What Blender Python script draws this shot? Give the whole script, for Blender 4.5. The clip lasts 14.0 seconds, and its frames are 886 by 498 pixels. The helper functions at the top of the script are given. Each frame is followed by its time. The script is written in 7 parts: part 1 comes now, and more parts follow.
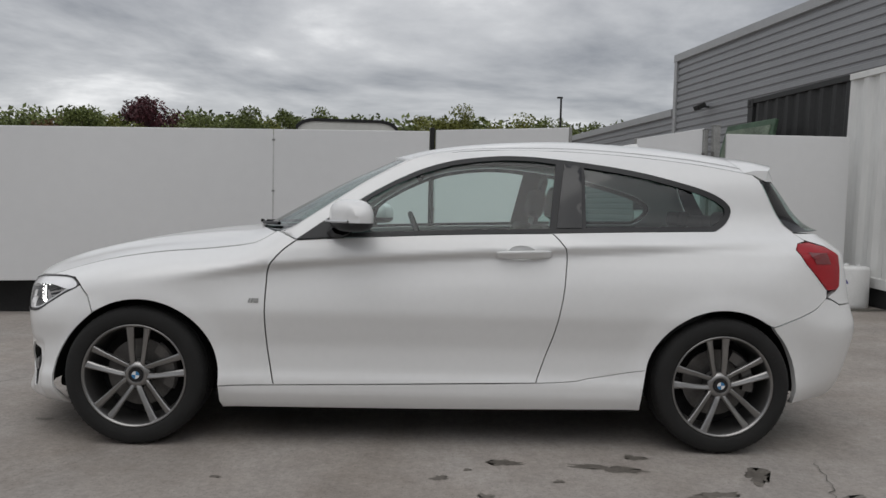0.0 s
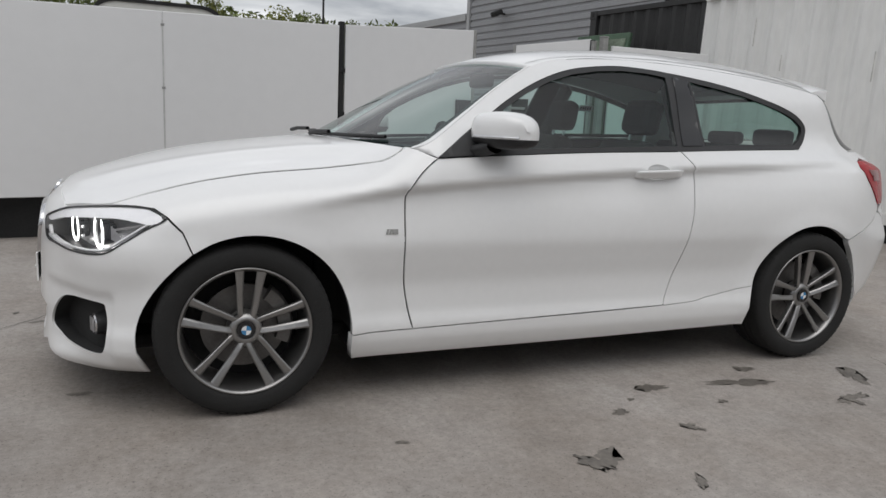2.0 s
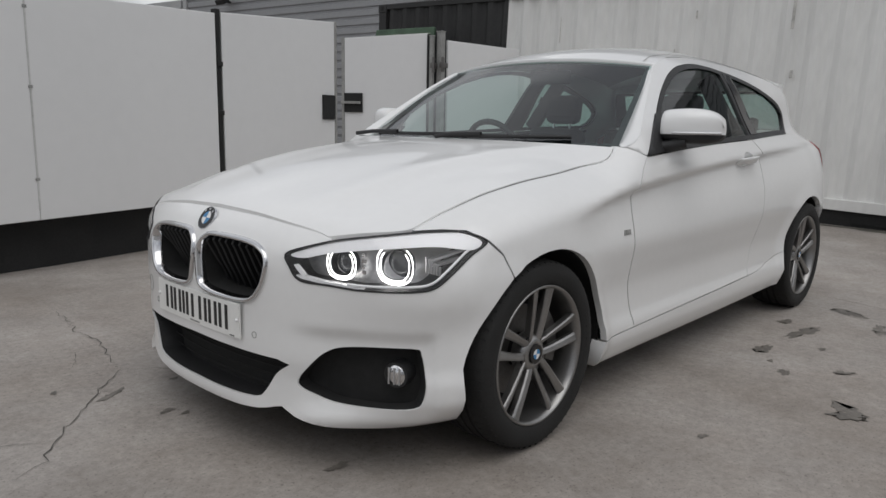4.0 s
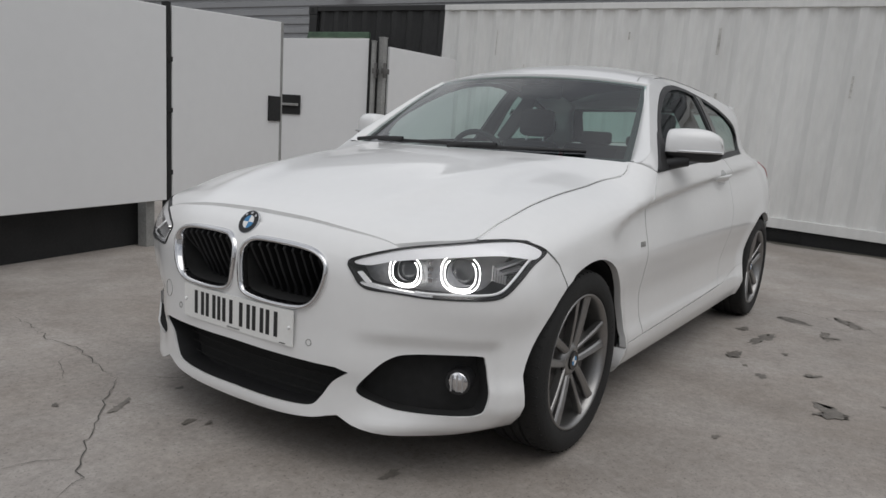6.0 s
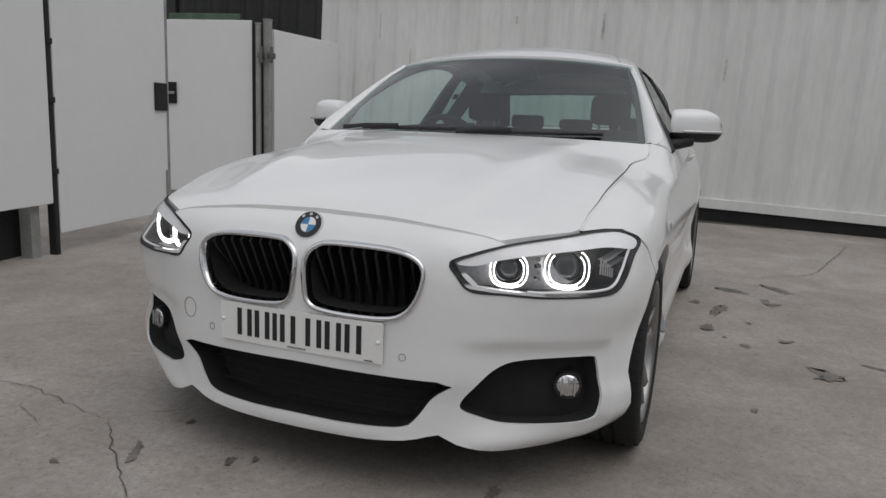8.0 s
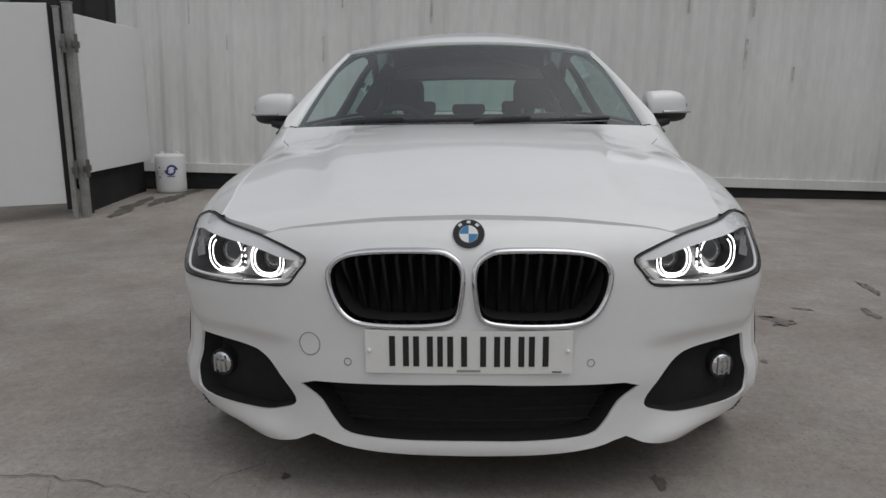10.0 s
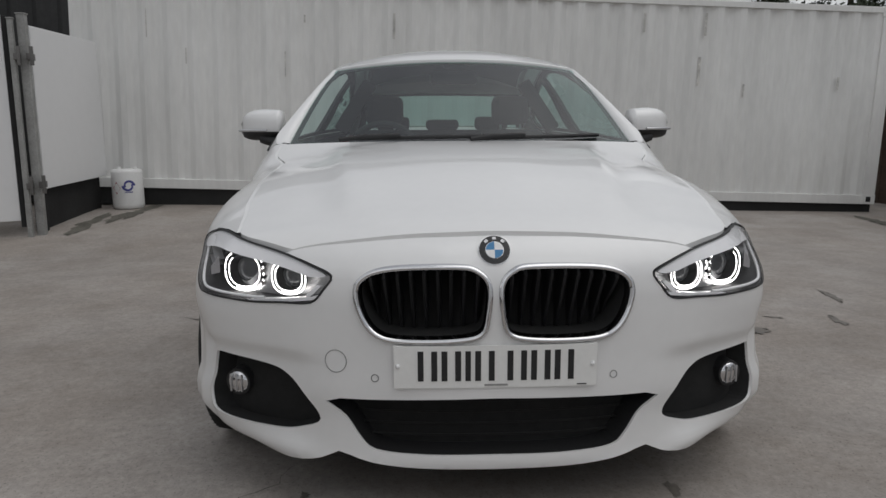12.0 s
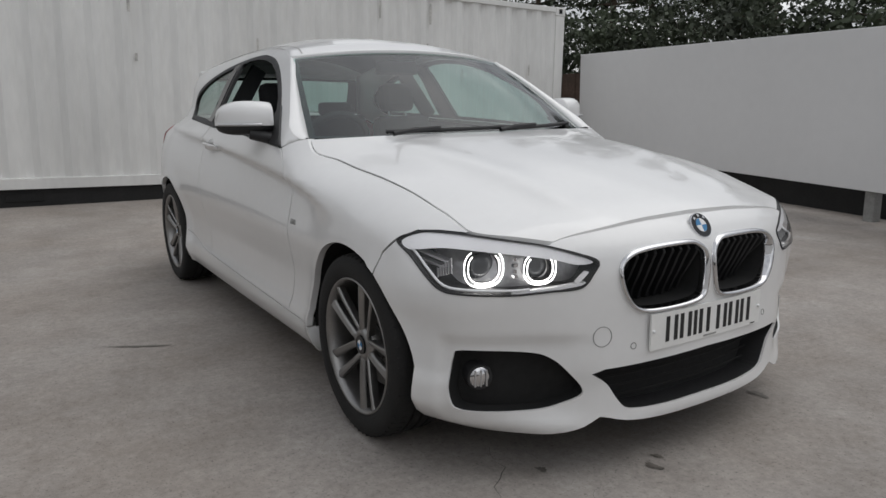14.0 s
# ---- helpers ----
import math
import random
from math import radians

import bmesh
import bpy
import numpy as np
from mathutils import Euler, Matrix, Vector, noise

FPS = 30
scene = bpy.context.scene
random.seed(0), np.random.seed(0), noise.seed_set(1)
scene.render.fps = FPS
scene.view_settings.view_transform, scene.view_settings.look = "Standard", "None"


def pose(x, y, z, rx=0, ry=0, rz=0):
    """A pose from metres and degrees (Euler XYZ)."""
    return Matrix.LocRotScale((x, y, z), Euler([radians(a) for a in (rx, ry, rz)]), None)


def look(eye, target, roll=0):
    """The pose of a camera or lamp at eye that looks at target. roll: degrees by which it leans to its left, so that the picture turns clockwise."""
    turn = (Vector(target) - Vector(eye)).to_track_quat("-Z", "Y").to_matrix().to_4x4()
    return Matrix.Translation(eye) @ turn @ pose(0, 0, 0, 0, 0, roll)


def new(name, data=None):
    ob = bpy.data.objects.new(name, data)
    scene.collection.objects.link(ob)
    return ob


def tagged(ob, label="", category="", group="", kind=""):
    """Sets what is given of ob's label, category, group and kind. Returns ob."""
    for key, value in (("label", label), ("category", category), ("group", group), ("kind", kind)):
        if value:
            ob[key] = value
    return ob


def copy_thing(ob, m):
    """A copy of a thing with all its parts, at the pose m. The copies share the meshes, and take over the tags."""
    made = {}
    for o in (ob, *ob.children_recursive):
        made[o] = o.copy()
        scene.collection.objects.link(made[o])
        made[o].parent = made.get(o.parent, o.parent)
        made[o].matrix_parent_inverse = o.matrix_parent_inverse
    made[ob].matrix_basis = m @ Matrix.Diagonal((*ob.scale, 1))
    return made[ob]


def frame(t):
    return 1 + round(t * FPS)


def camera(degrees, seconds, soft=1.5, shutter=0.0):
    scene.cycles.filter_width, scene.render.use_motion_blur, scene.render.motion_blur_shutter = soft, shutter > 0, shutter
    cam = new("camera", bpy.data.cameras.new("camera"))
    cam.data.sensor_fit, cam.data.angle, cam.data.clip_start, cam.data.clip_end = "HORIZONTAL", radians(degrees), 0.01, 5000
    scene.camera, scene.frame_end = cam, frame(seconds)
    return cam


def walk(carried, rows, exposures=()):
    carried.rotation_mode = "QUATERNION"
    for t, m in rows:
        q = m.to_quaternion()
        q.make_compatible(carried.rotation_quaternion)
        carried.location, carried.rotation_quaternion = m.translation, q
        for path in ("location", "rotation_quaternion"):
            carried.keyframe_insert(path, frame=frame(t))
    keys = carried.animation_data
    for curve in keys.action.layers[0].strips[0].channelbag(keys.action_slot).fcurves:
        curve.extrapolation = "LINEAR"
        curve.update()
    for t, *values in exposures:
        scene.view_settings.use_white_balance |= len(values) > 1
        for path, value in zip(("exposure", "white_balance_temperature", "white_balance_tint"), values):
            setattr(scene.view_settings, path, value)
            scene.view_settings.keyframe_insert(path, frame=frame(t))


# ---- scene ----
cam = camera(63.1, 14.0)
PATH = [
    (0, (-0.04, -4.141, 1.13), (0.009, -2.144, 1.017), 1.4),
    (0.5, (-0.315, -4.065, 1.076), (-0.194, -2.073, 0.946), 1.7),
    (1, (-0.702, -3.961, 1.141), (-0.417, -1.993, 0.935), 2.1),
    (1.5, (-1.156, -3.691, 1.127), (-0.622, -1.791, 0.801), 2.5),
    (2, (-1.638, -3.443, 1.124), (-0.901, -1.619, 0.767), 2.7),
    (2.5, (-2.089, -3.164, 1.08), (-1.147, -1.437, 0.72), 1.4),
    (3, (-2.531, -2.811, 1.082), (-1.4, -1.205, 0.708), 3.4),
    (3.5, (-2.936, -2.571, 1.087), (-1.639, -1.087, 0.747), 2.3),
    (3.7, (-3.074, -2.401, 1.095), (-1.704, -0.986, 0.747), 1.3),
    (5.8, (-3.574, -1.814, 1.09), (-1.936, -0.713, 0.768), 3.6),
    (6, (-3.576, -1.818, 1.09), (-1.947, -0.705, 0.765), 3.4),
    (6.5, (-3.569, -1.827, 1.088), (-1.947, -0.705, 0.757), 3.3),
    (7, (-3.564, -1.788, 1.08), (-1.928, -0.687, 0.746), 3.3),
    (7.5, (-3.663, -1.504, 1.062), (-1.92, -0.582, 0.729), 3.8),
    (8, (-3.746, -1.078, 1.05), (-1.911, -0.358, 0.711), 2.2),
    (8.5, (-3.752, -0.623, 1.053), (-1.844, -0.14, 0.696), 0.6),
    (8.7, (-3.767, -0.446, 1.026), (-1.834, -0.074, 0.673), 0.3),
    (10.8, (-3.844, 0.035, 1.081), (-1.874, 0.056, 0.736), -0.5),
    (11, (-3.848, 0.041, 1.07), (-1.876, 0.048, 0.738), -0.6),
    (11.5, (-3.84, 0.064, 1.094), (-1.871, 0.057, 0.742), -0.6),
    (12, (-3.853, 0.201, 1.076), (-1.883, 0.127, 0.741), -0.3),
    (12.5, (-3.869, 0.58, 1.089), (-1.922, 0.252, 0.77), 0.2),
    (13, (-3.723, 0.957, 1.093), (-1.845, 0.364, 0.742), 0.6),
    (13.5, (-3.588, 1.39, 1.139), (-1.798, 0.575, 0.776), 0.3),
    (14, (-3.483, 1.876, 1.155), (-1.828, 0.83, 0.75), -0.6),
]
walk(cam, [(t, look(eye, target, roll)) for t, eye, target, roll in PATH],
     [(0.0, 0.26), (1.5, 0.46), (2.5, 0.56), (3.0, 0.50), (3.7, 0.34), (6.0, 0.36), (7.5, 0.37), (8.5, 0.11), (11.0, 0.13), (12.5, 0.12), (13.5, 0.12), (14.0, 0.36)])

# ---------------------------------------------------------------- sky and light
world = bpy.data.worlds.new("overcast_sky")
scene.world = world
world.use_nodes = True
wt = world.node_tree
wt.nodes.clear()


def wnode(kind, **kw):
    n = wt.nodes.new(kind)
    for k, v in kw.items():
        n.inputs[k].default_value = v
    return n


def wmath(op, a, b=None):
    n = wt.nodes.new("ShaderNodeMath")
    n.operation = op
    for i, v in enumerate((a, b)):
        if v is None:
            continue
        if isinstance(v, (int, float)):
            n.inputs[i].default_value = v
        else:
            wt.links.new(v, n.inputs[i])
    return n.outputs[0]


SUN_UP, SUN_ROT = radians(64), radians(205)
coord = wnode("ShaderNodeTexCoord")
sep = wnode("ShaderNodeSeparateXYZ")
wt.links.new(coord.outputs["Generated"], sep.inputs[0])
height = wmath("ADD", wmath("MAXIMUM", sep.outputs[2], 0.0), 0.10)
flat = wnode("ShaderNodeCombineXYZ")
wt.links.new(wmath("DIVIDE", sep.outputs[0], height), flat.inputs[0])
wt.links.new(wmath("DIVIDE", sep.outputs[1], height), flat.inputs[1])
cloud = wnode("ShaderNodeTexNoise", Scale=0.62, Detail=8.0, Roughness=0.56, Distortion=0.25)
wt.links.new(flat.outputs[0], cloud.inputs["Vector"])
ramp = wnode("ShaderNodeValToRGB")
wt.links.new(cloud.outputs["Fac"], ramp.inputs[0])
ramp.color_ramp.elements[0].position, ramp.color_ramp.elements[0].color = 0.38, (0.275, 0.284, 0.304, 1)
ramp.color_ramp.elements[1].position, ramp.color_ramp.elements[1].color = 0.68, (1.0, 1.0, 1.0, 1)
mid = ramp.color_ramp.elements.new(0.55)
mid.color = (0.56, 0.566, 0.578, 1)
sky = wnode("ShaderNodeTexSky")
sky.sky_type, sky.sun_disc, sky.sun_elevation, sky.sun_rotation = "NISHITA", False, SUN_UP, SUN_ROT
blue = wnode("ShaderNodeBackground", Strength=0.055)
wt.links.new(sky.outputs[0], blue.inputs[0])
grey = wnode("ShaderNodeBackground", Strength=1.0)
rise = wmath("ADD", wmath("MULTIPLY", wmath("MAXIMUM", sep.outputs[2], 0.0), 0.62), 0.84)
wt.links.new(ramp.outputs[0], grey.inputs[0])
wt.links.new(rise, grey.inputs[1])
both = wnode("ShaderNodeMixShader", Fac=0.86)
wt.links.new(blue.outputs[0], both.inputs[1])
wt.links.new(grey.outputs[0], both.inputs[2])
wout = wnode("ShaderNodeOutputWorld")
wt.links.new(both.outputs[0], wout.inputs[0])

sun_data = bpy.data.lights.new("sun", "SUN")
sun_data.energy, sun_data.angle, sun_data.color = 0.55, radians(55), (1.0, 0.98, 0.95)
sun = new("sun", sun_data)
sun.matrix_world = look((0, 0, 0), (-math.sin(SUN_ROT) * math.cos(SUN_UP), -math.cos(SUN_ROT) * math.cos(SUN_UP), -math.sin(SUN_UP)))
scene.view_settings.exposure = 0.2

# ---------------------------------------------------------------- materials
def material(name, base, rough=0.5, metal=0.0, spots=(0.12, 6.0), grain=(0.06, 60.0), bump=0.0, bump_scale=80.0,
             coat=0.0, rough_var=0.0, stretch=(1, 1, 1), random_tone=0.0):
    """A painted, cast or grown surface: base colour with variation at two scales, fine relief and uneven gloss."""
    m = bpy.data.materials.new(name)
    m.use_nodes = True
    t = m.node_tree
    b = t.nodes["Principled BSDF"]
    b.inputs["Roughness"].default_value = rough
    b.inputs["Metallic"].default_value = metal
    b.inputs["Coat Weight"].default_value = coat
    b.inputs["Coat Roughness"].default_value = 0.04
    co = t.nodes.new("ShaderNodeTexCoord")
    mp = t.nodes.new("ShaderNodeMapping")
    mp.inputs["Scale"].default_value = stretch
    t.links.new(co.outputs["Object"], mp.inputs[0])
    last = None
    for amount, size in (spots, grain):
        n = t.nodes.new("ShaderNodeTexNoise")
        n.inputs["Scale"].default_value = size
        n.inputs["Detail"].default_value = 5.0
        t.links.new(mp.outputs[0], n.inputs["Vector"])
        r = t.nodes.new("ShaderNodeMapRange")
        r.inputs[1].default_value, r.inputs[2].default_value = 0.3, 0.7
        r.inputs[3].default_value, r.inputs[4].default_value = 1 - amount, 1 + amount
        t.links.new(n.outputs["Fac"], r.inputs[0])
        if last is None:
            last = r.outputs[0]
        else:
            mul = t.nodes.new("ShaderNodeMath")
            mul.operation = "MULTIPLY"
            t.links.new(last, mul.inputs[0])
            t.links.new(r.outputs[0], mul.inputs[1])
            last = mul.outputs[0]
    if random_tone:
        info = t.nodes.new("ShaderNodeObjectInfo")
        r = t.nodes.new("ShaderNodeMapRange")
        r.inputs[3].default_value, r.inputs[4].default_value = 1 - random_tone, 1 + random_tone
        t.links.new(info.outputs["Random"], r.inputs[0])
        mul = t.nodes.new("ShaderNodeMath")
        mul.operation = "MULTIPLY"
        t.links.new(last, mul.inputs[0])
        t.links.new(r.outputs[0], mul.inputs[1])
        last = mul.outputs[0]
    mix = t.nodes.new("ShaderNodeVectorMath")
    mix.operation = "SCALE"
    mix.inputs[0].default_value = base[:3]
    t.links.new(last, mix.inputs["Scale"])
    t.links.new(mix.outputs[0], b.inputs["Base Color"])
    if rough_var:
        r = t.nodes.new("ShaderNodeMapRange")
        r.inputs[1].default_value, r.inputs[2].default_value = 0.8, 1.2
        r.inputs[3].default_value, r.inputs[4].default_value = max(0, rough - rough_var), min(1, rough + rough_var)
        t.links.new(last, r.inputs[0])
        t.links.new(r.outputs[0], b.inputs["Roughness"])
    if bump:
        n = t.nodes.new("ShaderNodeTexNoise")
        n.inputs["Scale"].default_value = bump_scale
        n.inputs["Detail"].default_value = 4.0
        t.links.new(mp.outputs[0], n.inputs["Vector"])
        bp = t.nodes.new("ShaderNodeBump")
        bp.inputs["Strength"].default_value = bump
        bp.inputs["Distance"].default_value = 0.01
        t.links.new(n.outputs["Fac"], bp.inputs["Height"])
        t.links.new(bp.outputs[0], b.inputs["Normal"])
    return m


def glass(name, tint, rough=0.0, floor=0.07):
    """A thin tinted pane: partly clear, with a sharp reflection."""
    m = bpy.data.materials.new(name)
    m.use_nodes = True
    t = m.node_tree
    t.nodes.clear()
    out = t.nodes.new("ShaderNodeOutputMaterial")
    clear = t.nodes.new("ShaderNodeBsdfTransparent")
    clear.inputs[0].default_value = (*tint, 1)
    gloss = t.nodes.new("ShaderNodeBsdfGlossy")
    gloss.inputs["Roughness"].default_value = rough
    face = t.nodes.new("ShaderNodeLayerWeight")
    face.inputs[0].default_value = 0.5
    steep = t.nodes.new("ShaderNodeMath")
    steep.operation = "POWER"
    steep.inputs[1].default_value = 5.0
    t.links.new(face.outputs["Facing"], steep.inputs[0])
    fres = t.nodes.new("ShaderNodeMath")
    fres.operation = "MULTIPLY_ADD"
    fres.inputs[1].default_value, fres.inputs[2].default_value = 1.0 - floor, floor
    t.links.new(steep.outputs[0], fres.inputs[0])
    mix = t.nodes.new("ShaderNodeMixShader")
    t.links.new(fres.outputs[0], mix.inputs[0])
    t.links.new(clear.outputs[0], mix.inputs[1])
    t.links.new(gloss.outputs[0], mix.inputs[2])
    t.links.new(mix.outputs[0], out.inputs[0])
    return m


def glow(name, colour, strength):
    m = bpy.data.materials.new(name)
    m.use_nodes = True
    b = m.node_tree.nodes["Principled BSDF"]
    b.inputs["Base Color"].default_value = (*colour, 1)
    b.inputs["Emission Color"].default_value = (*colour, 1)
    b.inputs["Emission Strength"].default_value = strength
    return m


M_PAINT = material("white_car_paint", (0.76, 0.76, 0.755), 0.32, spots=(0.012, 1.5), grain=(0.01, 30), coat=0.7)
M_BLACK = material("black_plastic", (0.018, 0.018, 0.019), 0.55, spots=(0.15, 4), grain=(0.1, 90), bump=0.15, bump_scale=300)
M_GLOSSBLACK = material("gloss_black_trim", (0.012, 0.012, 0.013), 0.12, spots=(0.05, 4), grain=(0.03, 60))
# near-black for underbody and recesses, also the painted shade in the bonnet joint
M_VOID = material("black_underbody_and_gap_shade", (0.012, 0.012, 0.012), 0.9, spots=(0.2, 3), grain=(0.2, 40))
M_RUBBER = material("tyre_rubber", (0.012, 0.0118, 0.0115), 0.86, spots=(0.18, 8), grain=(0.12, 120), bump=0.2, bump_scale=200)
M_ALLOY = material("grey_alloy_paint", (0.31, 0.305, 0.30), 0.30, metal=0.85, spots=(0.06, 9), grain=(0.05, 150))
M_RIM = material("bright_turned_alloy", (0.29, 0.285, 0.28), 0.32, metal=0.9, spots=(0.05, 9), grain=(0.06, 150))
M_STEEL = material("brushed_steel_disc", (0.15, 0.145, 0.14), 0.45, metal=0.8, spots=(0.2, 9), grain=(0.1, 120))
M_CHROME = material("chrome", (0.66, 0.66, 0.67), 0.10, metal=1.0, spots=(0.02, 9), grain=(0.02, 90))
M_SATIN = material("satin_silver", (0.55, 0.55, 0.56), 0.35, metal=0.8, spots=(0.03, 9), grain=(0.03, 90))
M_GLASS = glass("tinted_car_glass", (0.56, 0.73, 0.69), floor=0.13)
M_GLASS_DOOR = glass("green_tinted_door_glass", (0.66, 0.84, 0.80), floor=0.05)
M_BROW = material("bright_lamp_trim", (0.88, 0.88, 0.88), 0.2, spots=(0.02, 9), grain=(0.02, 90))
M_GLASS_REAR = glass("dark_tinted_glass", (0.56, 0.71, 0.67))
M_LENS = glass("clear_lamp_lens", (0.97, 0.97, 0.98), floor=0.04)
M_RED = material("red_lamp_plastic", (0.33, 0.003, 0.010), 0.18, spots=(0.1, 9), grain=(0.05, 60))
M_DRL = glow("white_light_ring", (1.0, 0.985, 0.96), 3.6)
M_FABRIC = material("black_seat_cloth", (0.022, 0.022, 0.024), 0.9, spots=(0.15, 5), grain=(0.2, 200), bump=0.3, bump_scale=400)
M_CABIN = material("dark_cabin_plastic", (0.03, 0.03, 0.032), 0.7, spots=(0.1, 5), grain=(0.1, 150))
M_LINING = material("grey_headliner", (0.13, 0.13, 0.13), 0.9, spots=(0.05, 5), grain=(0.08, 150))
M_PLATE = material("white_reflective_plate", (0.80, 0.80, 0.78), 0.35, spots=(0.02, 9), grain=(0.02, 90))
M_INK = material("black_print", (0.015, 0.015, 0.016), 0.5, spots=(0.05, 9), grain=(0.05, 90))
M_BLUE = material("blue_enamel", (0.05, 0.21, 0.42), 0.2, spots=(0.05, 9), grain=(0.03, 90))
M_WHITE = material("white_enamel", (0.78, 0.78, 0.78), 0.25, spots=(0.02, 9), grain=(0.02, 90))
M_BOARD = material("white_painted_board", (0.70, 0.70, 0.70), 0.45, spots=(0.022, 0.7), grain=(0.012, 9), bump=0.02, bump_scale=18)
M_SEAM = material("pale_joint_cover", (0.50, 0.50, 0.49), 0.5, spots=(0.12, 5), grain=(0.08, 40))
# black paint, also on the boards that stand in for shade under the fences
M_BLACKGAP = material("black_paint_and_gap_shade", (0.012, 0.012, 0.012), 0.8, spots=(0.3, 3), grain=(0.2, 60), bump=0.3, bump_scale=40)
M_POST = material("weathered_grey_post", (0.30, 0.30, 0.29), 0.6, metal=0.3, spots=(0.2, 6), grain=(0.12, 70), bump=0.1)
M_CONTAINER = material("dirty_white_container_paint", (0.72, 0.718, 0.70), 0.55, spots=(0.07, 1.6), grain=(0.04, 18), bump=0.08, bump_scale=30, stretch=(1, 1, 0.25))
M_BLACKCON = material("black_container_paint", (0.017, 0.017, 0.017), 0.6, spots=(0.3, 2), grain=(0.2, 25), bump=0.1)
M_CLAD = material("grey_metal_cladding", (0.27, 0.275, 0.285), 0.45, metal=0.2, spots=(0.06, 0.5), grain=(0.04, 12))
M_CLADTRIM = material("light_grey_flashing", (0.36, 0.365, 0.37), 0.45, metal=0.2, spots=(0.05, 1), grain=(0.04, 12))
M_GREEN = material("green_bin_steel", (0.045, 0.085, 0.05), 0.6, spots=(0.35, 4), grain=(0.2, 30), bump=0.2)
M_RUST = material("pale_worn_lid", (0.12, 0.15, 0.11), 0.7, spots=(0.4, 5), grain=(0.2, 40), bump=0.2)
M_DRUM = material("white_plastic_drum", (0.74, 0.74, 0.73), 0.4, spots=(0.04, 5), grain=(0.03, 50))
M_BARK = material("tree_bark", (0.10, 0.075, 0.055), 0.9, spots=(0.3, 3), grain=(0.25, 25), bump=0.5, bump_scale=20)
M_LEAF = material("green_leaves", (0.10, 0.125, 0.030), 0.6, spots=(0.45, 0.4), grain=(0.3, 3))
M_LEAFY = material("yellow_green_leaves", (0.16, 0.17, 0.035), 0.6, spots=(0.35, 0.4), grain=(0.3, 3))
M_LEAFRUST = material("rusty_leaves", (0.13, 0.075, 0.03), 0.6, spots=(0.4, 0.5), grain=(0.3, 3))
M_LEAFR = material("dark_red_leaves", (0.07, 0.016, 0.022), 0.6, spots=(0.4, 0.5), grain=(0.3, 3))
M_PINE = material("pine_needles", (0.046, 0.060, 0.034), 0.7, spots=(0.5, 0.6), grain=(0.4, 4))
M_BRICK = material("brown_timber_fence", (0.075, 0.05, 0.038), 0.9, spots=(0.3, 2), grain=(0.2, 30), bump=0.3)
M_ROOF = material("slate_roof", (0.10, 0.095, 0.10), 0.8, spots=(0.2, 1), grain=(0.2, 8))
M_RENDER = material("pale_house_wall", (0.42, 0.40, 0.37), 0.8, spots=(0.1, 1), grain=(0.1, 10))
M_CARAVAN = material("cream_caravan_shell", (0.55, 0.55, 0.52), 0.4, spots=(0.06, 1), grain=(0.04, 12))


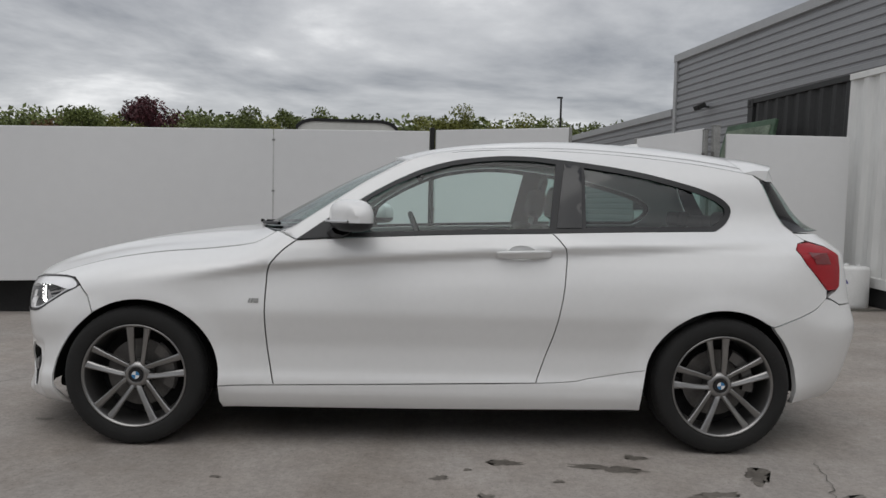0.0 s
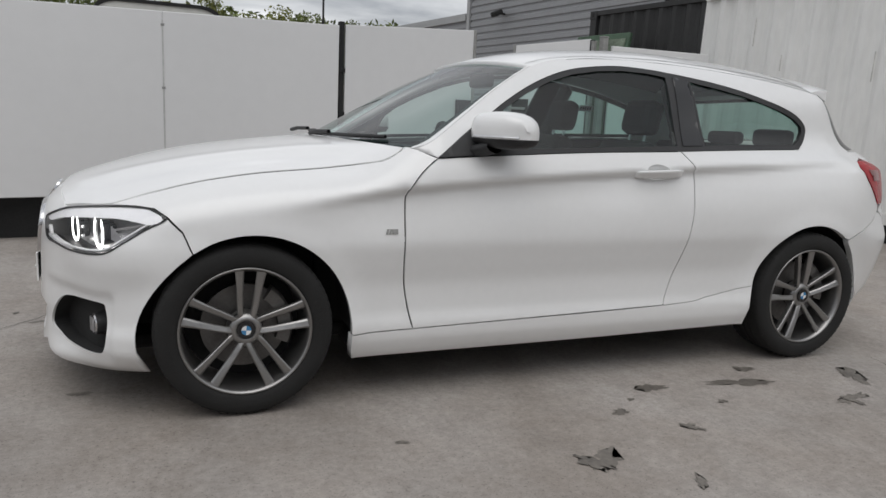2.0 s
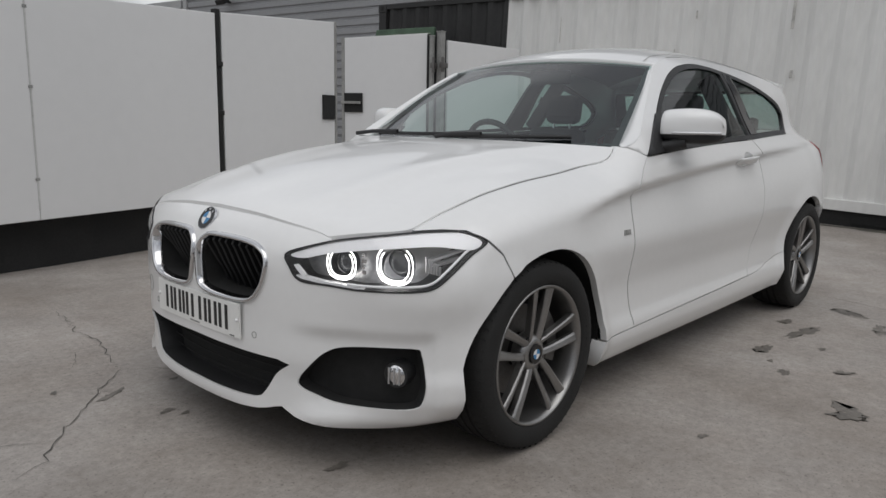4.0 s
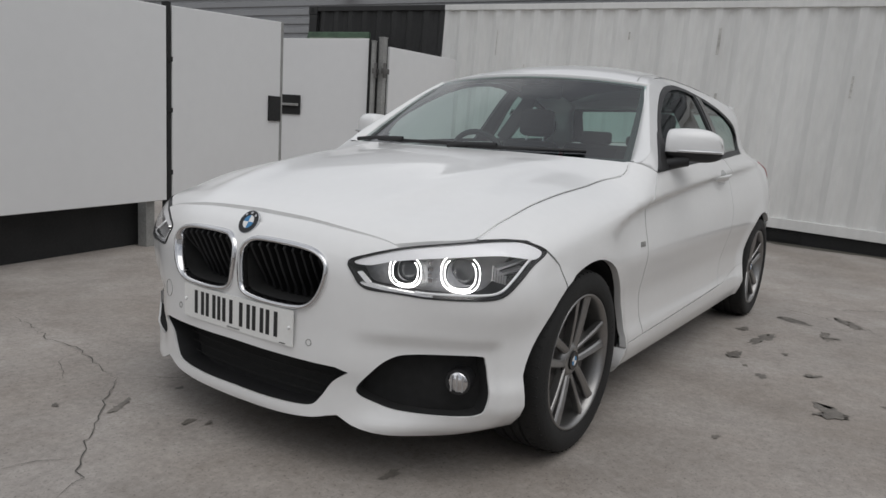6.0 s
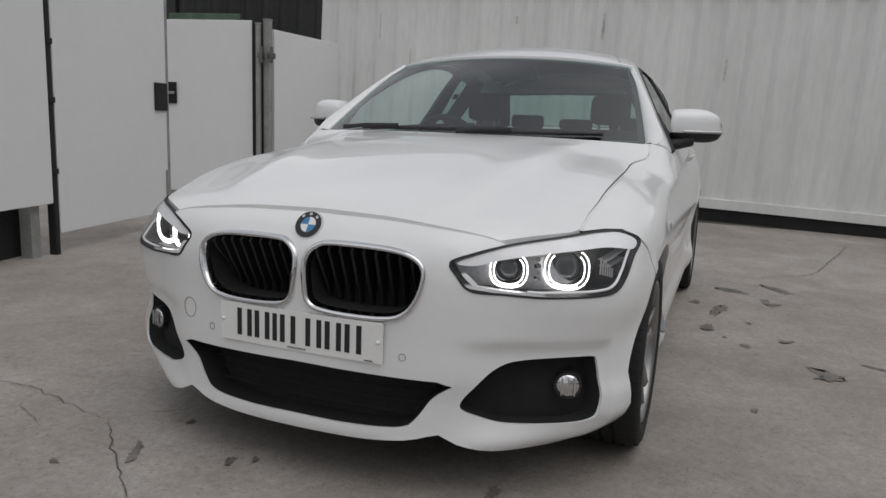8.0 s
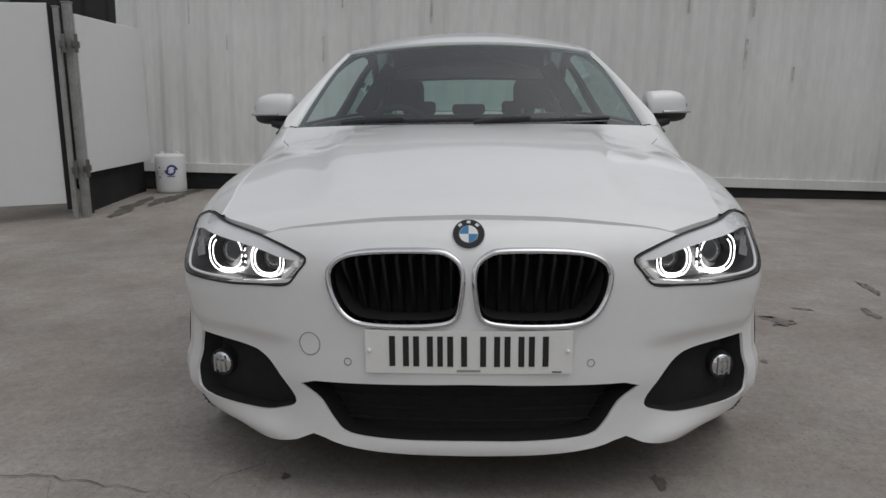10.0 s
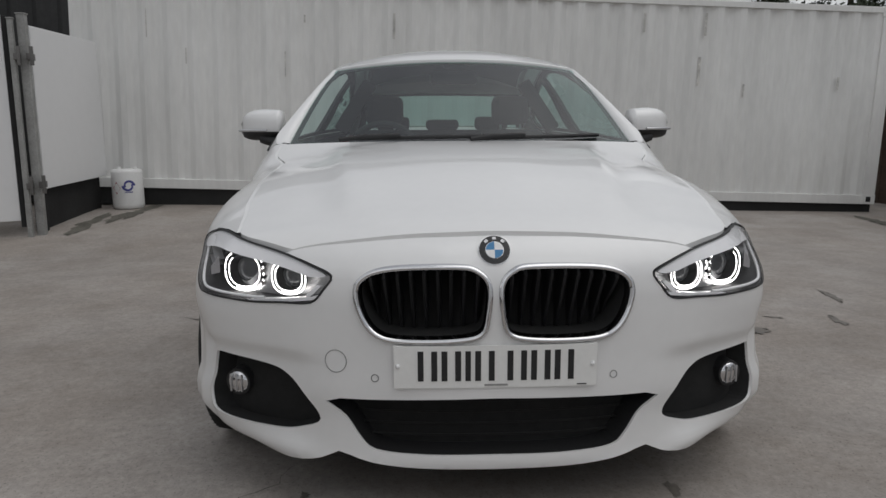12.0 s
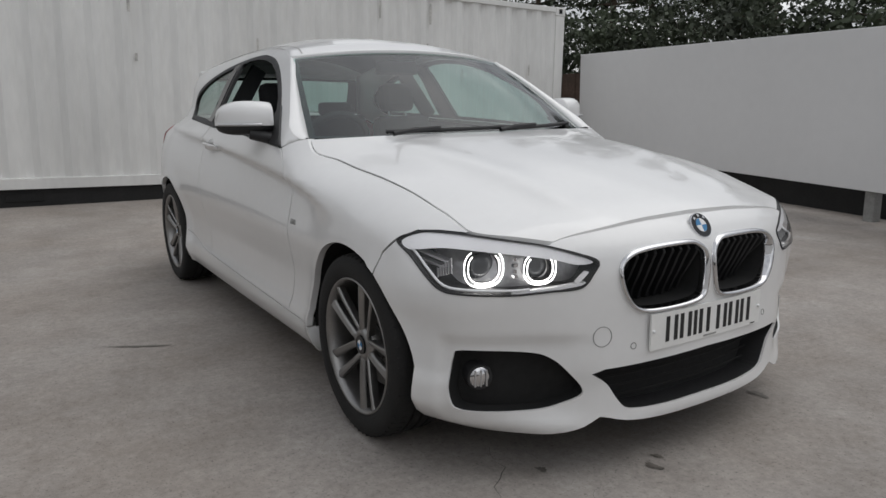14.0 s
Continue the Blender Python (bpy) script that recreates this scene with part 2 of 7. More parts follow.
def concrete():
    """Old yard concrete: brushed, stained in patches, with damp darker areas of their own shape."""
    m = bpy.data.materials.new("worn_yard_concrete")
    m.use_nodes = True
    t = m.node_tree
    b = t.nodes["Principled BSDF"]
    co = t.nodes.new("ShaderNodeTexCoord")

    def noise_of(scale, detail=6.0, rough=0.6, stretch=None):
        n = t.nodes.new("ShaderNodeTexNoise")
        n.inputs["Scale"].default_value, n.inputs["Detail"].default_value, n.inputs["Roughness"].default_value = scale, detail, rough
        if stretch:
            mp = t.nodes.new("ShaderNodeMapping")
            mp.inputs["Scale"].default_value = stretch
            t.links.new(co.outputs["Object"], mp.inputs[0])
            t.links.new(mp.outputs[0], n.inputs["Vector"])
        else:
            t.links.new(co.outputs["Object"], n.inputs["Vector"])
        return n.outputs["Fac"]

    def ramp_of(fac, lo, hi, a, c):
        r = t.nodes.new("ShaderNodeValToRGB")
        r.color_ramp.elements[0].position, r.color_ramp.elements[0].color = lo, (*a, 1)
        r.color_ramp.elements[1].position, r.color_ramp.elements[1].color = hi, (*c, 1)
        t.links.new(fac, r.inputs[0])
        return r.outputs[0]

    def mult(a, c, fac=1.0):
        n = t.nodes.new("ShaderNodeMix")
        n.data_type, n.blend_type = "RGBA", "MULTIPLY"
        n.inputs[0].default_value = fac
        t.links.new(a, n.inputs[6])
        t.links.new(c, n.inputs[7])
        return n.outputs[2]

    large = ramp_of(noise_of(0.55, 4), 0.35, 0.68, (0.270, 0.248, 0.229), (0.363, 0.339, 0.318))
    patch = ramp_of(noise_of(3.1, 9, 0.72), 0.3, 0.66, (0.83, 0.82, 0.81), (1.10, 1.10, 1.10))
    fine = ramp_of(noise_of(34, 9, 0.82), 0.28, 0.72, (0.70, 0.695, 0.69), (1.24, 1.24, 1.24))
    brush = ramp_of(noise_of(9, 4, 0.6, (5.0, 0.35, 1)), 0.35, 0.72, (0.97, 0.97, 0.97), (1.03, 1.03, 1.03))
    speck = ramp_of(noise_of(105, 3, 0.6), 0.28, 0.42, (0.55, 0.55, 0.55), (1.03, 1.03, 1.03))
    tea = ramp_of(noise_of(0.9, 7, 0.66), 0.38, 0.62, (0.87, 0.835, 0.80), (1.03, 1.03, 1.03))
    col = mult(mult(mult(mult(mult(large, patch), fine), brush), speck), tea)
    t.links.new(col, b.inputs["Base Color"])
    rr = t.nodes.new("ShaderNodeMapRange")
    rr.inputs[1].default_value, rr.inputs[2].default_value, rr.inputs[3].default_value, rr.inputs[4].default_value = 0.3, 0.7, 0.62, 0.88
    t.links.new(noise_of(1.4), rr.inputs[0])
    t.links.new(rr.outputs[0], b.inputs["Roughness"])
    bp = t.nodes.new("ShaderNodeBump")
    bp.inputs["Strength"].default_value, bp.inputs["Distance"].default_value = 0.35, 0.006
    t.links.new(noise_of(55, 6, 0.7), bp.inputs["Height"])
    t.links.new(bp.outputs[0], b.inputs["Normal"])
    return m


M_CONCRETE = concrete()
M_DAMP = material("damp_oily_stain", (0.140, 0.126, 0.110), 0.50, spots=(0.25, 9), grain=(0.2, 60))
M_CRACK = material("dirt_filled_crack", (0.085, 0.08, 0.072), 0.95, spots=(0.3, 9), grain=(0.3, 80))
M_MOSS = material("damp_mossy_dirt", (0.09, 0.085, 0.07), 0.8, spots=(0.35, 3), grain=(0.3, 40), bump=0.3)

M_GLOSSRED = material("deep_red_lens", (0.16, 0.006, 0.01), 0.1, spots=(0.05, 9), grain=(0.03, 60), coat=1.0)
M_LAMPBACK = material("grey_lamp_reflector", (0.42, 0.42, 0.425), 0.3, metal=0.6, spots=(0.2, 20), grain=(0.1, 90))
M_LAMPDARK = material("dark_lamp_bezel", (0.035, 0.035, 0.037), 0.3, metal=0.3, spots=(0.1, 20), grain=(0.05, 90))
M_PROJ = material("projector_glass", (0.06, 0.063, 0.067), 0.22, metal=0.2, spots=(0.1, 20), grain=(0.05, 90))
M_SLAT = material("black_grille_bar", (0.012, 0.012, 0.013), 0.55, spots=(0.1, 9), grain=(0.05, 90))
# ---------------------------------------------------------------- mesh tools
def part(name, bm, mat, parent=None, label="", smooth=False):
    """One mesh object out of a bmesh, under a thing or a part."""
    me = bpy.data.meshes.new(name)
    bm.to_mesh(me)
    bm.free()
    return finish(name, me, mat, parent, label, smooth)


def finish(name, me, mat, parent=None, label="", smooth=False):
    for m in (mat if isinstance(mat, (list, tuple)) else [mat]):
        me.materials.append(m)
    if smooth:
        me.polygons.foreach_set("use_smooth", [True] * len(me.polygons))
    ob = new(name, me)
    if parent is not None:
        ob.parent = parent
    if label:
        tagged(ob, label)
    return ob


def thing(name, m, label, category, group="", kind=""):
    ob = new(name)
    ob.empty_display_size = 0.2
    ob.matrix_world = m
    return tagged(ob, label, category, group, kind)


def box(bm, x0, x1, y0, y1, z0, z1, bevel=0.0):
    r = bmesh.ops.create_cube(bm, size=1.0)
    vs = r["verts"]
    for v in vs:
        v.co = Vector(((x0 + x1) / 2 + v.co.x * (x1 - x0), (y0 + y1) / 2 + v.co.y * (y1 - y0), (z0 + z1) / 2 + v.co.z * (z1 - z0)))
    if bevel:
        es = list({e for v in vs for e in v.link_edges})
        bmesh.ops.bevel(bm, geom=es, offset=bevel, segments=2, affect="EDGES", profile=0.5)


def one_box(name, dims, mat, parent=None, bevel=0.004, label=""):
    bm = bmesh.new()
    box(bm, *dims, bevel=bevel)
    return part(name, bm, mat, parent, label)


def grid_mesh(bm, fn, nu, nv):
    """A sheet of nu by nv cells, fn(u, v) with u and v from 0 to 1."""
    rows = [[bm.verts.new(fn(i / nu, j / nv)) for j in range(nv + 1)] for i in range(nu + 1)]
    for i in range(nu):
        for j in range(nv):
            bm.faces.new((rows[i][j], rows[i + 1][j], rows[i + 1][j + 1], rows[i][j + 1]))
    return rows


def smooth01(a, b, x):
    k = min(1.0, max(0.0, (x - a) / (b - a)))
    return k * k * (3 - 2 * k)


def ground_z(x, y):
    """The yard falls gently towards the car, lies level under it and rises at the foot of the container."""
    fall = -0.015 * max(-30.0, x + 1.345) if x < -1.345 else 0.0
    k = smooth01(1.9, 5.0, x) * (1 - smooth01(9, 14, x))
    far = -0.25 * smooth01(9, 14, x)
    return 0.02 + fall + k * (0.092 + 0.022 * max(-7.0, min(3.0, y))) + far

# ---------------------------------------------------------------- ground
def axis_steps(lo, hi, fine_lo, fine_hi, step):
    xs = list(np.arange(fine_lo, fine_hi + 1e-6, step))
    d, x = step, fine_hi
    while x < hi:
        d *= 1.5
        x = min(hi, x + d)
        xs.append(x)
    d, x = step, fine_lo
    while x > lo:
        d *= 1.5
        x = max(lo, x - d)
        xs.insert(0, x)
    return xs


def build_ground():
    xs = axis_steps(-700, 700, -8, 9, 0.2)
    ys = axis_steps(-700, 700, -8, 8, 0.2)
    verts = [(x, y, ground_z(x, y) + 0.004 * noise.noise(Vector((x * 0.7, y * 0.7, 0))) * smooth01(1.2, 3.0, abs(x) + abs(y) * 0.6)) for x in xs for y in ys]
    n = len(ys)
    faces = [(i * n + j, (i + 1) * n + j, (i + 1) * n + j + 1, i * n + j + 1) for i in range(len(xs) - 1) for j in range(n - 1)]
    me = bpy.data.meshes.new("ground")
    me.from_pydata(verts, [], faces)
    return tagged(finish("ground", me, M_CONCRETE, smooth=True), "worn pale concrete yard with cracks and damp stains", "ground", kind="structure")


ground = build_ground()


# ---------------------------------------------------------------- hoarding fences of white boards on posts
def line_pose(p0, p1, z0, z1=None):
    """A frame with x from p0 to p1, y to its left and z up."""
    d = Vector((p1[0] - p0[0], p1[1] - p0[1], 0))
    a = math.degrees(math.atan2(d.y, d.x))
    return pose(p0[0], p0[1], z0, 0, 0, a), d.length


def board(name, x0, x1, z0, z1, z2, z3, parent, y=0.0, th=0.03, mat=None):
    """A sheet with sloping top and bottom: z0, z1 its foot and z2, z3 its head at either end."""
    bm = bmesh.new()
    vs = [bm.verts.new(p) for p in ((x0, y, z0), (x1, y, z1), (x1, y, z3), (x0, y, z2), (x0, y + th, z0), (x1, y + th, z1), (x1, y + th, z3), (x0, y + th, z2))]
    for f in ((0, 1, 2, 3), (7, 6, 5, 4), (0, 4, 5, 1), (1, 5, 6, 2), (2, 6, 7, 3), (3, 7, 4, 0)):
        bm.faces.new([vs[i] for i in f])
    bmesh.ops.bevel(bm, geom=bm.edges[:], offset=0.004, segments=1, affect="EDGES")
    return part(name, bm, mat or M_BOARD, parent)


# long fence behind the car
m, run = line_pose((-12.0, 0.78), (-0.02, 3.365), 0.0)
fence = thing("hoarding_fence", m, "long fence of flat white painted boards above a dark gap", "fence")
seam = run - 1.57
edges = [0.0, run - 10.2, run - 7.2, run - 4.4, seam, run]
for a, c in zip(edges, edges[1:]):
    top = lambda s: 1.92 - 0.035 * (run - s)
    foot = lambda s: 0.395 - 0.006 * (run - s)
    board("panel", a + 0.002, c - 0.002, foot(a), foot(c), top(a), top(c), fence)
for s in (run - 9.8, run - 7.2, run - 4.4, run - 1.9, run - 0.12):
    one_box("post", (s - 0.045, s + 0.045, 0.06, 0.15, -0.05, 1.7), M_POST, fence)
# a recessed black board stands in for the shaded gap under the panels
board("dark_gap_board", 0.0, run - 0.02, 0.03, 0.0, 0.46, 0.46, fence, y=0.20, th=0.04, mat=M_BLACKGAP)
one_box("rail", (0.1, run - 0.05, 0.04, 0.075, 0.55, 0.63), M_BLACKGAP, fence)
# narrow steel joint cover at the seam
one_box("seam_strip", (seam - 0.006, seam + 0.006, -0.004, 0.0, 0.45, 1.80), M_SEAM, fence, bevel=0.001)
for z in (0.65, 1.25, 1.75):
    one_box("screw", (seam - 0.014, seam + 0.014, -0.007, -0.001, z, z + 0.02), M_POST, fence, bevel=0.002)

# first gate leaf
m, run_b = line_pose((0.045, 3.385), (1.49, 3.71), 0.0)
gate = thing("gate", m, "closed white board gate leaf with a black latch", "gate", "yard gates")
board("panel", 0.0, run_b, 0.17, 0.17, 1.935, 2.035, gate)
one_box("edge_frame", (run_b, run_b + 0.035, -0.005, 0.045, 0.12, 2.04), M_POST, gate)
one_box("edge_frame", (-0.055, -0.012, 0.0, 0.06, 0.02, 1.96), M_BLACKGAP, gate)
for z in (0.6, 1.1, 1.5):
    one_box("hinge", (-0.058, -0.002, -0.010, 0.0, z, z + 0.04), M_BLACKGAP, gate)
one_box("latch_plate", (run_b - 0.20, run_b - 0.01, -0.02, -0.002, 1.08, 1.32), M_BLACKGAP, gate, label="black painted latch plate")
one_box("drop_bolt", (run_b - 0.04, run_b - 0.02, -0.02, 0.0, 0.05, 0.55), M_POST, gate)

# second leaf, standing open to the yard behind
m, run_c = line_pose((2.56, 4.85), (3.03, 3.91), 0.0)
gate_open = thing("gate", m, "white board gate leaf standing ajar on a steel post", "gate", "yard gates")
board("panel", 0.0, run_c, 0.22, 0.22, 2.05, 2.09, gate_open)
one_box("edge_frame", (-0.04, 0.0, -0.005, 0.045, 0.16, 2.06), M_POST, gate_open)
one_box("edge_frame", (run_c, run_c + 0.04, -0.005, 0.045, 0.16, 2.08), M_BLACKGAP, gate_open)
one_box("latch_plate", (0.0, 0.24, -0.02, -0.002, 1.17, 1.40), M_BLACKGAP, gate_open, label="black painted latch plate")
one_box("bolt", (-0.03, 0.22, -0.05, -0.022, 1.27, 1.30), M_POST, gate_open)

posts = []
for i, (x, y, h, w) in enumerate(((3.12, 3.77, 2.10, 0.036), (3.03, 3.83, 2.05, 0.022))):
    gp = thing("gate_post", pose(x, y, ground_z(x, y), 0, 0, 6), "square galvanised steel gate post set in the concrete", "post", "gate posts")
    one_box("shaft", (-w, w, -w, w, -0.05, h - ground_z(x, y)), M_POST, gp)
    one_box("cap", (-w - 0.006, w + 0.006, -w - 0.006, w + 0.006, h - ground_z(x, y), h - ground_z(x, y) + 0.012), M_POST, gp)
    for z in (0.45, 1.62):
        one_box("hinge", (-w - 0.04, w + 0.02, -w - 0.03, -w, z, z + 0.06), M_STEEL, gp)
        one_box("hinge_pin", (-w - 0.045, -w - 0.02, -w - 0.06, -w - 0.03, z - 0.05, z + 0.12), M_STEEL, gp)

# short fixed panel between the post and the container
m, run_d = line_pose((3.24, 3.77), (4.60, 3.74), 0.0)
side_panel = thing("hoarding_fence", m, "fixed white board panel above a black base", "fence")
board("panel", 0.0, run_d, 0.50, 0.54, 2.02, 2.02, side_panel)
board("dark_gap_board", 0.0, run_d, 0.05, 0.05, 0.56, 0.60, side_panel, y=0.09, th=0.03, mat=M_BLACKGAP)
one_box("post", (0.02, 0.09, 0.035, 0.085, 0.0, 1.95), M_BLACKGAP, side_panel)

# fence on the other side of the yard
m, run_r = line_pose((4.90, -5.95), (-7.0, -3.42), 0.0)
right_fence = thing("hoarding_fence", m, "fence of smooth white boards standing on short posts", "fence")
cuts = [0.0, 5.6, 8.9, run_r]
for a, c in zip(cuts, cuts[1:]):
    board("panel", a + 0.002, c - 0.002, 0.36 - 0.012 * a, 0.36 - 0.012 * c, 1.80 - 0.011 * a, 1.80 - 0.011 * c, right_fence, y=-0.03)
for s in (0.7, 2.8, 5.05, 7.2, 9.4, 11.6):
    one_box("post", (s - 0.05, s + 0.05, 0.01, 0.11, -0.12, 1.5), M_POST, right_fence)
# another black board in place of the shade between the short posts
board("dark_gap_board", 0.0, run_r, -0.15, -0.1, 0.50, 0.36, right_fence, y=0.26, th=0.03, mat=M_BLACKGAP)


# ---------------------------------------------------------------- shipping container
def build_container():
    p0, p1 = Vector((4.90, -5.50, 0.09)), Vector((4.76, 4.06, 0.405))
    u = (p1 - p0).normalized()
    d = Vector((u.y, -u.x, 0)).normalized()
    w = d.cross(u).normalized()
    if w.z < 0:
        w = -w
    m = Matrix(((u.x, d.x, w.x, p0.x), (u.y, d.y, w.y, p0.y), (u.z, d.z, w.z, p0.z), (0, 0, 0, 1)))
    con = thing("shipping_container", m, "long corrugated steel container painted white with one black end", "container")
    length, high, deep = 12.19, 2.36, 2.44
    split = 9.66

    def ribs(a, c, name, mat, z0, z1, label=""):
        bm = bmesh.new()
        pitch, depth = 0.278, 0.036
        s, prof = a, []
        while s < c:
            for f, y in ((0.0, 0.0), (0.26, 0.0), (0.50, 1.0), (0.76, 1.0)):
                if s + f * pitch < c:
                    prof.append((s + f * pitch, 0.012 + y * depth))
            s += pitch
        prof.append((c, 0.012))
        rows = 8
        cols = [[bm.verts.new((x, y + 0.004 * noise.noise(Vector((x * 1.3, k * 0.6, 3))), z0 + (z1 - z0) * k / rows)) for k in range(rows + 1)] for x, y in prof]
        for p, q in zip(cols, cols[1:]):
            for k in range(rows):
                bm.faces.new((p[k], q[k], q[k + 1], p[k + 1]))
        return part(name, bm, mat, con, label)

    ribs(0.16, split, "side_sheet", M_CONTAINER, 0.10, high - 0.06)
    ribs(split, length - 0.16, "side_sheet", M_BLACKCON, 0.10, high - 0.06, "side sheet painted black")
    one_box("top_rail", (0.16, split, -0.005, 0.055, high - 0.07, high), M_CONTAINER, con)
    one_box("top_rail", (split, length - 0.16, -0.005, 0.055, high - 0.07, high), M_BLACKCON, con, label="black top rail with flaking edge")
    one_box("bottom_rail", (0.16, split, -0.005, 0.05, 0.0, 0.11), M_CONTAINER, con)
    one_box("bottom_rail", (split, length - 0.16, -0.005, 0.05, 0.0, 0.11), M_BLACKCON, con)
    for s, mt in ((0.0, M_CONTAINER), (length - 0.16, M_BLACKCON)):
        one_box("corner_post", (s, s + 0.16, -0.008, 0.16, 0.12, high - 0.12), mt, con)
        for z in (0.0, high - 0.118):
            one_box("corner_casting", (s - 0.006, s + 0.172, -0.014, 0.165, z, z + 0.122), mt, con, bevel=0.008)
            one_box("casting_hole", (s + 0.055, s + 0.115, -0.0165, -0.012, z + 0.03, z + 0.095), M_BLACKGAP, con, bevel=0.001)
    one_box("roof_sheet", (0.0, length, 0.03, deep, high - 0.04, high - 0.012), M_CONTAINER, con)
    one_box("end_wall", (0.01, 0.05, 0.05, deep, 0.02, high - 0.05), M_CONTAINER, con)
    one_box("end_wall", (length - 0.05, length - 0.01, 0.05, deep, 0.02, high - 0.05), M_BLACKCON, con)
    one_box("back_wall", (0.0, length, deep - 0.04, deep, 0.02, high - 0.05), M_CONTAINER, con)
    one_box("floor_frame", (0.0, length, 0.10, deep, -0.02, 0.06), M_BLACKGAP, con)
    one_box("base_beam", (0.02, length, 0.03, 0.20, -0.205, -0.004), M_BLACKGAP, con, label="black base beam with fork pockets")
    for s in (4.85, 6.9):
        one_box("fork_pocket", (s, s + 0.34, 0.020, 0.034, -0.125, -0.04), M_VOID, con, bevel=0.002)
    # rubbed patches and runs of rust
    rnd = random.Random(5)
    for k in range(12):
        s, z = rnd.uniform(0.5, 9.3), rnd.uniform(1.2, 2.0)
        hgt = rnd.uniform(0.08, 0.34)
        one_box("rust_run", (s, s + rnd.uniform(0.010, 0.030), 0.0075, 0.0110, z, z + hgt), M_RUNS, con, bevel=0.0)
    return con


M_RUNS = material("rust_and_dirt_run", (0.52, 0.51, 0.485), 0.8, spots=(0.25, 6), grain=(0.2, 40))
container = build_container()


# ---------------------------------------------------------------- clad building behind
def build_shed(name, m, length, high, pitch, label, flash=True):
    shed = thing(name, m, label, "building")
    bm = bmesh.new()
    n = int(high / pitch)
    prof = []
    for k in range(n):
        z = k * pitch
        prof += [(0.0, z), (0.0, z + 0.55 * pitch), (0.035, z + 0.68 * pitch), (0.035, z + 0.88 * pitch)]
    prof.append((0.0, n * pitch))
    rows = [[bm.verts.new((x, y, z)) for x in (0.0, length)] for y, z in prof]
    for p, q in zip(rows, rows[1:]):
        bm.faces.new((p[0], p[1], q[1], q[0]))
    part("cladding", bm, M_CLAD, shed)
    if flash:
        one_box("parapet", (-0.12, length, -0.06, 0.16, n * pitch, n * pitch + 0.22), M_CLADTRIM, shed, bevel=0.01)
    one_box("corner_trim", (-0.10, 0.05, -0.05, 0.1, 0.0, n * pitch), M_CLADTRIM, shed)
    one_box("end_wall", (-0.02, 0.1, 0.1, 14.0, 0.0, n * pitch), M_CLAD, shed)
    one_box("roof", (0.0, length, 0.12, 14.0, n * pitch - 0.15, n * pitch - 0.02), M_CLADTRIM, shed)
    return shed


m, run_s = line_pose((7.44, 17.74), (12.2, -11.9), -0.3)
shed = build_shed("clad_building", m, 22.5, 6.0, 0.20, "grey warehouse with horizontal profiled metal cladding and pale parapet")
m2, _ = line_pose((6.0, 27.0), (7.42, 17.9), -0.3)
low_shed = build_shed("clad_building", m2, 9.2, 4.5, 0.20, "lower grey metal-clad warehouse wing with flat roof", flash=True)


def floodlight(x, y, z):
    f = thing("floodlight", pose(x, y, z, 0, 0, -86), "small dark floodlight on a bracket on the wall", "light", "wall floodlights")
    one_box("bracket", (-0.02, 0.02, -0.22, 0.02, -0.03, 0.02), M_BLACKGAP, f)
    bm = bmesh.new()
    box(bm, -0.16, 0.16, -0.14, 0.10, -0.06, 0.07, bevel=0.02)
    bmesh.ops.rotate(bm, verts=bm.verts, cent=(0, 0, 0), matrix=Matrix.Rotation(radians(28), 3, "X"))
    bmesh.ops.translate(bm, verts=bm.verts, vec=(0, -0.24, 0.0))
    part("lamp_housing", bm, M_BLACKGAP, f)
    return f


floodlight(7.73, 15.9, 4.12)
floodlight(8.76, 9.5, 3.85)


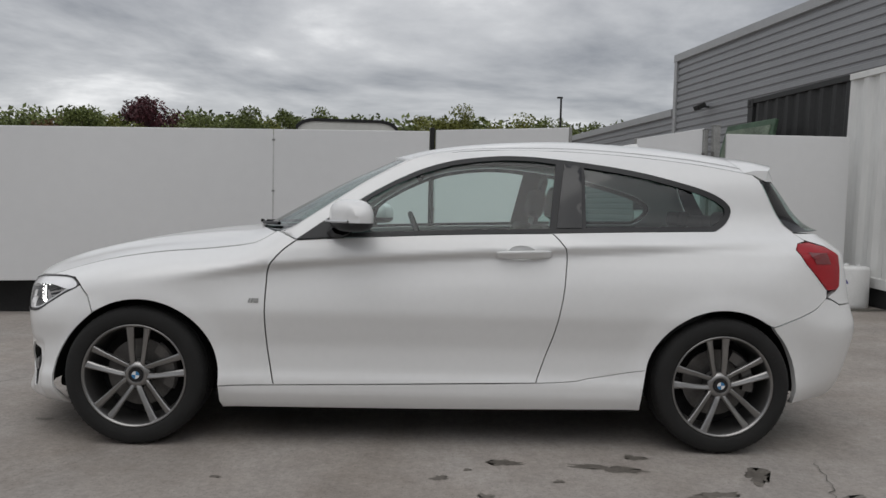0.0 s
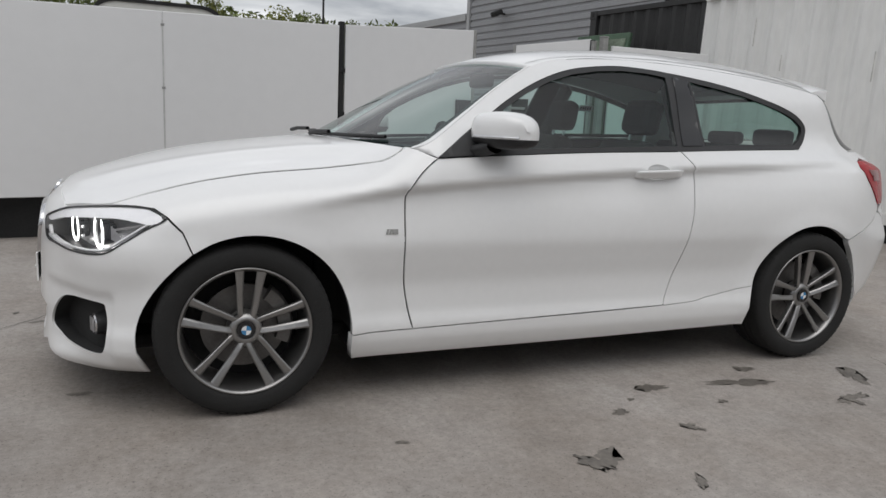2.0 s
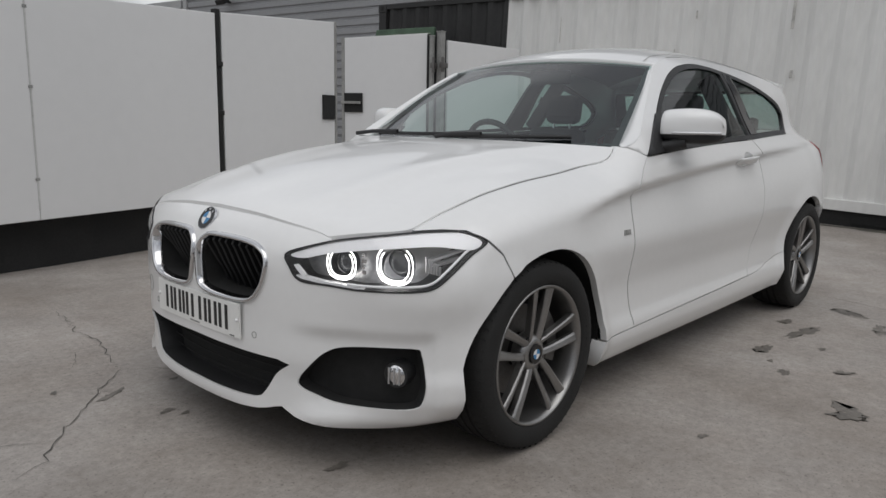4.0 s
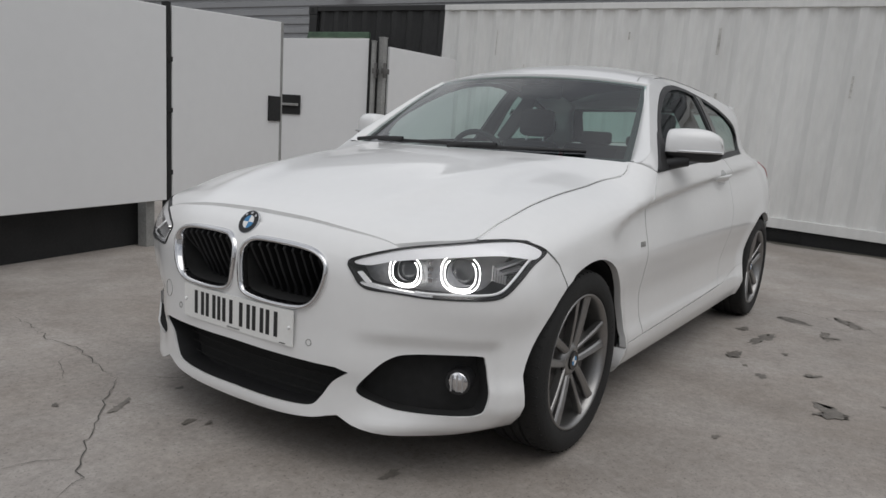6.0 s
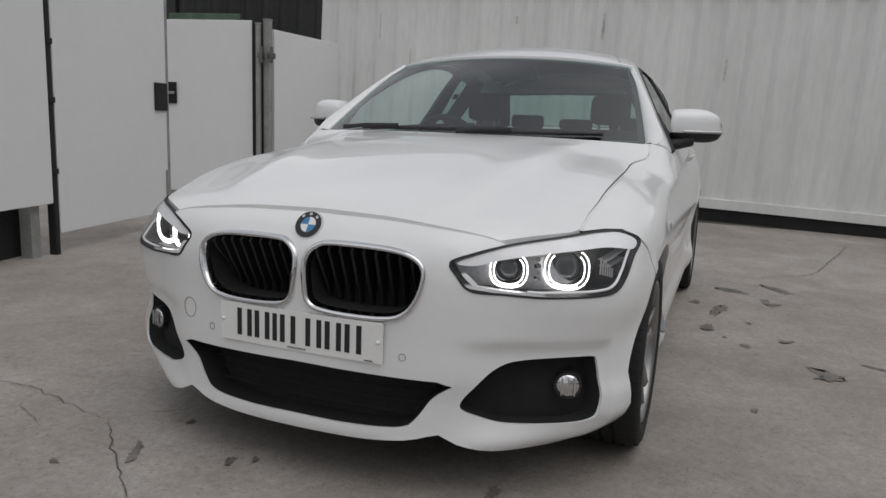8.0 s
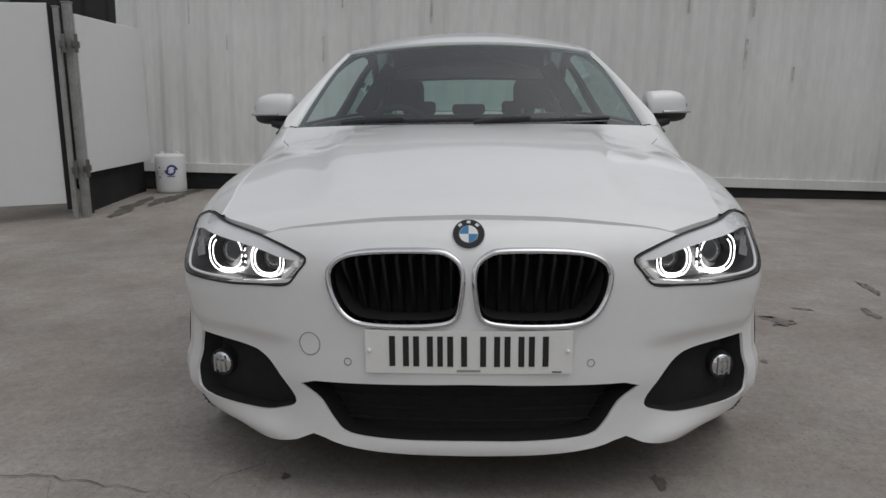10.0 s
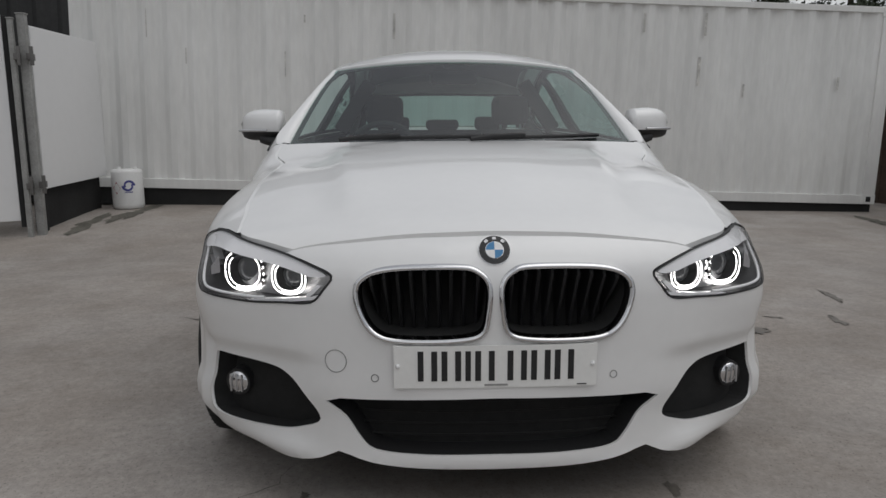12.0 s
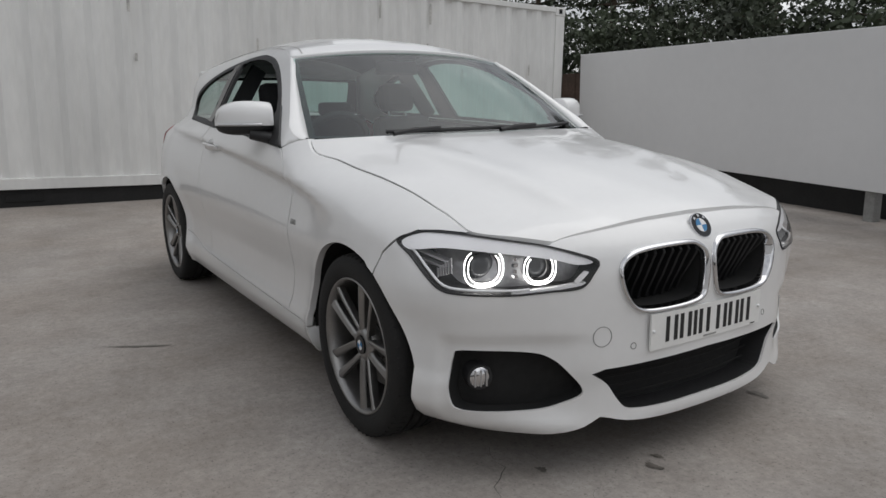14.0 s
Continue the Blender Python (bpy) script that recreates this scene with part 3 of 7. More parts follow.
# ---------------------------------------------------------------- drum, bin, street lamp, caravan
def build_drum():
    x, y = 4.56, 3.50
    d = thing("plastic_drum", pose(x, y, ground_z(x, y), 0, 0, 38), "white plastic chemical drum with blue mark and red diamond", "drum")
    bm = bmesh.new()
    prof = [(0.0, 0.0), (0.155, 0.0), (0.168, 0.012), (0.170, 0.05), (0.170, 0.41), (0.163, 0.435), (0.14, 0.447), (0.0, 0.447)]
    n = 32
    rings = [[bm.verts.new((r * math.cos(2 * math.pi * k / n), r * math.sin(2 * math.pi * k / n), z)) for k in range(n)] for r, z in prof[1:-1]]
    for p, q in zip(rings, rings[1:]):
        for k in range(n):
            bm.faces.new((p[k], p[(k + 1) % n], q[(k + 1) % n], q[k]))
    bm.faces.new(rings[-1])
    bm.faces.new(rings[0][::-1])
    part("body", bm, M_DRUM, d, smooth=True)
    for ang, rad in ((60, 0.03), (240, 0.022)):
        bm = bmesh.new()
        bmesh.ops.create_cone(bm, cap_ends=True, segments=20, radius1=rad, radius2=rad * 0.9, depth=0.03)
        bmesh.ops.translate(bm, verts=bm.verts, vec=(0.09 * math.cos(radians(ang)), 0.09 * math.sin(radians(ang)), 0.456))
        part("bung", bm, M_DRUM, d, "screw cap")

    def wrap(bm, pts, r=0.1715):
        bm.faces.new([bm.verts.new((r * math.cos(a), r * math.sin(a), z)) for a, z in pts])

    # swirl mark of two arcs, blue, and bars under it
    face = radians(166)
    bm = bmesh.new()
    for turn in (0, math.pi):
        for k in range(14):
            def arc(j, rr):
                th = turn + j / 14 * 3.6
                return face + rr * math.cos(th) / 0.17, 0.265 + rr * math.sin(th)
            r0, r1 = 0.075 - 0.0022 * k, 0.046 - 0.0014 * k
            wrap(bm, [arc(k, r0), arc(k + 1, r0 - 0.002), arc(k + 1, r1 - 0.0012), arc(k, r1)])
    part("logo", bm, M_PURPLE, d, "blue swirl mark")
    bm = bmesh.new()
    for k in range(6):
        a = face - 0.25 + k * 0.085
        wrap(bm, [(a, 0.185), (a + 0.06, 0.185), (a + 0.06, 0.200), (a, 0.200)])
    part("print", bm, M_PURPLE, d, "blue bars of print")
    bm = bmesh.new()
    a = face - 0.80
    wrap(bm, [(a - 0.30, 0.24), (a, 0.17), (a + 0.30, 0.24), (a, 0.31)])
    part("hazard_label", bm, M_RED, d, "red diamond label")
    return d


M_PURPLE = material("blue_ink", (0.05, 0.055, 0.24), 0.5, spots=(0.05, 9), grain=(0.04, 60))
build_drum()


def build_bin():
    b = thing("waste_bin", pose(3.82, 5.52, ground_z(3.82, 5.52), 0, 0, -78), "large green steel waste bin with its worn lid open", "bin")
    one_box("body", (-0.42, 0.42, -0.35, 0.38, 0.14, 1.60), M_GREEN, b, bevel=0.03)
    one_box("rim", (-0.45, 0.45, -0.38, 0.41, 1.58, 1.68), M_GREEN, b, bevel=0.015)
    bm = bmesh.new()
    box(bm, -0.54, 0.54, -0.03, 0.03, 0.0, 0.60, bevel=0.015)
    for v in bm.verts:
        v.co.x *= 1 - 0.10 * v.co.z
    bmesh.ops.rotate(bm, verts=bm.verts, cent=(0, 0, 0), matrix=Matrix.Rotation(radians(-14), 3, "X"))
    bmesh.ops.translate(bm, verts=bm.verts, vec=(0, 0.40, 1.68))
    part("lid", bm, M_GREEN, b, "open green lid")
    bm = bmesh.new()
    box(bm, -0.46, 0.46, -0.008, 0.008, 0.06, 0.52, bevel=0.004)
    bmesh.ops.rotate(bm, verts=bm.verts, cent=(0, 0, 0), matrix=Matrix.Rotation(radians(-14), 3, "X"))
    bmesh.ops.translate(bm, verts=bm.verts, vec=(0, 0.362, 1.68))
    part("lid_lining", bm, M_RUST, b, "pale worn lid lining")
    for x in (-0.33, 0.33):
        one_box("castor", (x - 0.04, x + 0.04, -0.30, -0.17, 0.0, 0.15), M_BLACKGAP, b)
        one_box("castor", (x - 0.04, x + 0.04, 0.2, 0.34, 0.0, 0.15), M_BLACKGAP, b)
    return b


build_bin()


def lamp_post(x, y, h):
    lp = thing("street_lamp", pose(x, y, -0.1), "thin dark street lamp column far beyond the fence", "street lamp", "street lamps")
    bm = bmesh.new()
    bmesh.ops.create_cone(bm, cap_ends=True, segments=10, radius1=0.11, radius2=0.07, depth=h)
    bmesh.ops.translate(bm, verts=bm.verts, vec=(0, 0, h / 2))
    part("column", bm, M_BLACKGAP, lp)
    one_box("lantern", (-0.30, 0.12, -0.09, 0.09, h - 0.02, h + 0.10), M_BLACKGAP, lp, bevel=0.03)
    return lp


lamp_post(9.74, 49.5, 9.55)
lamp_post(-17.5, 60.0, 9.1)
lamp_post(26.0, -8.2, 7.6)


def build_caravan():
    c = thing("caravan", pose(-1.57, 10.2, ground_z(-2, 10), 0, 0, 3), "cream caravan with a rounded roof edge behind the fence", "caravan")
    bm = bmesh.new()
    pts = []
    L, H = 0.92, 2.66
    for k in range(13):
        a = math.pi * k / 24
        pts.append((L - 0.35 + 0.35 * math.sin(math.pi / 2 - a), H - 0.18 + 0.18 * math.sin(a)))
    outline = [(L, 0.45)] + pts + [(-x, z) for x, z in pts[::-1]] + [(-L, 0.45)]
    ring = [[bm.verts.new((x, y, z)) for x, z in outline] for y in (-1.05, 1.05)]
    n = len(outline)
    for k in range(n):
        bm.faces.new((ring[0][k], ring[0][(k + 1) % n], ring[1][(k + 1) % n], ring[1][k]))
    bm.faces.new(ring[0][::-1])
    bm.faces.new(ring[1])
    part("shell", bm, M_CARAVAN, c)
    bm = bmesh.new()
    prev = None
    for x, z in outline[1:-1]:
        s = [bm.verts.new((x * 1.008, -1.07, z * 1.006)), bm.verts.new((x * 1.008, -1.03, z * 1.006)), bm.verts.new((x * 0.97, -1.07, z * 0.985))]
        if prev:
            bm.faces.new((prev[0], s[0], s[1], prev[1]))
            bm.faces.new((prev[2], s[2], s[0], prev[0]))
        prev = s
    part("roof_trim", bm, M_BLACKGAP, c, "dark roof trim")
    one_box("window", (-0.8, 0.8, -1.06, -1.045, 1.6, 2.3), M_GLOSSBLACK, c)
    one_box("axle", (-0.3, 0.3, -0.95, 0.95, 0.0, 0.5), M_BLACKGAP, c)
    return c


build_caravan()


# ---------------------------------------------------------------- trees
def leaf_cloud(centres, mat, name, parent, seed, size, count):
    """Many small leaves scattered in uneven clumps."""
    rnd = np.random.RandomState(seed)
    verts, faces = [], []
    for (cx, cy, cz, rx, ry, rz) in centres:
        k = max(8, int(count * rx * rz))
        g = rnd.normal(0, 0.5, (k, 3))
        for p in g:
            r = math.sqrt(float(p @ p))
            if r > 1.15:
                p = p / r * rnd.uniform(0.7, 1.15)
            c = np.array((cx + p[0] * rx, cy + p[1] * ry, cz + p[2] * rz))
            a, b = rnd.normal(0, 1, 3), rnd.normal(0, 1, 3)
            a /= np.linalg.norm(a) + 1e-9
            b -= a * (a @ b)
            b /= np.linalg.norm(b) + 1e-9
            s = size * rnd.uniform(0.5, 1.4)
            i = len(verts)
            verts += [tuple(c - a * s), tuple(c + b * s * 0.5), tuple(c + a * s), tuple(c - b * s * 0.5)]
            faces.append((i, i + 1, i + 2, i + 3))
    me = bpy.data.meshes.new(name)
    me.from_pydata(verts, [], faces)
    return finish(name, me, mat, parent)


def limb(bm, a, c, r0, r1, n=7):
    a, c = Vector(a), Vector(c)
    q = (c - a).to_track_quat("Z", "Y")
    rings = []
    for p, r in ((a, r0), (c, r1)):
        rings.append([bm.verts.new(p + q @ Vector((r * math.cos(2 * math.pi * k / n), r * math.sin(2 * math.pi * k / n), 0))) for k in range(n)])
    for k in range(n):
        bm.faces.new((rings[0][k], rings[0][(k + 1) % n], rings[1][(k + 1) % n], rings[1][k]))
    bm.faces.new(rings[1])


def tree(x, y, h, wide, mat, seed, label, leaf=0.35, dense=26, low=0.25, group=""):
    rnd = random.Random(seed)
    t = thing("tree", pose(x, y, -0.3), label, "tree", group)
    bm = bmesh.new()
    limb(bm, (0, 0, 0), (0, 0, h * 0.45), h * 0.03, h * 0.018)
    tips = []
    for k in range(9):
        a, up = rnd.uniform(0, 6.28), rnd.uniform(0.55, 0.98)
        rr = wide * 0.5 * math.sqrt(max(0.05, 1 - ((up - 0.6) / 0.45) ** 2)) * rnd.uniform(0.5, 0.95)
        tip = (rr * math.cos(a), rr * math.sin(a), h * up)
        limb(bm, (0, 0, h * rnd.uniform(0.25, 0.45)), tip, h * 0.012, h * 0.004)
        tips.append(tip)
    part("trunk", bm, M_BARK, t)
    cl = []
    for tip in tips + [(0, 0, h * 0.8), (0, 0, h * 0.55)]:
        for k in range(3):
            s = wide * rnd.uniform(0.12, 0.26)
            cl.append((tip[0] + rnd.uniform(-1, 1) * wide * 0.16, tip[1] + rnd.uniform(-1, 1) * wide * 0.16, max(h * low, tip[2] + rnd.uniform(-0.5, 0.35) * h * 0.16), s, s, s * 0.75))
    leaf_cloud(cl, mat, "crown", t, seed, leaf, dense)
    return t


def pine(x, y, h, seed):
    rnd = random.Random(seed)
    t = thing("pine_tree", pose(x, y, -0.3), "tall dark green pine with layered boughs", "tree", "pines behind the fence")
    bm = bmesh.new()
    limb(bm, (0, 0, 0), (0, 0, h * 0.97), h * 0.018, h * 0.003)
    cl = []
    z = h * 0.12
    while z < h * 0.98:
        r = (1 - z / h) ** 0.7 * h * 0.26
        for k in range(6):
            a = rnd.uniform(0, 6.28)
            rr = r * rnd.uniform(0.6, 1.1)
            tip = (rr * math.cos(a), rr * math.sin(a), z + rr * rnd.uniform(-0.10, 0.22))
            limb(bm, (0, 0, z), tip, 0.03, 0.01, 5)
            for f in (0.45, 0.75, 1.0):
                cl.append((tip[0] * f, tip[1] * f, z + (tip[2] - z) * f, 0.20 + 0.16 * rr * f, 0.20 + 0.16 * rr * f, 0.16))
        z += h * 0.055
    part("trunk", bm, M_BARK, t)
    leaf_cloud(cl, M_PINE, "needles", t, seed, 0.062, 760)
    return t


rt = random.Random(11)
# tree line beyond the long fence
tree(-27.8, 70.0, 11.6, 6.2, M_LEAFR, 3, "round dark red copper beech beyond the fence", leaf=0.16, dense=330, low=0.45)
for k, (px, d, h, wd, mt) in enumerate((
        (-36.8, 58, 8.5, 4.0, M_LEAF), (-37.8, 64, 9.0, 5.0, M_LEAF), (-39.0, 70, 9.6, 3.6, M_LEAF), (-32.7, 61, 8.7, 4.2, M_LEAFRUST), (-28.6, 58, 8.7, 4.8, M_LEAF), (-28.6, 64, 9.0, 4.6, M_LEAFY),
        (-20.8, 61, 9.2, 5.0, M_LEAF), (-17.1, 58, 8.9, 4.0, M_LEAF), (-16.4, 64, 10.0, 4.6, M_LEAF), (-15.4, 70, 10.6, 4.4, M_LEAFY), (-11.6, 61, 9.6, 4.2, M_LEAF), (-9.4, 58, 9.2, 3.4, M_LEAF),
        (0.0, 64, 9.5, 3.6, M_LEAFY), (2.3, 70, 10.8, 5.0, M_LEAFY), (7.0, 61, 9.9, 5.4, M_LEAFY), (9.9, 58, 9.2, 3.2, M_LEAF), (13.0, 64, 9.6, 3.4, M_LEAF), (16.1, 70, 10.3, 3.4, M_LEAF), (16.2, 61, 8.8, 4.6, M_LEAF), (9.6, 40, 5.7, 3.6, M_LEAFY))):
    words = {M_LEAF: "broad green tree in the row beyond the fence", M_LEAFY: "yellowing green tree in the row beyond the fence", M_LEAFRUST: "rust-brown turning tree in the row beyond the fence"}
    tree(px, d, h, wd, mt, 20 + k, words[mt], leaf=0.14, dense=260, low=0.5, group="tree row")
cl = [(x, 85 + 6 * math.sin(x), z + 0.9 * noise.noise(Vector((x * 0.09, 1, 0))), 3.4, 2.6, 1.5) for x in np.arange(-70, 26, 1.9) for z in (7.2, 8.9, 10.1)]
tagged(leaf_cloud(cl, M_LEAF, "far_woods", None, 77, 0.34, 48), "far belt of green woods along the horizon", "woods", kind="stuff")

# pines beside the yard
for k, (x, y, h) in enumerate(((12.5, -9.5, 7.0), (13.5, -12.2, 8.2), (10.8, -12.5, 7.6), (12.2, -15.5, 8.6), (9.0, -14.6, 7.8), (7.2, -13.0, 6.6), (9.5, -17.5, 9.0), (5.5, -16.0, 8.0), (3.5, -14.2, 7.2), (1.0, -16.5, 8.0), (-2.0, -15.5, 7.5), (15.5, -9.0, 6.4))):
    pine(x, y, h, 60 + k)
hedge = [(x, y, z, 0.9, 0.7, 0.8) for x, y in ((11.5, -9.0), (10.0, -9.6), (8.5, -10.0), (7.0, -10.2), (5.4, -10.2), (12.8, -8.2), (3.6, -10.0), (1.8, -9.8)) for z in (0.5, 1.4, 2.3)]
tagged(leaf_cloud(hedge, M_PINE, "hedge", None, 91, 0.07, 1800), "dark dense hedge between the pine trunks", "hedge", kind="stuff")
m, run_w = line_pose((5.05, -6.40), (8.35, -6.30), 0.0)
wood = thing("timber_fence", m, "dark brown close-boarded timber fence beside the container", "fence")
for k in range(22):
    one_box("slat", (k * 0.15, k * 0.15 + 0.142, 0.0, 0.02 + 0.008 * (k % 2), -0.2, 1.55), M_BRICK, wood, bevel=0.002)


# small houses on the skyline
def house(x, y, w, hgt, seed):
    h = thing("house", pose(x, y, -0.2, 0, 0, seed * 37 % 90), "small pale house with a dark slate roof on the skyline", "house", "far houses")
    one_box("wall", (-w, w, -3.5, 3.5, 0, hgt), M_RENDER, h, bevel=0.02)
    bm = bmesh.new()
    vs = [bm.verts.new(p) for p in ((-w - 0.3, -3.9, hgt), (w + 0.3, -3.9, hgt), (w + 0.3, 3.9, hgt), (-w - 0.3, 3.9, hgt), (-w - 0.3, 0, hgt + 2.6), (w + 0.3, 0, hgt + 2.6))]
    for f in ((0, 1, 5, 4), (2, 3, 4, 5), (0, 4, 3), (1, 2, 5), (3, 2, 1, 0)):
        bm.faces.new([vs[i] for i in f])
    roof = part("roof", bm, M_ROOF, h)
    one_box("chimney", (w * 0.6, w * 0.6 + 0.6, -0.3, 0.3, hgt + 1.6, hgt + 3.4), M_BRICK, roof)
    for s in (-w * 0.5, w * 0.5):
        win = one_box("window", (s - 0.5, s + 0.5, -3.53, -3.49, 2.2, 3.4), M_GLOSSBLACK, h)
        one_box("sill", (s - 0.6, s + 0.6, -3.62, -3.5, 2.1, 2.18), M_WHITE, win)
    return h


house(19.0, 92.0, 4.0, 5.4, 1)
house(27.0, 96.0, 4.5, 5.2, 2)
house(12.5, 108.0, 5.0, 6.0, 3)

# ---------------------------------------------------------------- the car's skin as one wrapped surface
def curve(pts):
    """A smooth function through (x, value) pairs, held level beyond its ends."""
    xs, vs = [p[0] for p in pts], [p[1] for p in pts]
    n = len(xs)
    sl = [(vs[i + 1] - vs[i]) / (xs[i + 1] - xs[i]) for i in range(n - 1)]
    ms = [0.0] * n
    for i in range(1, n - 1):
        ms[i] = 0.0 if sl[i - 1] * sl[i] <= 0 else 2 * sl[i - 1] * sl[i] / (sl[i - 1] + sl[i])
    ms[0], ms[-1] = sl[0], sl[-1]

    def f(x):
        if x <= xs[0]:
            return vs[0]
        if x >= xs[-1]:
            return vs[-1]
        lo, hi = 0, n - 1
        while hi - lo > 1:
            k = (lo + hi) // 2
            if xs[k] <= x:
                lo = k
            else:
                hi = k
        h = xs[lo + 1] - xs[lo]
        t = (x - xs[lo]) / h
        t2, t3 = t * t, t * t * t
        return (2 * t3 - 3 * t2 + 1) * vs[lo] + (t3 - 2 * t2 + t) * h * ms[lo] + (3 * t2 - 2 * t3) * vs[lo + 1] + (t3 - t2) * h * ms[lo + 1]
    return f


PLAN = [(-2.150, 0.0), (-2.148, 0.10), (-2.141, 0.20), (-2.127, 0.31), (-2.101, 0.42), (-2.055, 0.54), (-1.990, 0.65), (-1.918, 0.735),
        (-1.84, 0.795), (-1.74, 0.838), (-1.62, 0.868), (-1.48, 0.885), (-1.30, 0.894), (-1.0, 0.895), (-0.5, 0.893), (0.0, 0.893), (0.5, 0.893), (1.0, 0.894),
        (1.345, 0.894), (1.6, 0.882), (1.8, 0.848), (1.95, 0.797), (2.05, 0.71), (2.12, 0.56), (2.16, 0.3), (2.17, 0.0)]
cum = [0.0]
for p, q in zip(PLAN, PLAN[1:]):
    cum.append(cum[-1] + math.hypot(q[0] - p[0], q[1] - p[1]))
plan_x = curve([(s, p[0]) for s, p in zip(cum, PLAN)])
plan_y = curve([(s, p[1]) for s, p in zip(cum, PLAN)])
S_END = cum[-1]
D_SIDE = curve([(0.10, 0.12), (0.16, 0.075), (0.185, 0.040), (0.22, 0.022), (0.26, 0.010), (0.30, 0.010), (0.36, 0.026), (0.45, 0.032), (0.55, 0.016), (0.64, 0.0), (0.74, 0.002),
                (0.84, 0.010), (0.90, 0.024), (0.95, 0.045), (1.0, 0.072), (1.1, 0.135), (1.2, 0.198), (1.3, 0.266), (1.36, 0.315), (1.40, 0.37), (1.45, 0.46)])
D_FRONT = curve([(0.10, 0.08), (0.135, 0.045), (0.152, 0.018), (0.178, 0.004), (0.21, 0.008), (0.29, 0.012), (0.36, 0.004), (0.45, 0.008), (0.55, 0.010), (0.62, 0.014), (0.68, 0.026),
                 (0.72, 0.048), (0.75, 0.078), (0.78, 0.125), (0.85, 0.26)])
D_REAR = curve([(0.20, 0.15), (0.26, 0.09), (0.32, 0.058), (0.40, 0.035), (0.50, 0.012), (0.57, 0.0), (0.61, 0.003), (0.66, 0.020), (0.74, 0.036), (0.84, 0.052), (0.94, 0.074), (1.0, 0.094), (1.06, 0.130),
                (1.14, 0.185), (1.22, 0.245), (1.30, 0.312), (1.36, 0.372), (1.42, 0.44)])
TOP_Z = curve([(-2.2, 0.757), (-2.05, 0.750), (-1.97, 0.742), (-1.86, 0.752), (-1.75, 0.777), (-1.6, 0.818), (-1.29, 0.880), (-0.91, 0.920), (-0.79, 0.960), (-0.7, 0.985)])
TOP_D = curve([(-2.05, 0.0), (-1.97, 0.03), (-1.85, 0.075), (-1.75, 0.10), (-1.6, 0.125), (-1.29, 0.155), (-0.95, 0.150), (-0.78, 0.10)])
CREASE = curve([(-1.2, 0.765), (-1.077, 0.782), (-0.754, 0.831), (-0.298, 0.872), (0.3, 0.912), (0.8, 0.940), (1.3, 0.965), (1.75, 0.985)])
WHEEL_F, WHEEL_R, ARCH_F, ARCH_R = (-1.320, 0.314), (1.338, 0.312), 0.354, 0.360
NOSE = curve([(-2.16, 0.061), (-2.05, 0.057), (-1.97, 0.053), (-1.84, 0.035), (-1.66, 0.023), (-1.50, 0.010), (-1.36, 0.0)])


def inset(s, z):
    """How far the skin lies inside the plan's outline at height z."""
    s = abs(s)
    x, y = plan_x(s), plan_y(s)
    wf = (1 - smooth01(0.50, 0.82, y)) if x < 0 else 0.0
    d = (1 - wf) * D_SIDE(z) + wf * D_FRONT(z)
    if x > 1.5:
        wr = smooth01(1.55, 1.98, x)
        d = (1 - wr) * D_SIDE(z) + wr * D_REAR(z)
    if x < -1.5 and z < 0.52:
        w = smooth01(0.42, 0.58, s) * (1 - smooth01(0.902, 0.935, s))
        d += w * 0.017 * (1 - smooth01(0.434, 0.474, z)) * smooth01(0.185, 0.245, z)
    if x < -1.5 and z < 0.70:
        d -= 0.040 * smooth01(0.60, 0.90, s) * (1 - 0.6 * smooth01(1.02, 1.22, s)) * (1 - smooth01(0.54, 0.70, z)) * smooth01(0.13, 0.26, z)
    if x < -0.60 and y > 0.3:
        zt, h = TOP_Z(x), 0.15
        q = max(0.0, (z - zt + h) / h)
        d += TOP_D(x) * q ** 2.4 * (1 - smooth01(-0.85, -0.60, x))
    if x > -1.25 and y > 0.6:
        k = CREASE(x) - z
        if k > -0.010:
            d += 0.033 * smooth01(-1.25, -0.85, x) * (1 - smooth01(1.5, 1.85, x)) * smooth01(-0.010, 0.022, k) * math.exp(-((max(0.0, k - 0.03)) / 0.13) ** 2)
    # the glasshouse draws in towards the tail, above a broad shoulder
    d += 0.095 * smooth01(0.3, 1.5, x) * smooth01(0.93, 1.05, z) * (1 - 0.75 * smooth01(1.06, 1.30, z))
    for (cx, cz), r in ((WHEEL_F, ARCH_F), (WHEEL_R, ARCH_R)):
        e = math.hypot(x - cx, z - cz) - r
        if -0.1 < e < 0.2 and y > 0.6:
            d -= (0.012 + 0.010 * smooth01(0.18, 0.32, z) - 0.010 * smooth01(0.30, 0.62, z)) * math.exp(-(e / 0.055) ** 2)
    return d


def skin(s, z, out=0.0):
    """The point of the skin at s round the plan (0 the nose, negative on the other side) and height z, pushed out by out."""
    a = abs(s)
    e = 0.004
    tx, ty = plan_x(a + e) - plan_x(a - e), plan_y(a + e) - plan_y(abs(a - e)) if a >= e else plan_y(a + e)
    if a < e:
        tx, ty = 0.0, 1.0
    n = math.hypot(tx, ty)
    nx, ny = -ty / n, tx / n
    if nx * (plan_x(a) - 0.0) + ny * plan_y(a) < 0:
        nx, ny = -nx, -ny
    d = inset(a, z) - out
    x, y = plan_x(a) - nx * d, plan_y(a) - ny * d
    x += NOSE(x)
    return (x, -y if s >= 0 else y, z)


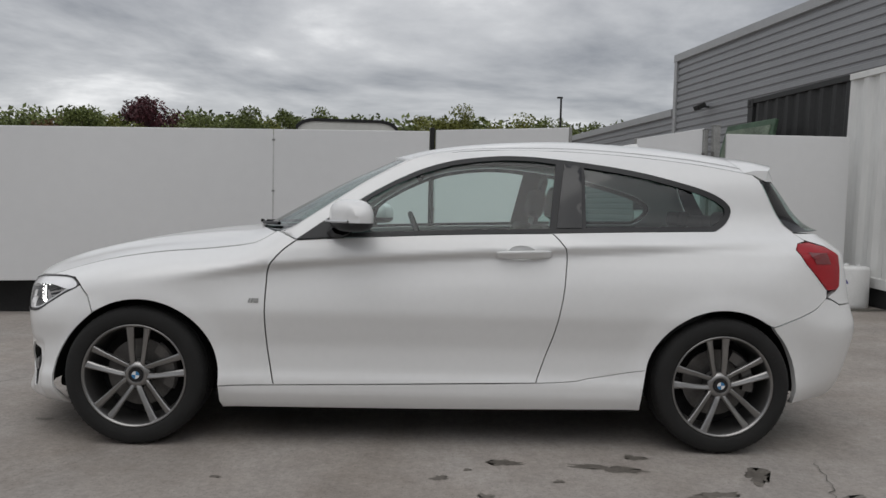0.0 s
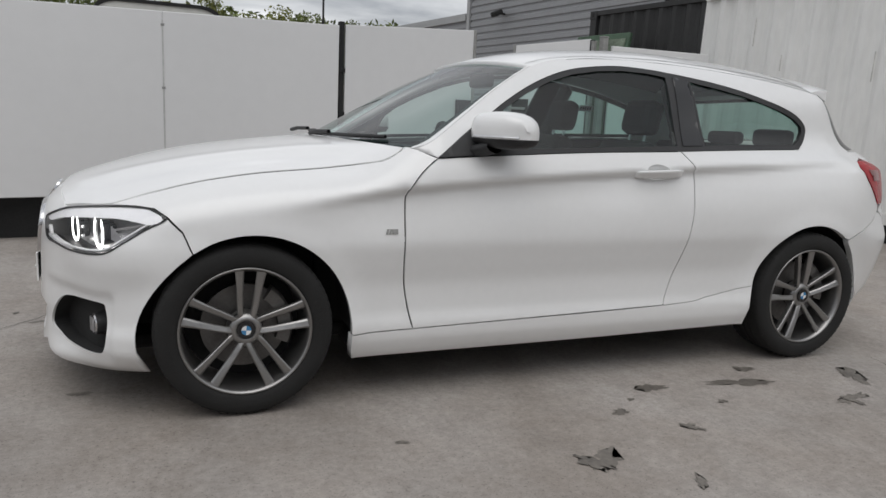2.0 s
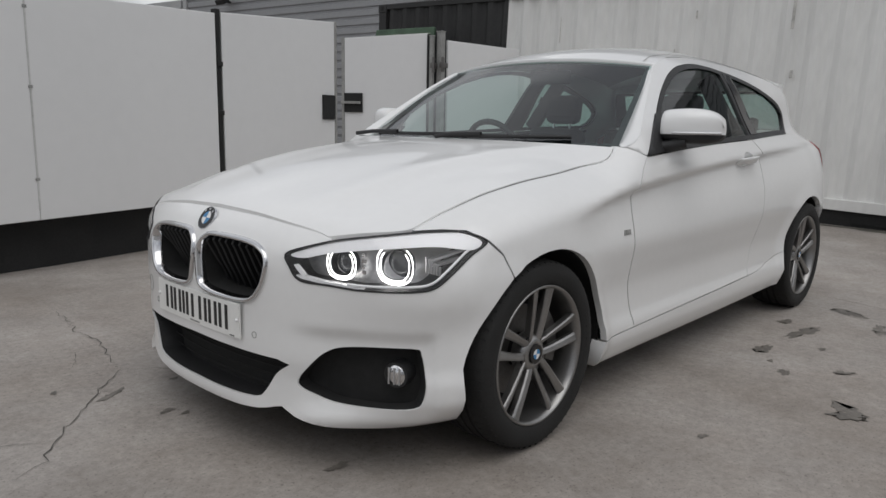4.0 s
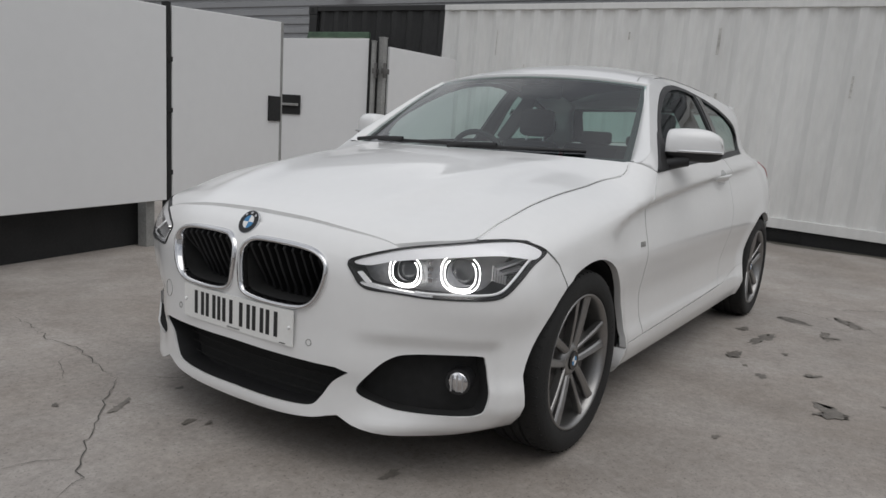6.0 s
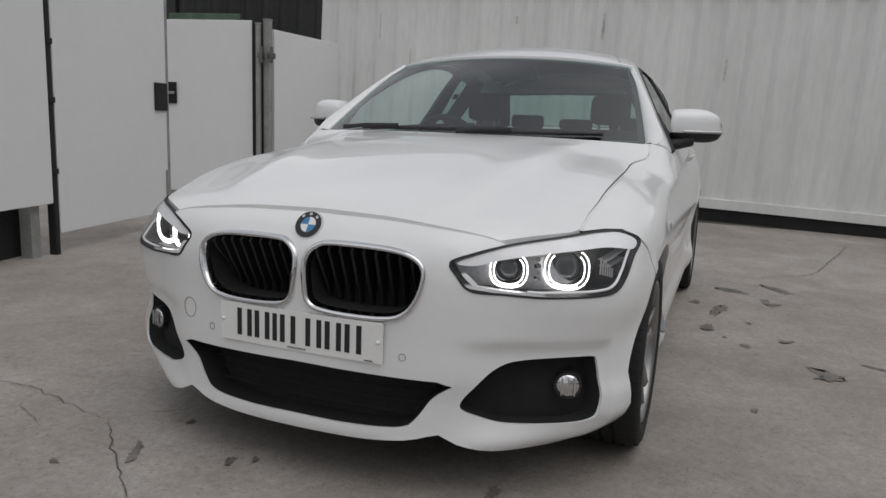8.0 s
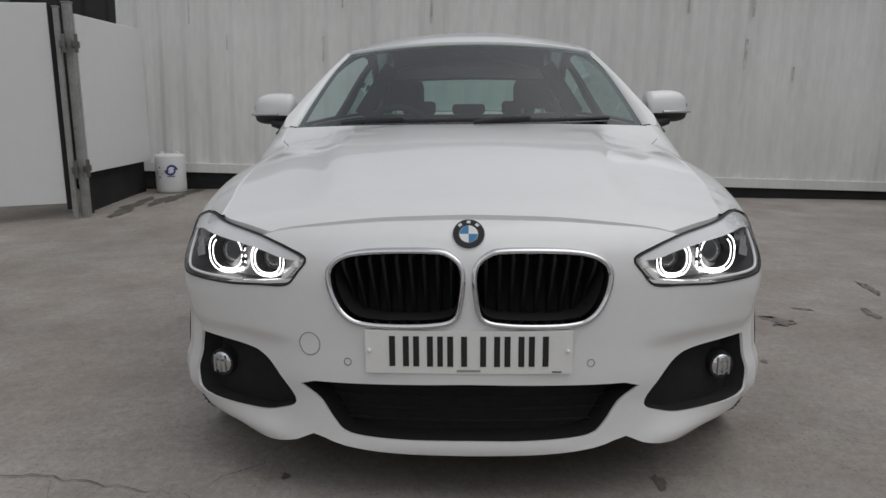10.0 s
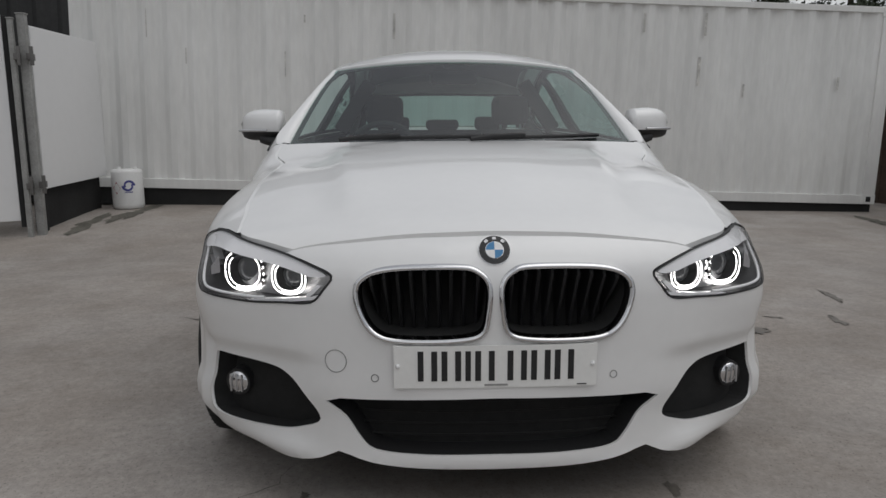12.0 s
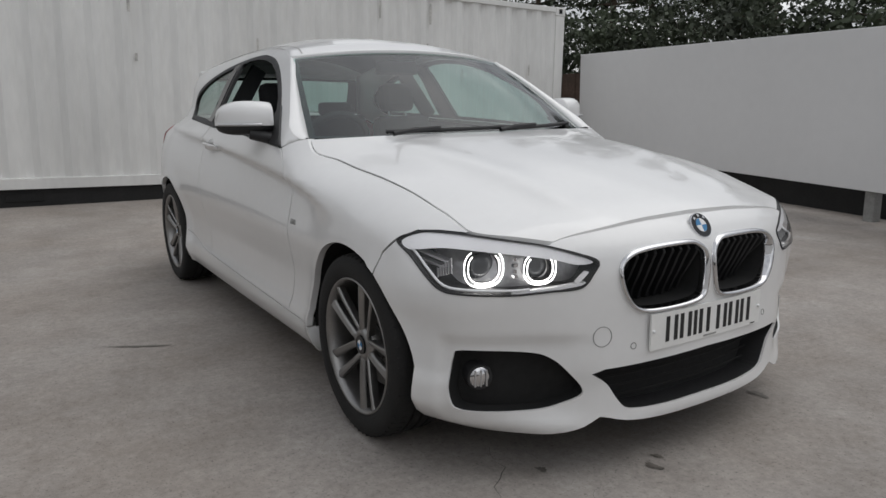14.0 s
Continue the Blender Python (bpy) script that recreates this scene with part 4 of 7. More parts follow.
def s_at(x=None, y=None, z=0.5):
    """The s at which the skin reaches a given x (along the side) or y (across the nose)."""
    if x is not None:
        lo, hi = 0.62, S_END - 0.62
        for _ in range(36):
            k = (lo + hi) / 2
            lo, hi = (k, hi) if skin(k, z)[0] < x else (lo, k)
        return lo
    lo, hi = 0.0, 1.0
    for _ in range(36):
        k = (lo + hi) / 2
        lo, hi = (k, hi) if -skin(k, z)[1] < abs(y) else (lo, k)
    return lo if y <= 0 else -lo

from mathutils.geometry import delaunay_2d_cdt

# ---------------------------------------------------------------- panels cut out of the skin
def inside(poly, p):
    x, y = p
    c = False
    j = len(poly) - 1
    for i in range(len(poly)):
        xi, yi = poly[i]
        xj, yj = poly[j]
        if (yi > y) != (yj > y) and x < (xj - xi) * (y - yi) / (yj - yi) + xi:
            c = not c
        j = i
    return c


def rounded(pts, step, smooth=True, closed=True):
    """A closed outline drawn smoothly through its control points, in short steps."""
    n = len(pts)
    out = []
    for i in range(n if closed else n - 1):
        p0, p1, p2, p3 = (pts[(i - 1) % n], pts[i], pts[(i + 1) % n], pts[(i + 2) % n])
        if not closed:
            p0 = pts[max(0, i - 1)]
            p3 = pts[min(n - 1, i + 2)]
        k = max(1, int(math.hypot(p2[0] - p1[0], p2[1] - p1[1]) / step + 0.5))
        for j in range(k):
            t = j / k
            if smooth:
                out.append(tuple(0.5 * (2 * b + (c - a) * t + (2 * a - 5 * b + 4 * c - d) * t * t + (3 * b - a - 3 * c + d) * t ** 3) for a, b, c, d in zip(p0, p1, p2, p3)))
            else:
                out.append(tuple(b + (c - b) * t for b, c in zip(p1, p2)))
    if not closed:
        out.append(pts[-1])
    return out


def shrink(poly, by):
    """Moves an outline inwards, to leave a gap round a panel."""
    area = sum(a[0] * b[1] - b[0] * a[1] for a, b in zip(poly, poly[1:] + poly[:1]))
    sg = 1 if area > 0 else -1
    n, out = len(poly), []
    for i in range(n):
        a, b = poly[i - 1], poly[(i + 1) % n]
        dx, dy = b[0] - a[0], b[1] - a[1]
        k = math.hypot(dx, dy) or 1
        out.append((poly[i][0] - sg * dy / k * by, poly[i][1] + sg * dx / k * by))
    return out


def sheet(outline, holes=(), surface=None, step=0.03, out=0.0, thick=0.025, gap=0.0):
    """A bmesh of the skin inside an outline and outside holes, with its edges turned in."""
    surface = surface or skin
    outline = shrink(outline, gap) if gap else list(outline)
    loops = [outline] + [list(h) for h in holes]
    pts, edges = [], []
    for lp in loops:
        b = len(pts)
        pts += lp
        edges += [(b + i, b + (i + 1) % len(lp)) for i in range(len(lp))]
    rim = len(pts)
    edge_pts = np.array(pts)
    xs, ys = edge_pts[:, 0], edge_pts[:, 1]
    k = 0
    for y in np.arange(ys.min() + step * 0.5, ys.max(), step * 0.87):
        k += 1
        for x in np.arange(xs.min() + (step * 0.5 if k % 2 else 0), xs.max(), step):
            p = (float(x), float(y))
            if inside(outline, p) and not any(inside(h, p) for h in loops[1:]):
                if np.min((xs - x) ** 2 + (ys - y) ** 2) > (step * 0.45) ** 2:
                    pts.append(p)
    vs, _, fs, origin, _, _ = delaunay_2d_cdt([Vector(p) for p in pts], edges, [], 0, 1e-6)
    bm = bmesh.new()
    made = [bm.verts.new(surface(v.x, v.y, out)) for v in vs]
    for f in fs:
        c = (sum(vs[i].x for i in f) / 3, sum(vs[i].y for i in f) / 3)
        if inside(outline, c) and not any(inside(h, c) for h in loops[1:]):
            try:
                bm.faces.new([made[i] for i in f])
            except ValueError:
                pass
    bm.normal_update()
    mid = Vector((0.0, 0.0, 0.6))
    tot = sum((f.normal.dot(f.calc_center_median() - mid) * f.calc_area() for f in bm.faces))
    if tot < 0:
        bmesh.ops.reverse_faces(bm, faces=bm.faces[:])
    if thick:
        border = [e for e in bm.edges if len(e.link_faces) == 1]
        inner = {}
        lookup = {made[i]: vs[i] for i in range(len(vs))}
        for e in border:
            for v in e.verts:
                if v not in inner:
                    p = lookup[v]
                    inner[v] = bm.verts.new(surface(p.x, p.y, out - thick))
        for e in border:
            lp = e.link_loops[0]
            a, b = lp.vert, lp.link_loop_next.vert
            bm.faces.new((b, a, inner[a], inner[b]))
            e.smooth = False
    loose = [v for v in bm.verts if not v.link_faces]
    bmesh.ops.delete(bm, geom=loose, context="VERTS")
    return bm


def mirrored(bm):
    c = bm.copy()
    for v in c.verts:
        v.co.y = -v.co.y
    bmesh.ops.reverse_faces(c, faces=c.faces[:])
    return c


def both(name, bm, mat, parent, label="", smooth=True):
    """The same part on either side of the car."""
    c = mirrored(bm)
    return part(name, bm, mat, parent, label, smooth), part(name, c, mat, parent, label, smooth)


def side_pts(pts):
    """Outline points given as x and z on the side, as places on the skin."""
    return [(s_at(x=x, z=z), z) for x, z in pts]


def arc_pts(centre, r, a0, a1, n):
    return [(centre[0] + r * math.cos(radians(a0 + (a1 - a0) * k / n)), centre[1] + r * math.sin(radians(a0 + (a1 - a0) * k / n))) for k in range(n + 1)]


car = thing("car", pose(0, 0, 0.02), "white three-door hatchback car with grey alloy wheels, parked on concrete", "car")

# shared edges
SHUT = [(0.570, 0.733), (0.70, 0.748), (0.849, 0.757), (0.955, 0.782), (1.04, 0.803), (1.25, 0.846), (1.475, 0.878), (1.73, 0.902), (1.91, 0.930), (1.973, 0.960), (2.015, 0.990)]
shut_z = curve(SHUT)
nose_z = curve([(0.0, 0.773), (0.2, 0.769), (0.445, 0.752), (0.535, 0.741), (0.570, 0.733)])
HEAD = [(0.432, 0.677), (0.497, 0.702), (0.600, 0.728), (0.724, 0.744), (0.849, 0.7535), (0.985, 0.757), (1.058, 0.752), (1.118, 0.724),
        (1.042, 0.684), (0.969, 0.639), (0.912, 0.605), (0.848, 0.595), (0.698, 0.590), (0.645, 0.592), (0.581, 0.597), (0.490, 0.604), (0.452, 0.641)]
DOOR_F = [(-0.625, 0.951), (-0.695, 0.894), (-0.749, 0.822), (-0.758, 0.756), (-0.760, 0.602), (-0.752, 0.470), (-0.735, 0.369), (-0.716, 0.288)]
DOOR_R = [(0.480, 0.318), (0.515, 0.415), (0.559, 0.547), (0.593, 0.706), (0.607, 0.810), (0.614, 0.914), (0.588, 0.963), (0.548, 1.006)]
BELT = [(0.548, 1.006), (0.09, 0.991), (-0.305, 0.971), (-0.625, 0.951)]
DLO_TOP = [(-0.625, 0.951), (-0.564, 0.996), (-0.457, 1.063), (-0.324, 1.158), (-0.191, 1.236), (-0.056, 1.298), (0.079, 1.340), (0.215, 1.362), (0.352, 1.374), (0.491, 1.371),
           (0.629, 1.359), (0.764, 1.344), (0.903, 1.325), (1.042, 1.299), (1.183, 1.264), (1.296, 1.232), (1.382, 1.196), (1.436, 1.150), (1.434, 1.108), (1.400, 1.063), (1.345, 1.030)]
SILL = [(-0.964, 0.283), (-0.716, 0.288), (0.480, 0.318), (0.744, 0.345), (0.988, 0.388)]
PILLAR = [(2.022, 0.985), (2.085, 1.003), (2.225, 1.098), (2.400, 1.218), (2.520, 1.290), (2.612, 1.338)]
RAIL = [(2.612, 1.338), (2.787, 1.382), (3.037, 1.406), (3.337, 1.410), (3.637, 1.398), (3.937, 1.370), (4.207, 1.334), (4.337, 1.312)]
def front_arch(q):
    """The front arch opens wider ahead of the wheel."""
    x, z = q
    return (WHEEL_F[0] + (x - WHEEL_F[0]) * (1 + 0.115 * (1 - smooth01(0.30, 0.62, z))) if x < WHEEL_F[0] else x, z)


C_EDGE = [(4.380, 1.285), (4.420, 1.207), (4.470, 1.115), (4.505, 1.060), (4.537, 1.033)]
archf = [front_arch(q) for q in arc_pts(WHEEL_F, ARCH_F, -8, 188, 40)]
archr = arc_pts(WHEEL_R, ARCH_R, -8, 188, 40)


def lay(pts, step=0.02, smooth=True):
    return rounded(pts, step, smooth, closed=False)


# front wing
wing = [(s, shut_z(s)) for s in np.linspace(0.873, 2.015, 48)]
wing += side_pts(lay([(-0.70, 0.982), (-0.625, 0.951)], 0.02, False))
wing += side_pts(lay(DOOR_F))[1:]
wing += side_pts(lay([(-0.716, 0.288), (-0.964, 0.283)], 0.03, False))[1:]
wing += side_pts([q for q in archf if q[1] > 0.293 and not (q[0] < -1.535 and q[1] < 0.62) and not q[0] < -1.53])
wing += lay([(1.207, 0.608), (1.172, 0.680), (1.120, 0.7255)], 0.02, False)
wing += [(1.062, 0.7515), (0.985, 0.7555), (0.91, 0.7540), (0.873, 0.7535)]
both("front_wing", sheet(wing, gap=0.0034, step=0.021), M_PAINT, car)

# door
door_line = side_pts(lay(DOOR_F)) + side_pts(lay([(-0.716, 0.288), (0.480, 0.318)], 0.03, False))[1:] + side_pts(lay(DOOR_R))[1:] + side_pts(lay(BELT))[1:-1]
cup_line = [(3.147 + 0.066 * math.cos(a), 0.912 + 0.036 * math.sin(a)) for a in np.linspace(0, 2 * math.pi, 36, endpoint=False)]
doors = both("door", sheet(door_line, (cup_line,), gap=0.0032, step=0.017, thick=0.012), M_PAINT, car)

# body side with roof rail and rear quarter
quarter = side_pts(lay(DOOR_R)) + side_pts(lay([(0.548, 1.006), (0.9, 1.018), (1.345, 1.030)]))[1:] + side_pts(lay(DLO_TOP[::-1]))[1:]
quarter += [(2.022, 0.985)]
quarter += lay(PILLAR)[1:] + lay(RAIL)[1:]
quarter += lay(C_EDGE, 0.03)
quarter += lay([(4.566, 0.993), (4.504, 0.982), (4.465, 0.953), (4.500, 0.890), (4.568, 0.817), (4.617, 0.767)], 0.025, False)
quarter += lay([(4.610, 0.730), (4.550, 0.687), (4.490, 0.660), (4.400, 0.628), (s_at(x=1.570, z=0.60), 0.599)], 0.03)
quarter += [p for p in side_pts([q for q in archr if q[1] > 0.392 and (q[0] < 1.562)])]
quarter += side_pts(lay(SILL[::-1]))[:-14]
k = [i for i, p in enumerate(quarter) if p[0] < s_at(x=0.480, z=0.318) and p[1] < 0.5 and i > 40]
quarter = [p for i, p in enumerate(quarter) if i not in k]
both("body_side", sheet(quarter, gap=0.002, step=0.020), M_PAINT, car)

# sill
sill = side_pts(lay(SILL, 0.03)) + side_pts([(0.978, 0.34), (0.968, 0.28), (0.966, 0.197)]) + side_pts(lay([(0.966, 0.197), (0.0, 0.181), (-0.952, 0.176)], 0.05))[1:] + side_pts([(-0.962, 0.21)])
both("sill", sheet(sill, gap=0.0016, step=0.02, thick=0.06), M_PAINT, car)

# front bumper, one piece across the nose
KIDNEY = [(0.014, 0.586), (0.013, 0.660), (0.045, 0.697), (0.10, 0.708), (0.262, 0.704), (0.338, 0.685), (0.367, 0.646), (0.352, 0.577), (0.312, 0.527), (0.245, 0.510), (0.10, 0.512), (0.032, 0.530)]
FOG = [(0.475, 0.285), (0.520, 0.348), (0.578, 0.396), (0.655, 0.415), (0.853, 0.422), (0.884, 0.400), (0.894, 0.325), (0.885, 0.268), (0.856, 0.242), (0.735, 0.234), (0.615, 0.236), (0.540, 0.252)]
INTAKE = [(0.0, 0.362), (0.41, 0.354), (0.453, 0.342), (0.40, 0.305), (0.357, 0.246), (0.315, 0.215), (0.19, 0.204), (0.0, 0.204)]
kid = rounded(KIDNEY, 0.012)
fog = rounded(FOG, 0.015)
take_half = lay(INTAKE[:3], 0.02, False) + lay(INTAKE[2:], 0.015)[1:]
intake = take_half + [(-s, z) for s, z in take_half[::-1][1:-1]]
head = rounded(HEAD, 0.012)
half = [(s, nose_z(s)) for s in np.linspace(0, 0.570, 26)]
under = [p for p in HEAD[2::-1]] + HEAD[:7:-1]
half += rounded(under, 0.012, True, closed=False)[1:-1]
half += lay([(1.118, 0.722), (1.172, 0.677), (1.207, 0.606)], 0.02, False)
half += side_pts([q for q in archf if q[0] < -1.538 and q[1] > 0.19])
half += side_pts([(-1.668, 0.166)])
half += lay([(1.0, 0.160), (0.85, 0.157), (0.72, 0.156), (0.57, 0.160), (0.47, 0.180), (0.42, 0.203), (0.385, 0.195), (0.33, 0.180), (0.20, 0.166), (0.0, 0.163)], 0.03)
bumper_line = half + [(-s, z) for s, z in half[::-1][1:-1]]
neg = lambda lp: [(-s, z) for s, z in lp]
bumper = part("front_bumper", sheet(bumper_line, (kid, neg(kid), fog, neg(fog), intake), gap=0.0015, step=0.017, thick=0.008), M_PAINT, car, smooth=True)


# bonnet
def bonnet_at(u, v):
    s = 0.570 + (2.010 - 0.570) * v
    lx, ly, lz = skin(s, shut_z(s) + 0.0005)
    x0 = skin(0, nose_z(0))[0]
    cx = x0 + (-0.915 - x0) * (0.62 * v + 0.38 * v * v)
    cz = bonnet_z(cx)
    a = abs(u)
    p = 2.0 + 0.5 * v
    x = cx + (lx - cx) * a ** 2.0
    z = lz + (cz - lz) * (1 - a ** p)
    y = ly * u
    fs = 0.570 * a
    fx, fy, fz = skin(fs, nose_z(fs))
    x_0 = x0 + (skin(0.570, nose_z(0.570))[0] - x0) * a ** 2
    z_0 = nose_z(0.570) + (nose_z(0) - nose_z(0.570)) * (1 - a ** 2)
    y_0 = skin(0.570, nose_z(0.570))[1] * a
    w = (1 - v) ** 7
    x += (fx - x_0) * w
    z += (fz - z_0) * w
    y += ((fy - y_0) * w) * (1 if u >= 0 else -1)
    # two raised creases running back from the nose, a hollow outside them
    f = smooth01(0.03, 0.3, v) * (1 - smooth01(0.85, 1.0, v))
    line = 0.50 + 0.18 * v
    z += f * (0.011 * math.exp(-((a - line) / (0.055 if a > line else 0.13)) ** 2) - 0.004 * math.exp(-((a - line - 0.15) / 0.08) ** 2))
    return (x, y, z)


bonnet_z = curve([(-2.005, 0.771), (-1.935, 0.806), (-1.86, 0.832), (-1.77, 0.858), (-1.54, 0.914), (-1.26, 0.962), (-1.0, 0.992), (-0.90, 1.000)])
bm = bmesh.new()
rows = grid_mesh(bm, lambda u, v: bonnet_at((2 * u - 1) * 0.994, 0.0025 + v * 0.9945), 72, 56)
rim = [r[0] for r in rows] + rows[-1][1:] + [r[-1] for r in rows[::-1]][1:] + rows[0][::-1][1:-1]
low = [bm.verts.new(v.co + Vector((0, 0, -0.022))) for v in rim]
for i in range(len(rim)):
    e = bm.edges.get((rim[i], rim[(i + 1) % len(rim)]))
    if e:
        e.smooth = False
    bm.faces.new((rim[i], rim[(i + 1) % len(rim)], low[(i + 1) % len(rim)], low[i]))
bmesh.ops.recalc_face_normals(bm, faces=bm.faces)
part("bonnet", bm, M_PAINT, car, smooth=True)


# added black strips below the bonnet joint paint the shade of its gap
for sg in (1, -1):
    b = bmesh.new()
    rows = [[b.verts.new(skin(sg * s, shut_z(s) + dz, -0.009 - 0.004 * abs(dz) / 0.006)) for dz in (-0.006, 0.0, 0.006)] for s in np.linspace(0.86, 2.0, 60)]
    for p, q in zip(rows, rows[1:]):
        b.faces.new((p[0], q[0], q[1], p[1]))
        b.faces.new((p[1], q[1], q[2], p[2]))
    part("bonnet_gap_shade", b, M_VOID, car, "black strip painting the shade in the bonnet joint")


# windscreen, its pillars, roof
def screen_edge(v):
    return Vector((edge_x(v), -edge_y(v), edge_z(v)))


edge_x = curve([(0, -0.665), (0.3, -0.505), (0.65, -0.325), (1, -0.142)])
edge_y = curve([(0, 0.750), (0.3, 0.708), (0.65, 0.655), (1, 0.594)])
edge_z = curve([(0, 0.987), (0.3, 1.100), (0.65, 1.222), (1, 1.331)])
mid_x = curve([(0, -0.945), (0.3, -0.725), (0.65, -0.475), (1, -0.215)])
mid_z = curve([(0, 0.985), (0.3, 1.110), (0.65, 1.247), (1, 1.367)])


def screen_at(u, v, back=0.0):
    e, a = screen_edge(v), abs(u)
    x = mid_x(v) + (e.x - mid_x(v)) * a ** 2.2
    z = e.z + (mid_z(v) - e.z) * (1 - a ** 2.0)
    return Vector((x + back, e.y * -u if u else 0.0, z - back))


def patch(fn, nu, nv, u0=-1, u1=1, v0=0, v1=1):
    b = bmesh.new()
    grid_mesh(b, lambda i, j: fn(u0 + (u1 - u0) * i, v0 + (v1 - v0) * j), nu, nv)
    b.normal_update()
    if sum(f.normal.z * f.calc_area() for f in b.faces) < 0:
        bmesh.ops.reverse_faces(b, faces=b.faces[:])
    return b


screen = part("windscreen", patch(screen_at, 40, 24, -0.995, 0.995, 0.0, 1.0), M_GLASS, car, "tinted windscreen with dark border", smooth=True)
screen.visible_shadow = False
for nm, u0, u1, v0, v1 in (("border", -0.995, -0.955, 0.0, 1.0), ("border", 0.955, 0.995, 0.0, 1.0), ("border", -0.955, 0.955, 0.972, 1.0), ("border", -0.955, 0.955, 0.0, 0.03)):
    part(nm, patch(lambda u, v: screen_at(u, v, 0.004), 20, 20, u0, u1, v0, v1), M_GLOSSBLACK, screen, smooth=True)
one_box("mirror_mount", (-0.20, -0.10, -0.055, 0.055, 1.335, 1.365), M_CABIN, screen, bevel=0.01)

pil = rounded(PILLAR, 0.03, True, closed=False)
bm = bmesh.new()
prev = None
for i, (s, z) in enumerate(pil):
    v = i / (len(pil) - 1)
    a, e = Vector(skin(s, z)), screen_at(-0.99, v)
    e.y = -abs(e.y)
    m1 = a.lerp(e, 0.5) + Vector((-0.003, -0.006, 0.005))
    row = [bm.verts.new(a + Vector((0, 0, -0.001))), bm.verts.new(m1), bm.verts.new(e), bm.verts.new(e + Vector((0.02, 0.0, -0.02)))]
    if prev:
        for k in range(3):
            bm.faces.new((prev[k], row[k], row[k + 1], prev[k + 1]))
    prev = row
bmesh.ops.recalc_face_normals(bm, faces=bm.faces)
both("windscreen_pillar", bm, M_PAINT, car)

rail_s = curve([(i / (len(RAIL) - 1), p[0]) for i, p in enumerate(RAIL)])
rail_z = curve(RAIL)
roof_z = curve([(-0.215, 1.378), (-0.05, 1.424), (0.15, 1.457), (0.4, 1.481), (0.7, 1.494), (1.0, 1.484), (1.3, 1.464), (1.6, 1.428)])


def roof_at(u, v):
    s = 2.612 + (4.337 - 2.612) * v
    lx, ly, lz = skin(s, rail_z(s))
    cx = mid_x(1) - 0.006 + (1.58 - mid_x(1)) * v
    a = abs(u)
    return Vector((cx + (lx - cx) * a ** 2.2, -ly * u if u else 0.0, lz + (roof_z(cx) - lz) * (1 - a ** 2.3)))


bm = patch(roof_at, 40, 48)
front = [e for e in bm.edges if len(e.link_faces) == 1 and all(v.co.x < 0.1 and abs(v.co.y) < 0.60 for v in e.verts) and abs(e.verts[0].co.y - e.verts[1].co.y) > 0.004]
lip = bmesh.ops.extrude_edge_only(bm, edges=front)
for v in lip["geom"]:
    if isinstance(v, bmesh.types.BMVert):
        v.co += Vector((0.012, 0, -0.022))
bmesh.ops.recalc_face_normals(bm, faces=bm.faces)
roof = part("roof", bm, M_PAINT, car, smooth=True)
for sd in (-1, 1):
    bm = bmesh.new()
    rows = [[bm.verts.new(roof_at(sd * 0.90, 0.02 + k / 41) + Vector((0, dy, 0.0015))) for dy in (-0.003, 0.003)] for k in range(41)]
    for p, q in zip(rows, rows[1:]):
        bm.faces.new((p[0], q[0], q[1], p[1]))
    part("roof_seam", bm, M_POST, roof, "fine roof joint")

# tailgate: rear screen, spoiler, lower part
edge_s, edge_h = curve([(k / 4, p[0]) for k, p in enumerate(C_EDGE)]), curve([(k / 4, p[1]) for k, p in enumerate(C_EDGE)])


def hatch_at(u, v):
    x, y, z = skin(edge_s(v), edge_h(v))
    a = abs(u)
    bulge = 0.150 + 0.110 * v
    return Vector((x + bulge * (1 - a ** 6), -y * u, z + 0.020 * (1 - a ** 2)))


rear_screen = part("rear_screen", patch(hatch_at, 30, 12, -0.90, 0.90, 0.06, 0.95), M_GLASS_REAR, car, "tinted rear screen with black border", smooth=True)
rear_screen.visible_shadow = False
for u0, u1, v0, v1 in ((-0.995, -0.90, 0.0, 1.0), (0.90, 0.995, 0.0, 1.0), (-0.90, 0.90, 0.0, 0.06), (-0.90, 0.90, 0.95, 1.0)):
    part("border", patch(hatch_at, 16, 12, u0, u1, v0, v1), M_GLOSSBLACK, rear_screen, smooth=True)
bm = bmesh.new()
ring = []
for u in np.linspace(-1, 1, 33):
    a = abs(u)
    top, low = roof_at(u, 0.975) + Vector((0, 0, 0.0015)), hatch_at(u * 0.97, 0.02) + Vector((0.012, 0, 0))
    tip = Vector((1.655 + 0.145 * (1 - a ** 2.6), top.y * 0.985, 1.334 + 0.062 * (1 - a ** 2.2)))
    bow = top.lerp(tip, 0.5) + Vector((0, 0, 0.006))
    ring.append([bm.verts.new(q) for q in (top, bow, tip, tip + Vector((-0.004, 0, -0.016)), low, low + Vector((-0.06, 0, 0.03)))])
for p, q in zip(ring, ring[1:]):
    for k in range(5):
        f = bm.faces.new((p[k], q[k], q[k + 1], p[k + 1]))
bm.faces.new(ring[0])
bm.faces.new(ring[-1])
bmesh.ops.recalc_face_normals(bm, faces=bm.faces)
for e in bm.edges:
    if len(e.link_faces) == 2 and e.calc_face_angle(0) > 0.6:
        e.smooth = False
part("spoiler", bm, M_PAINT, car, smooth=True)
TAIL = [(4.465, 0.953), (4.504, 0.982), (4.574, 0.989), (4.670, 0.967), (4.750, 0.931), (4.735, 0.860), (4.710, 0.785), (4.680, 0.768), (4.617, 0.767), (4.568, 0.817), (4.500, 0.890)]
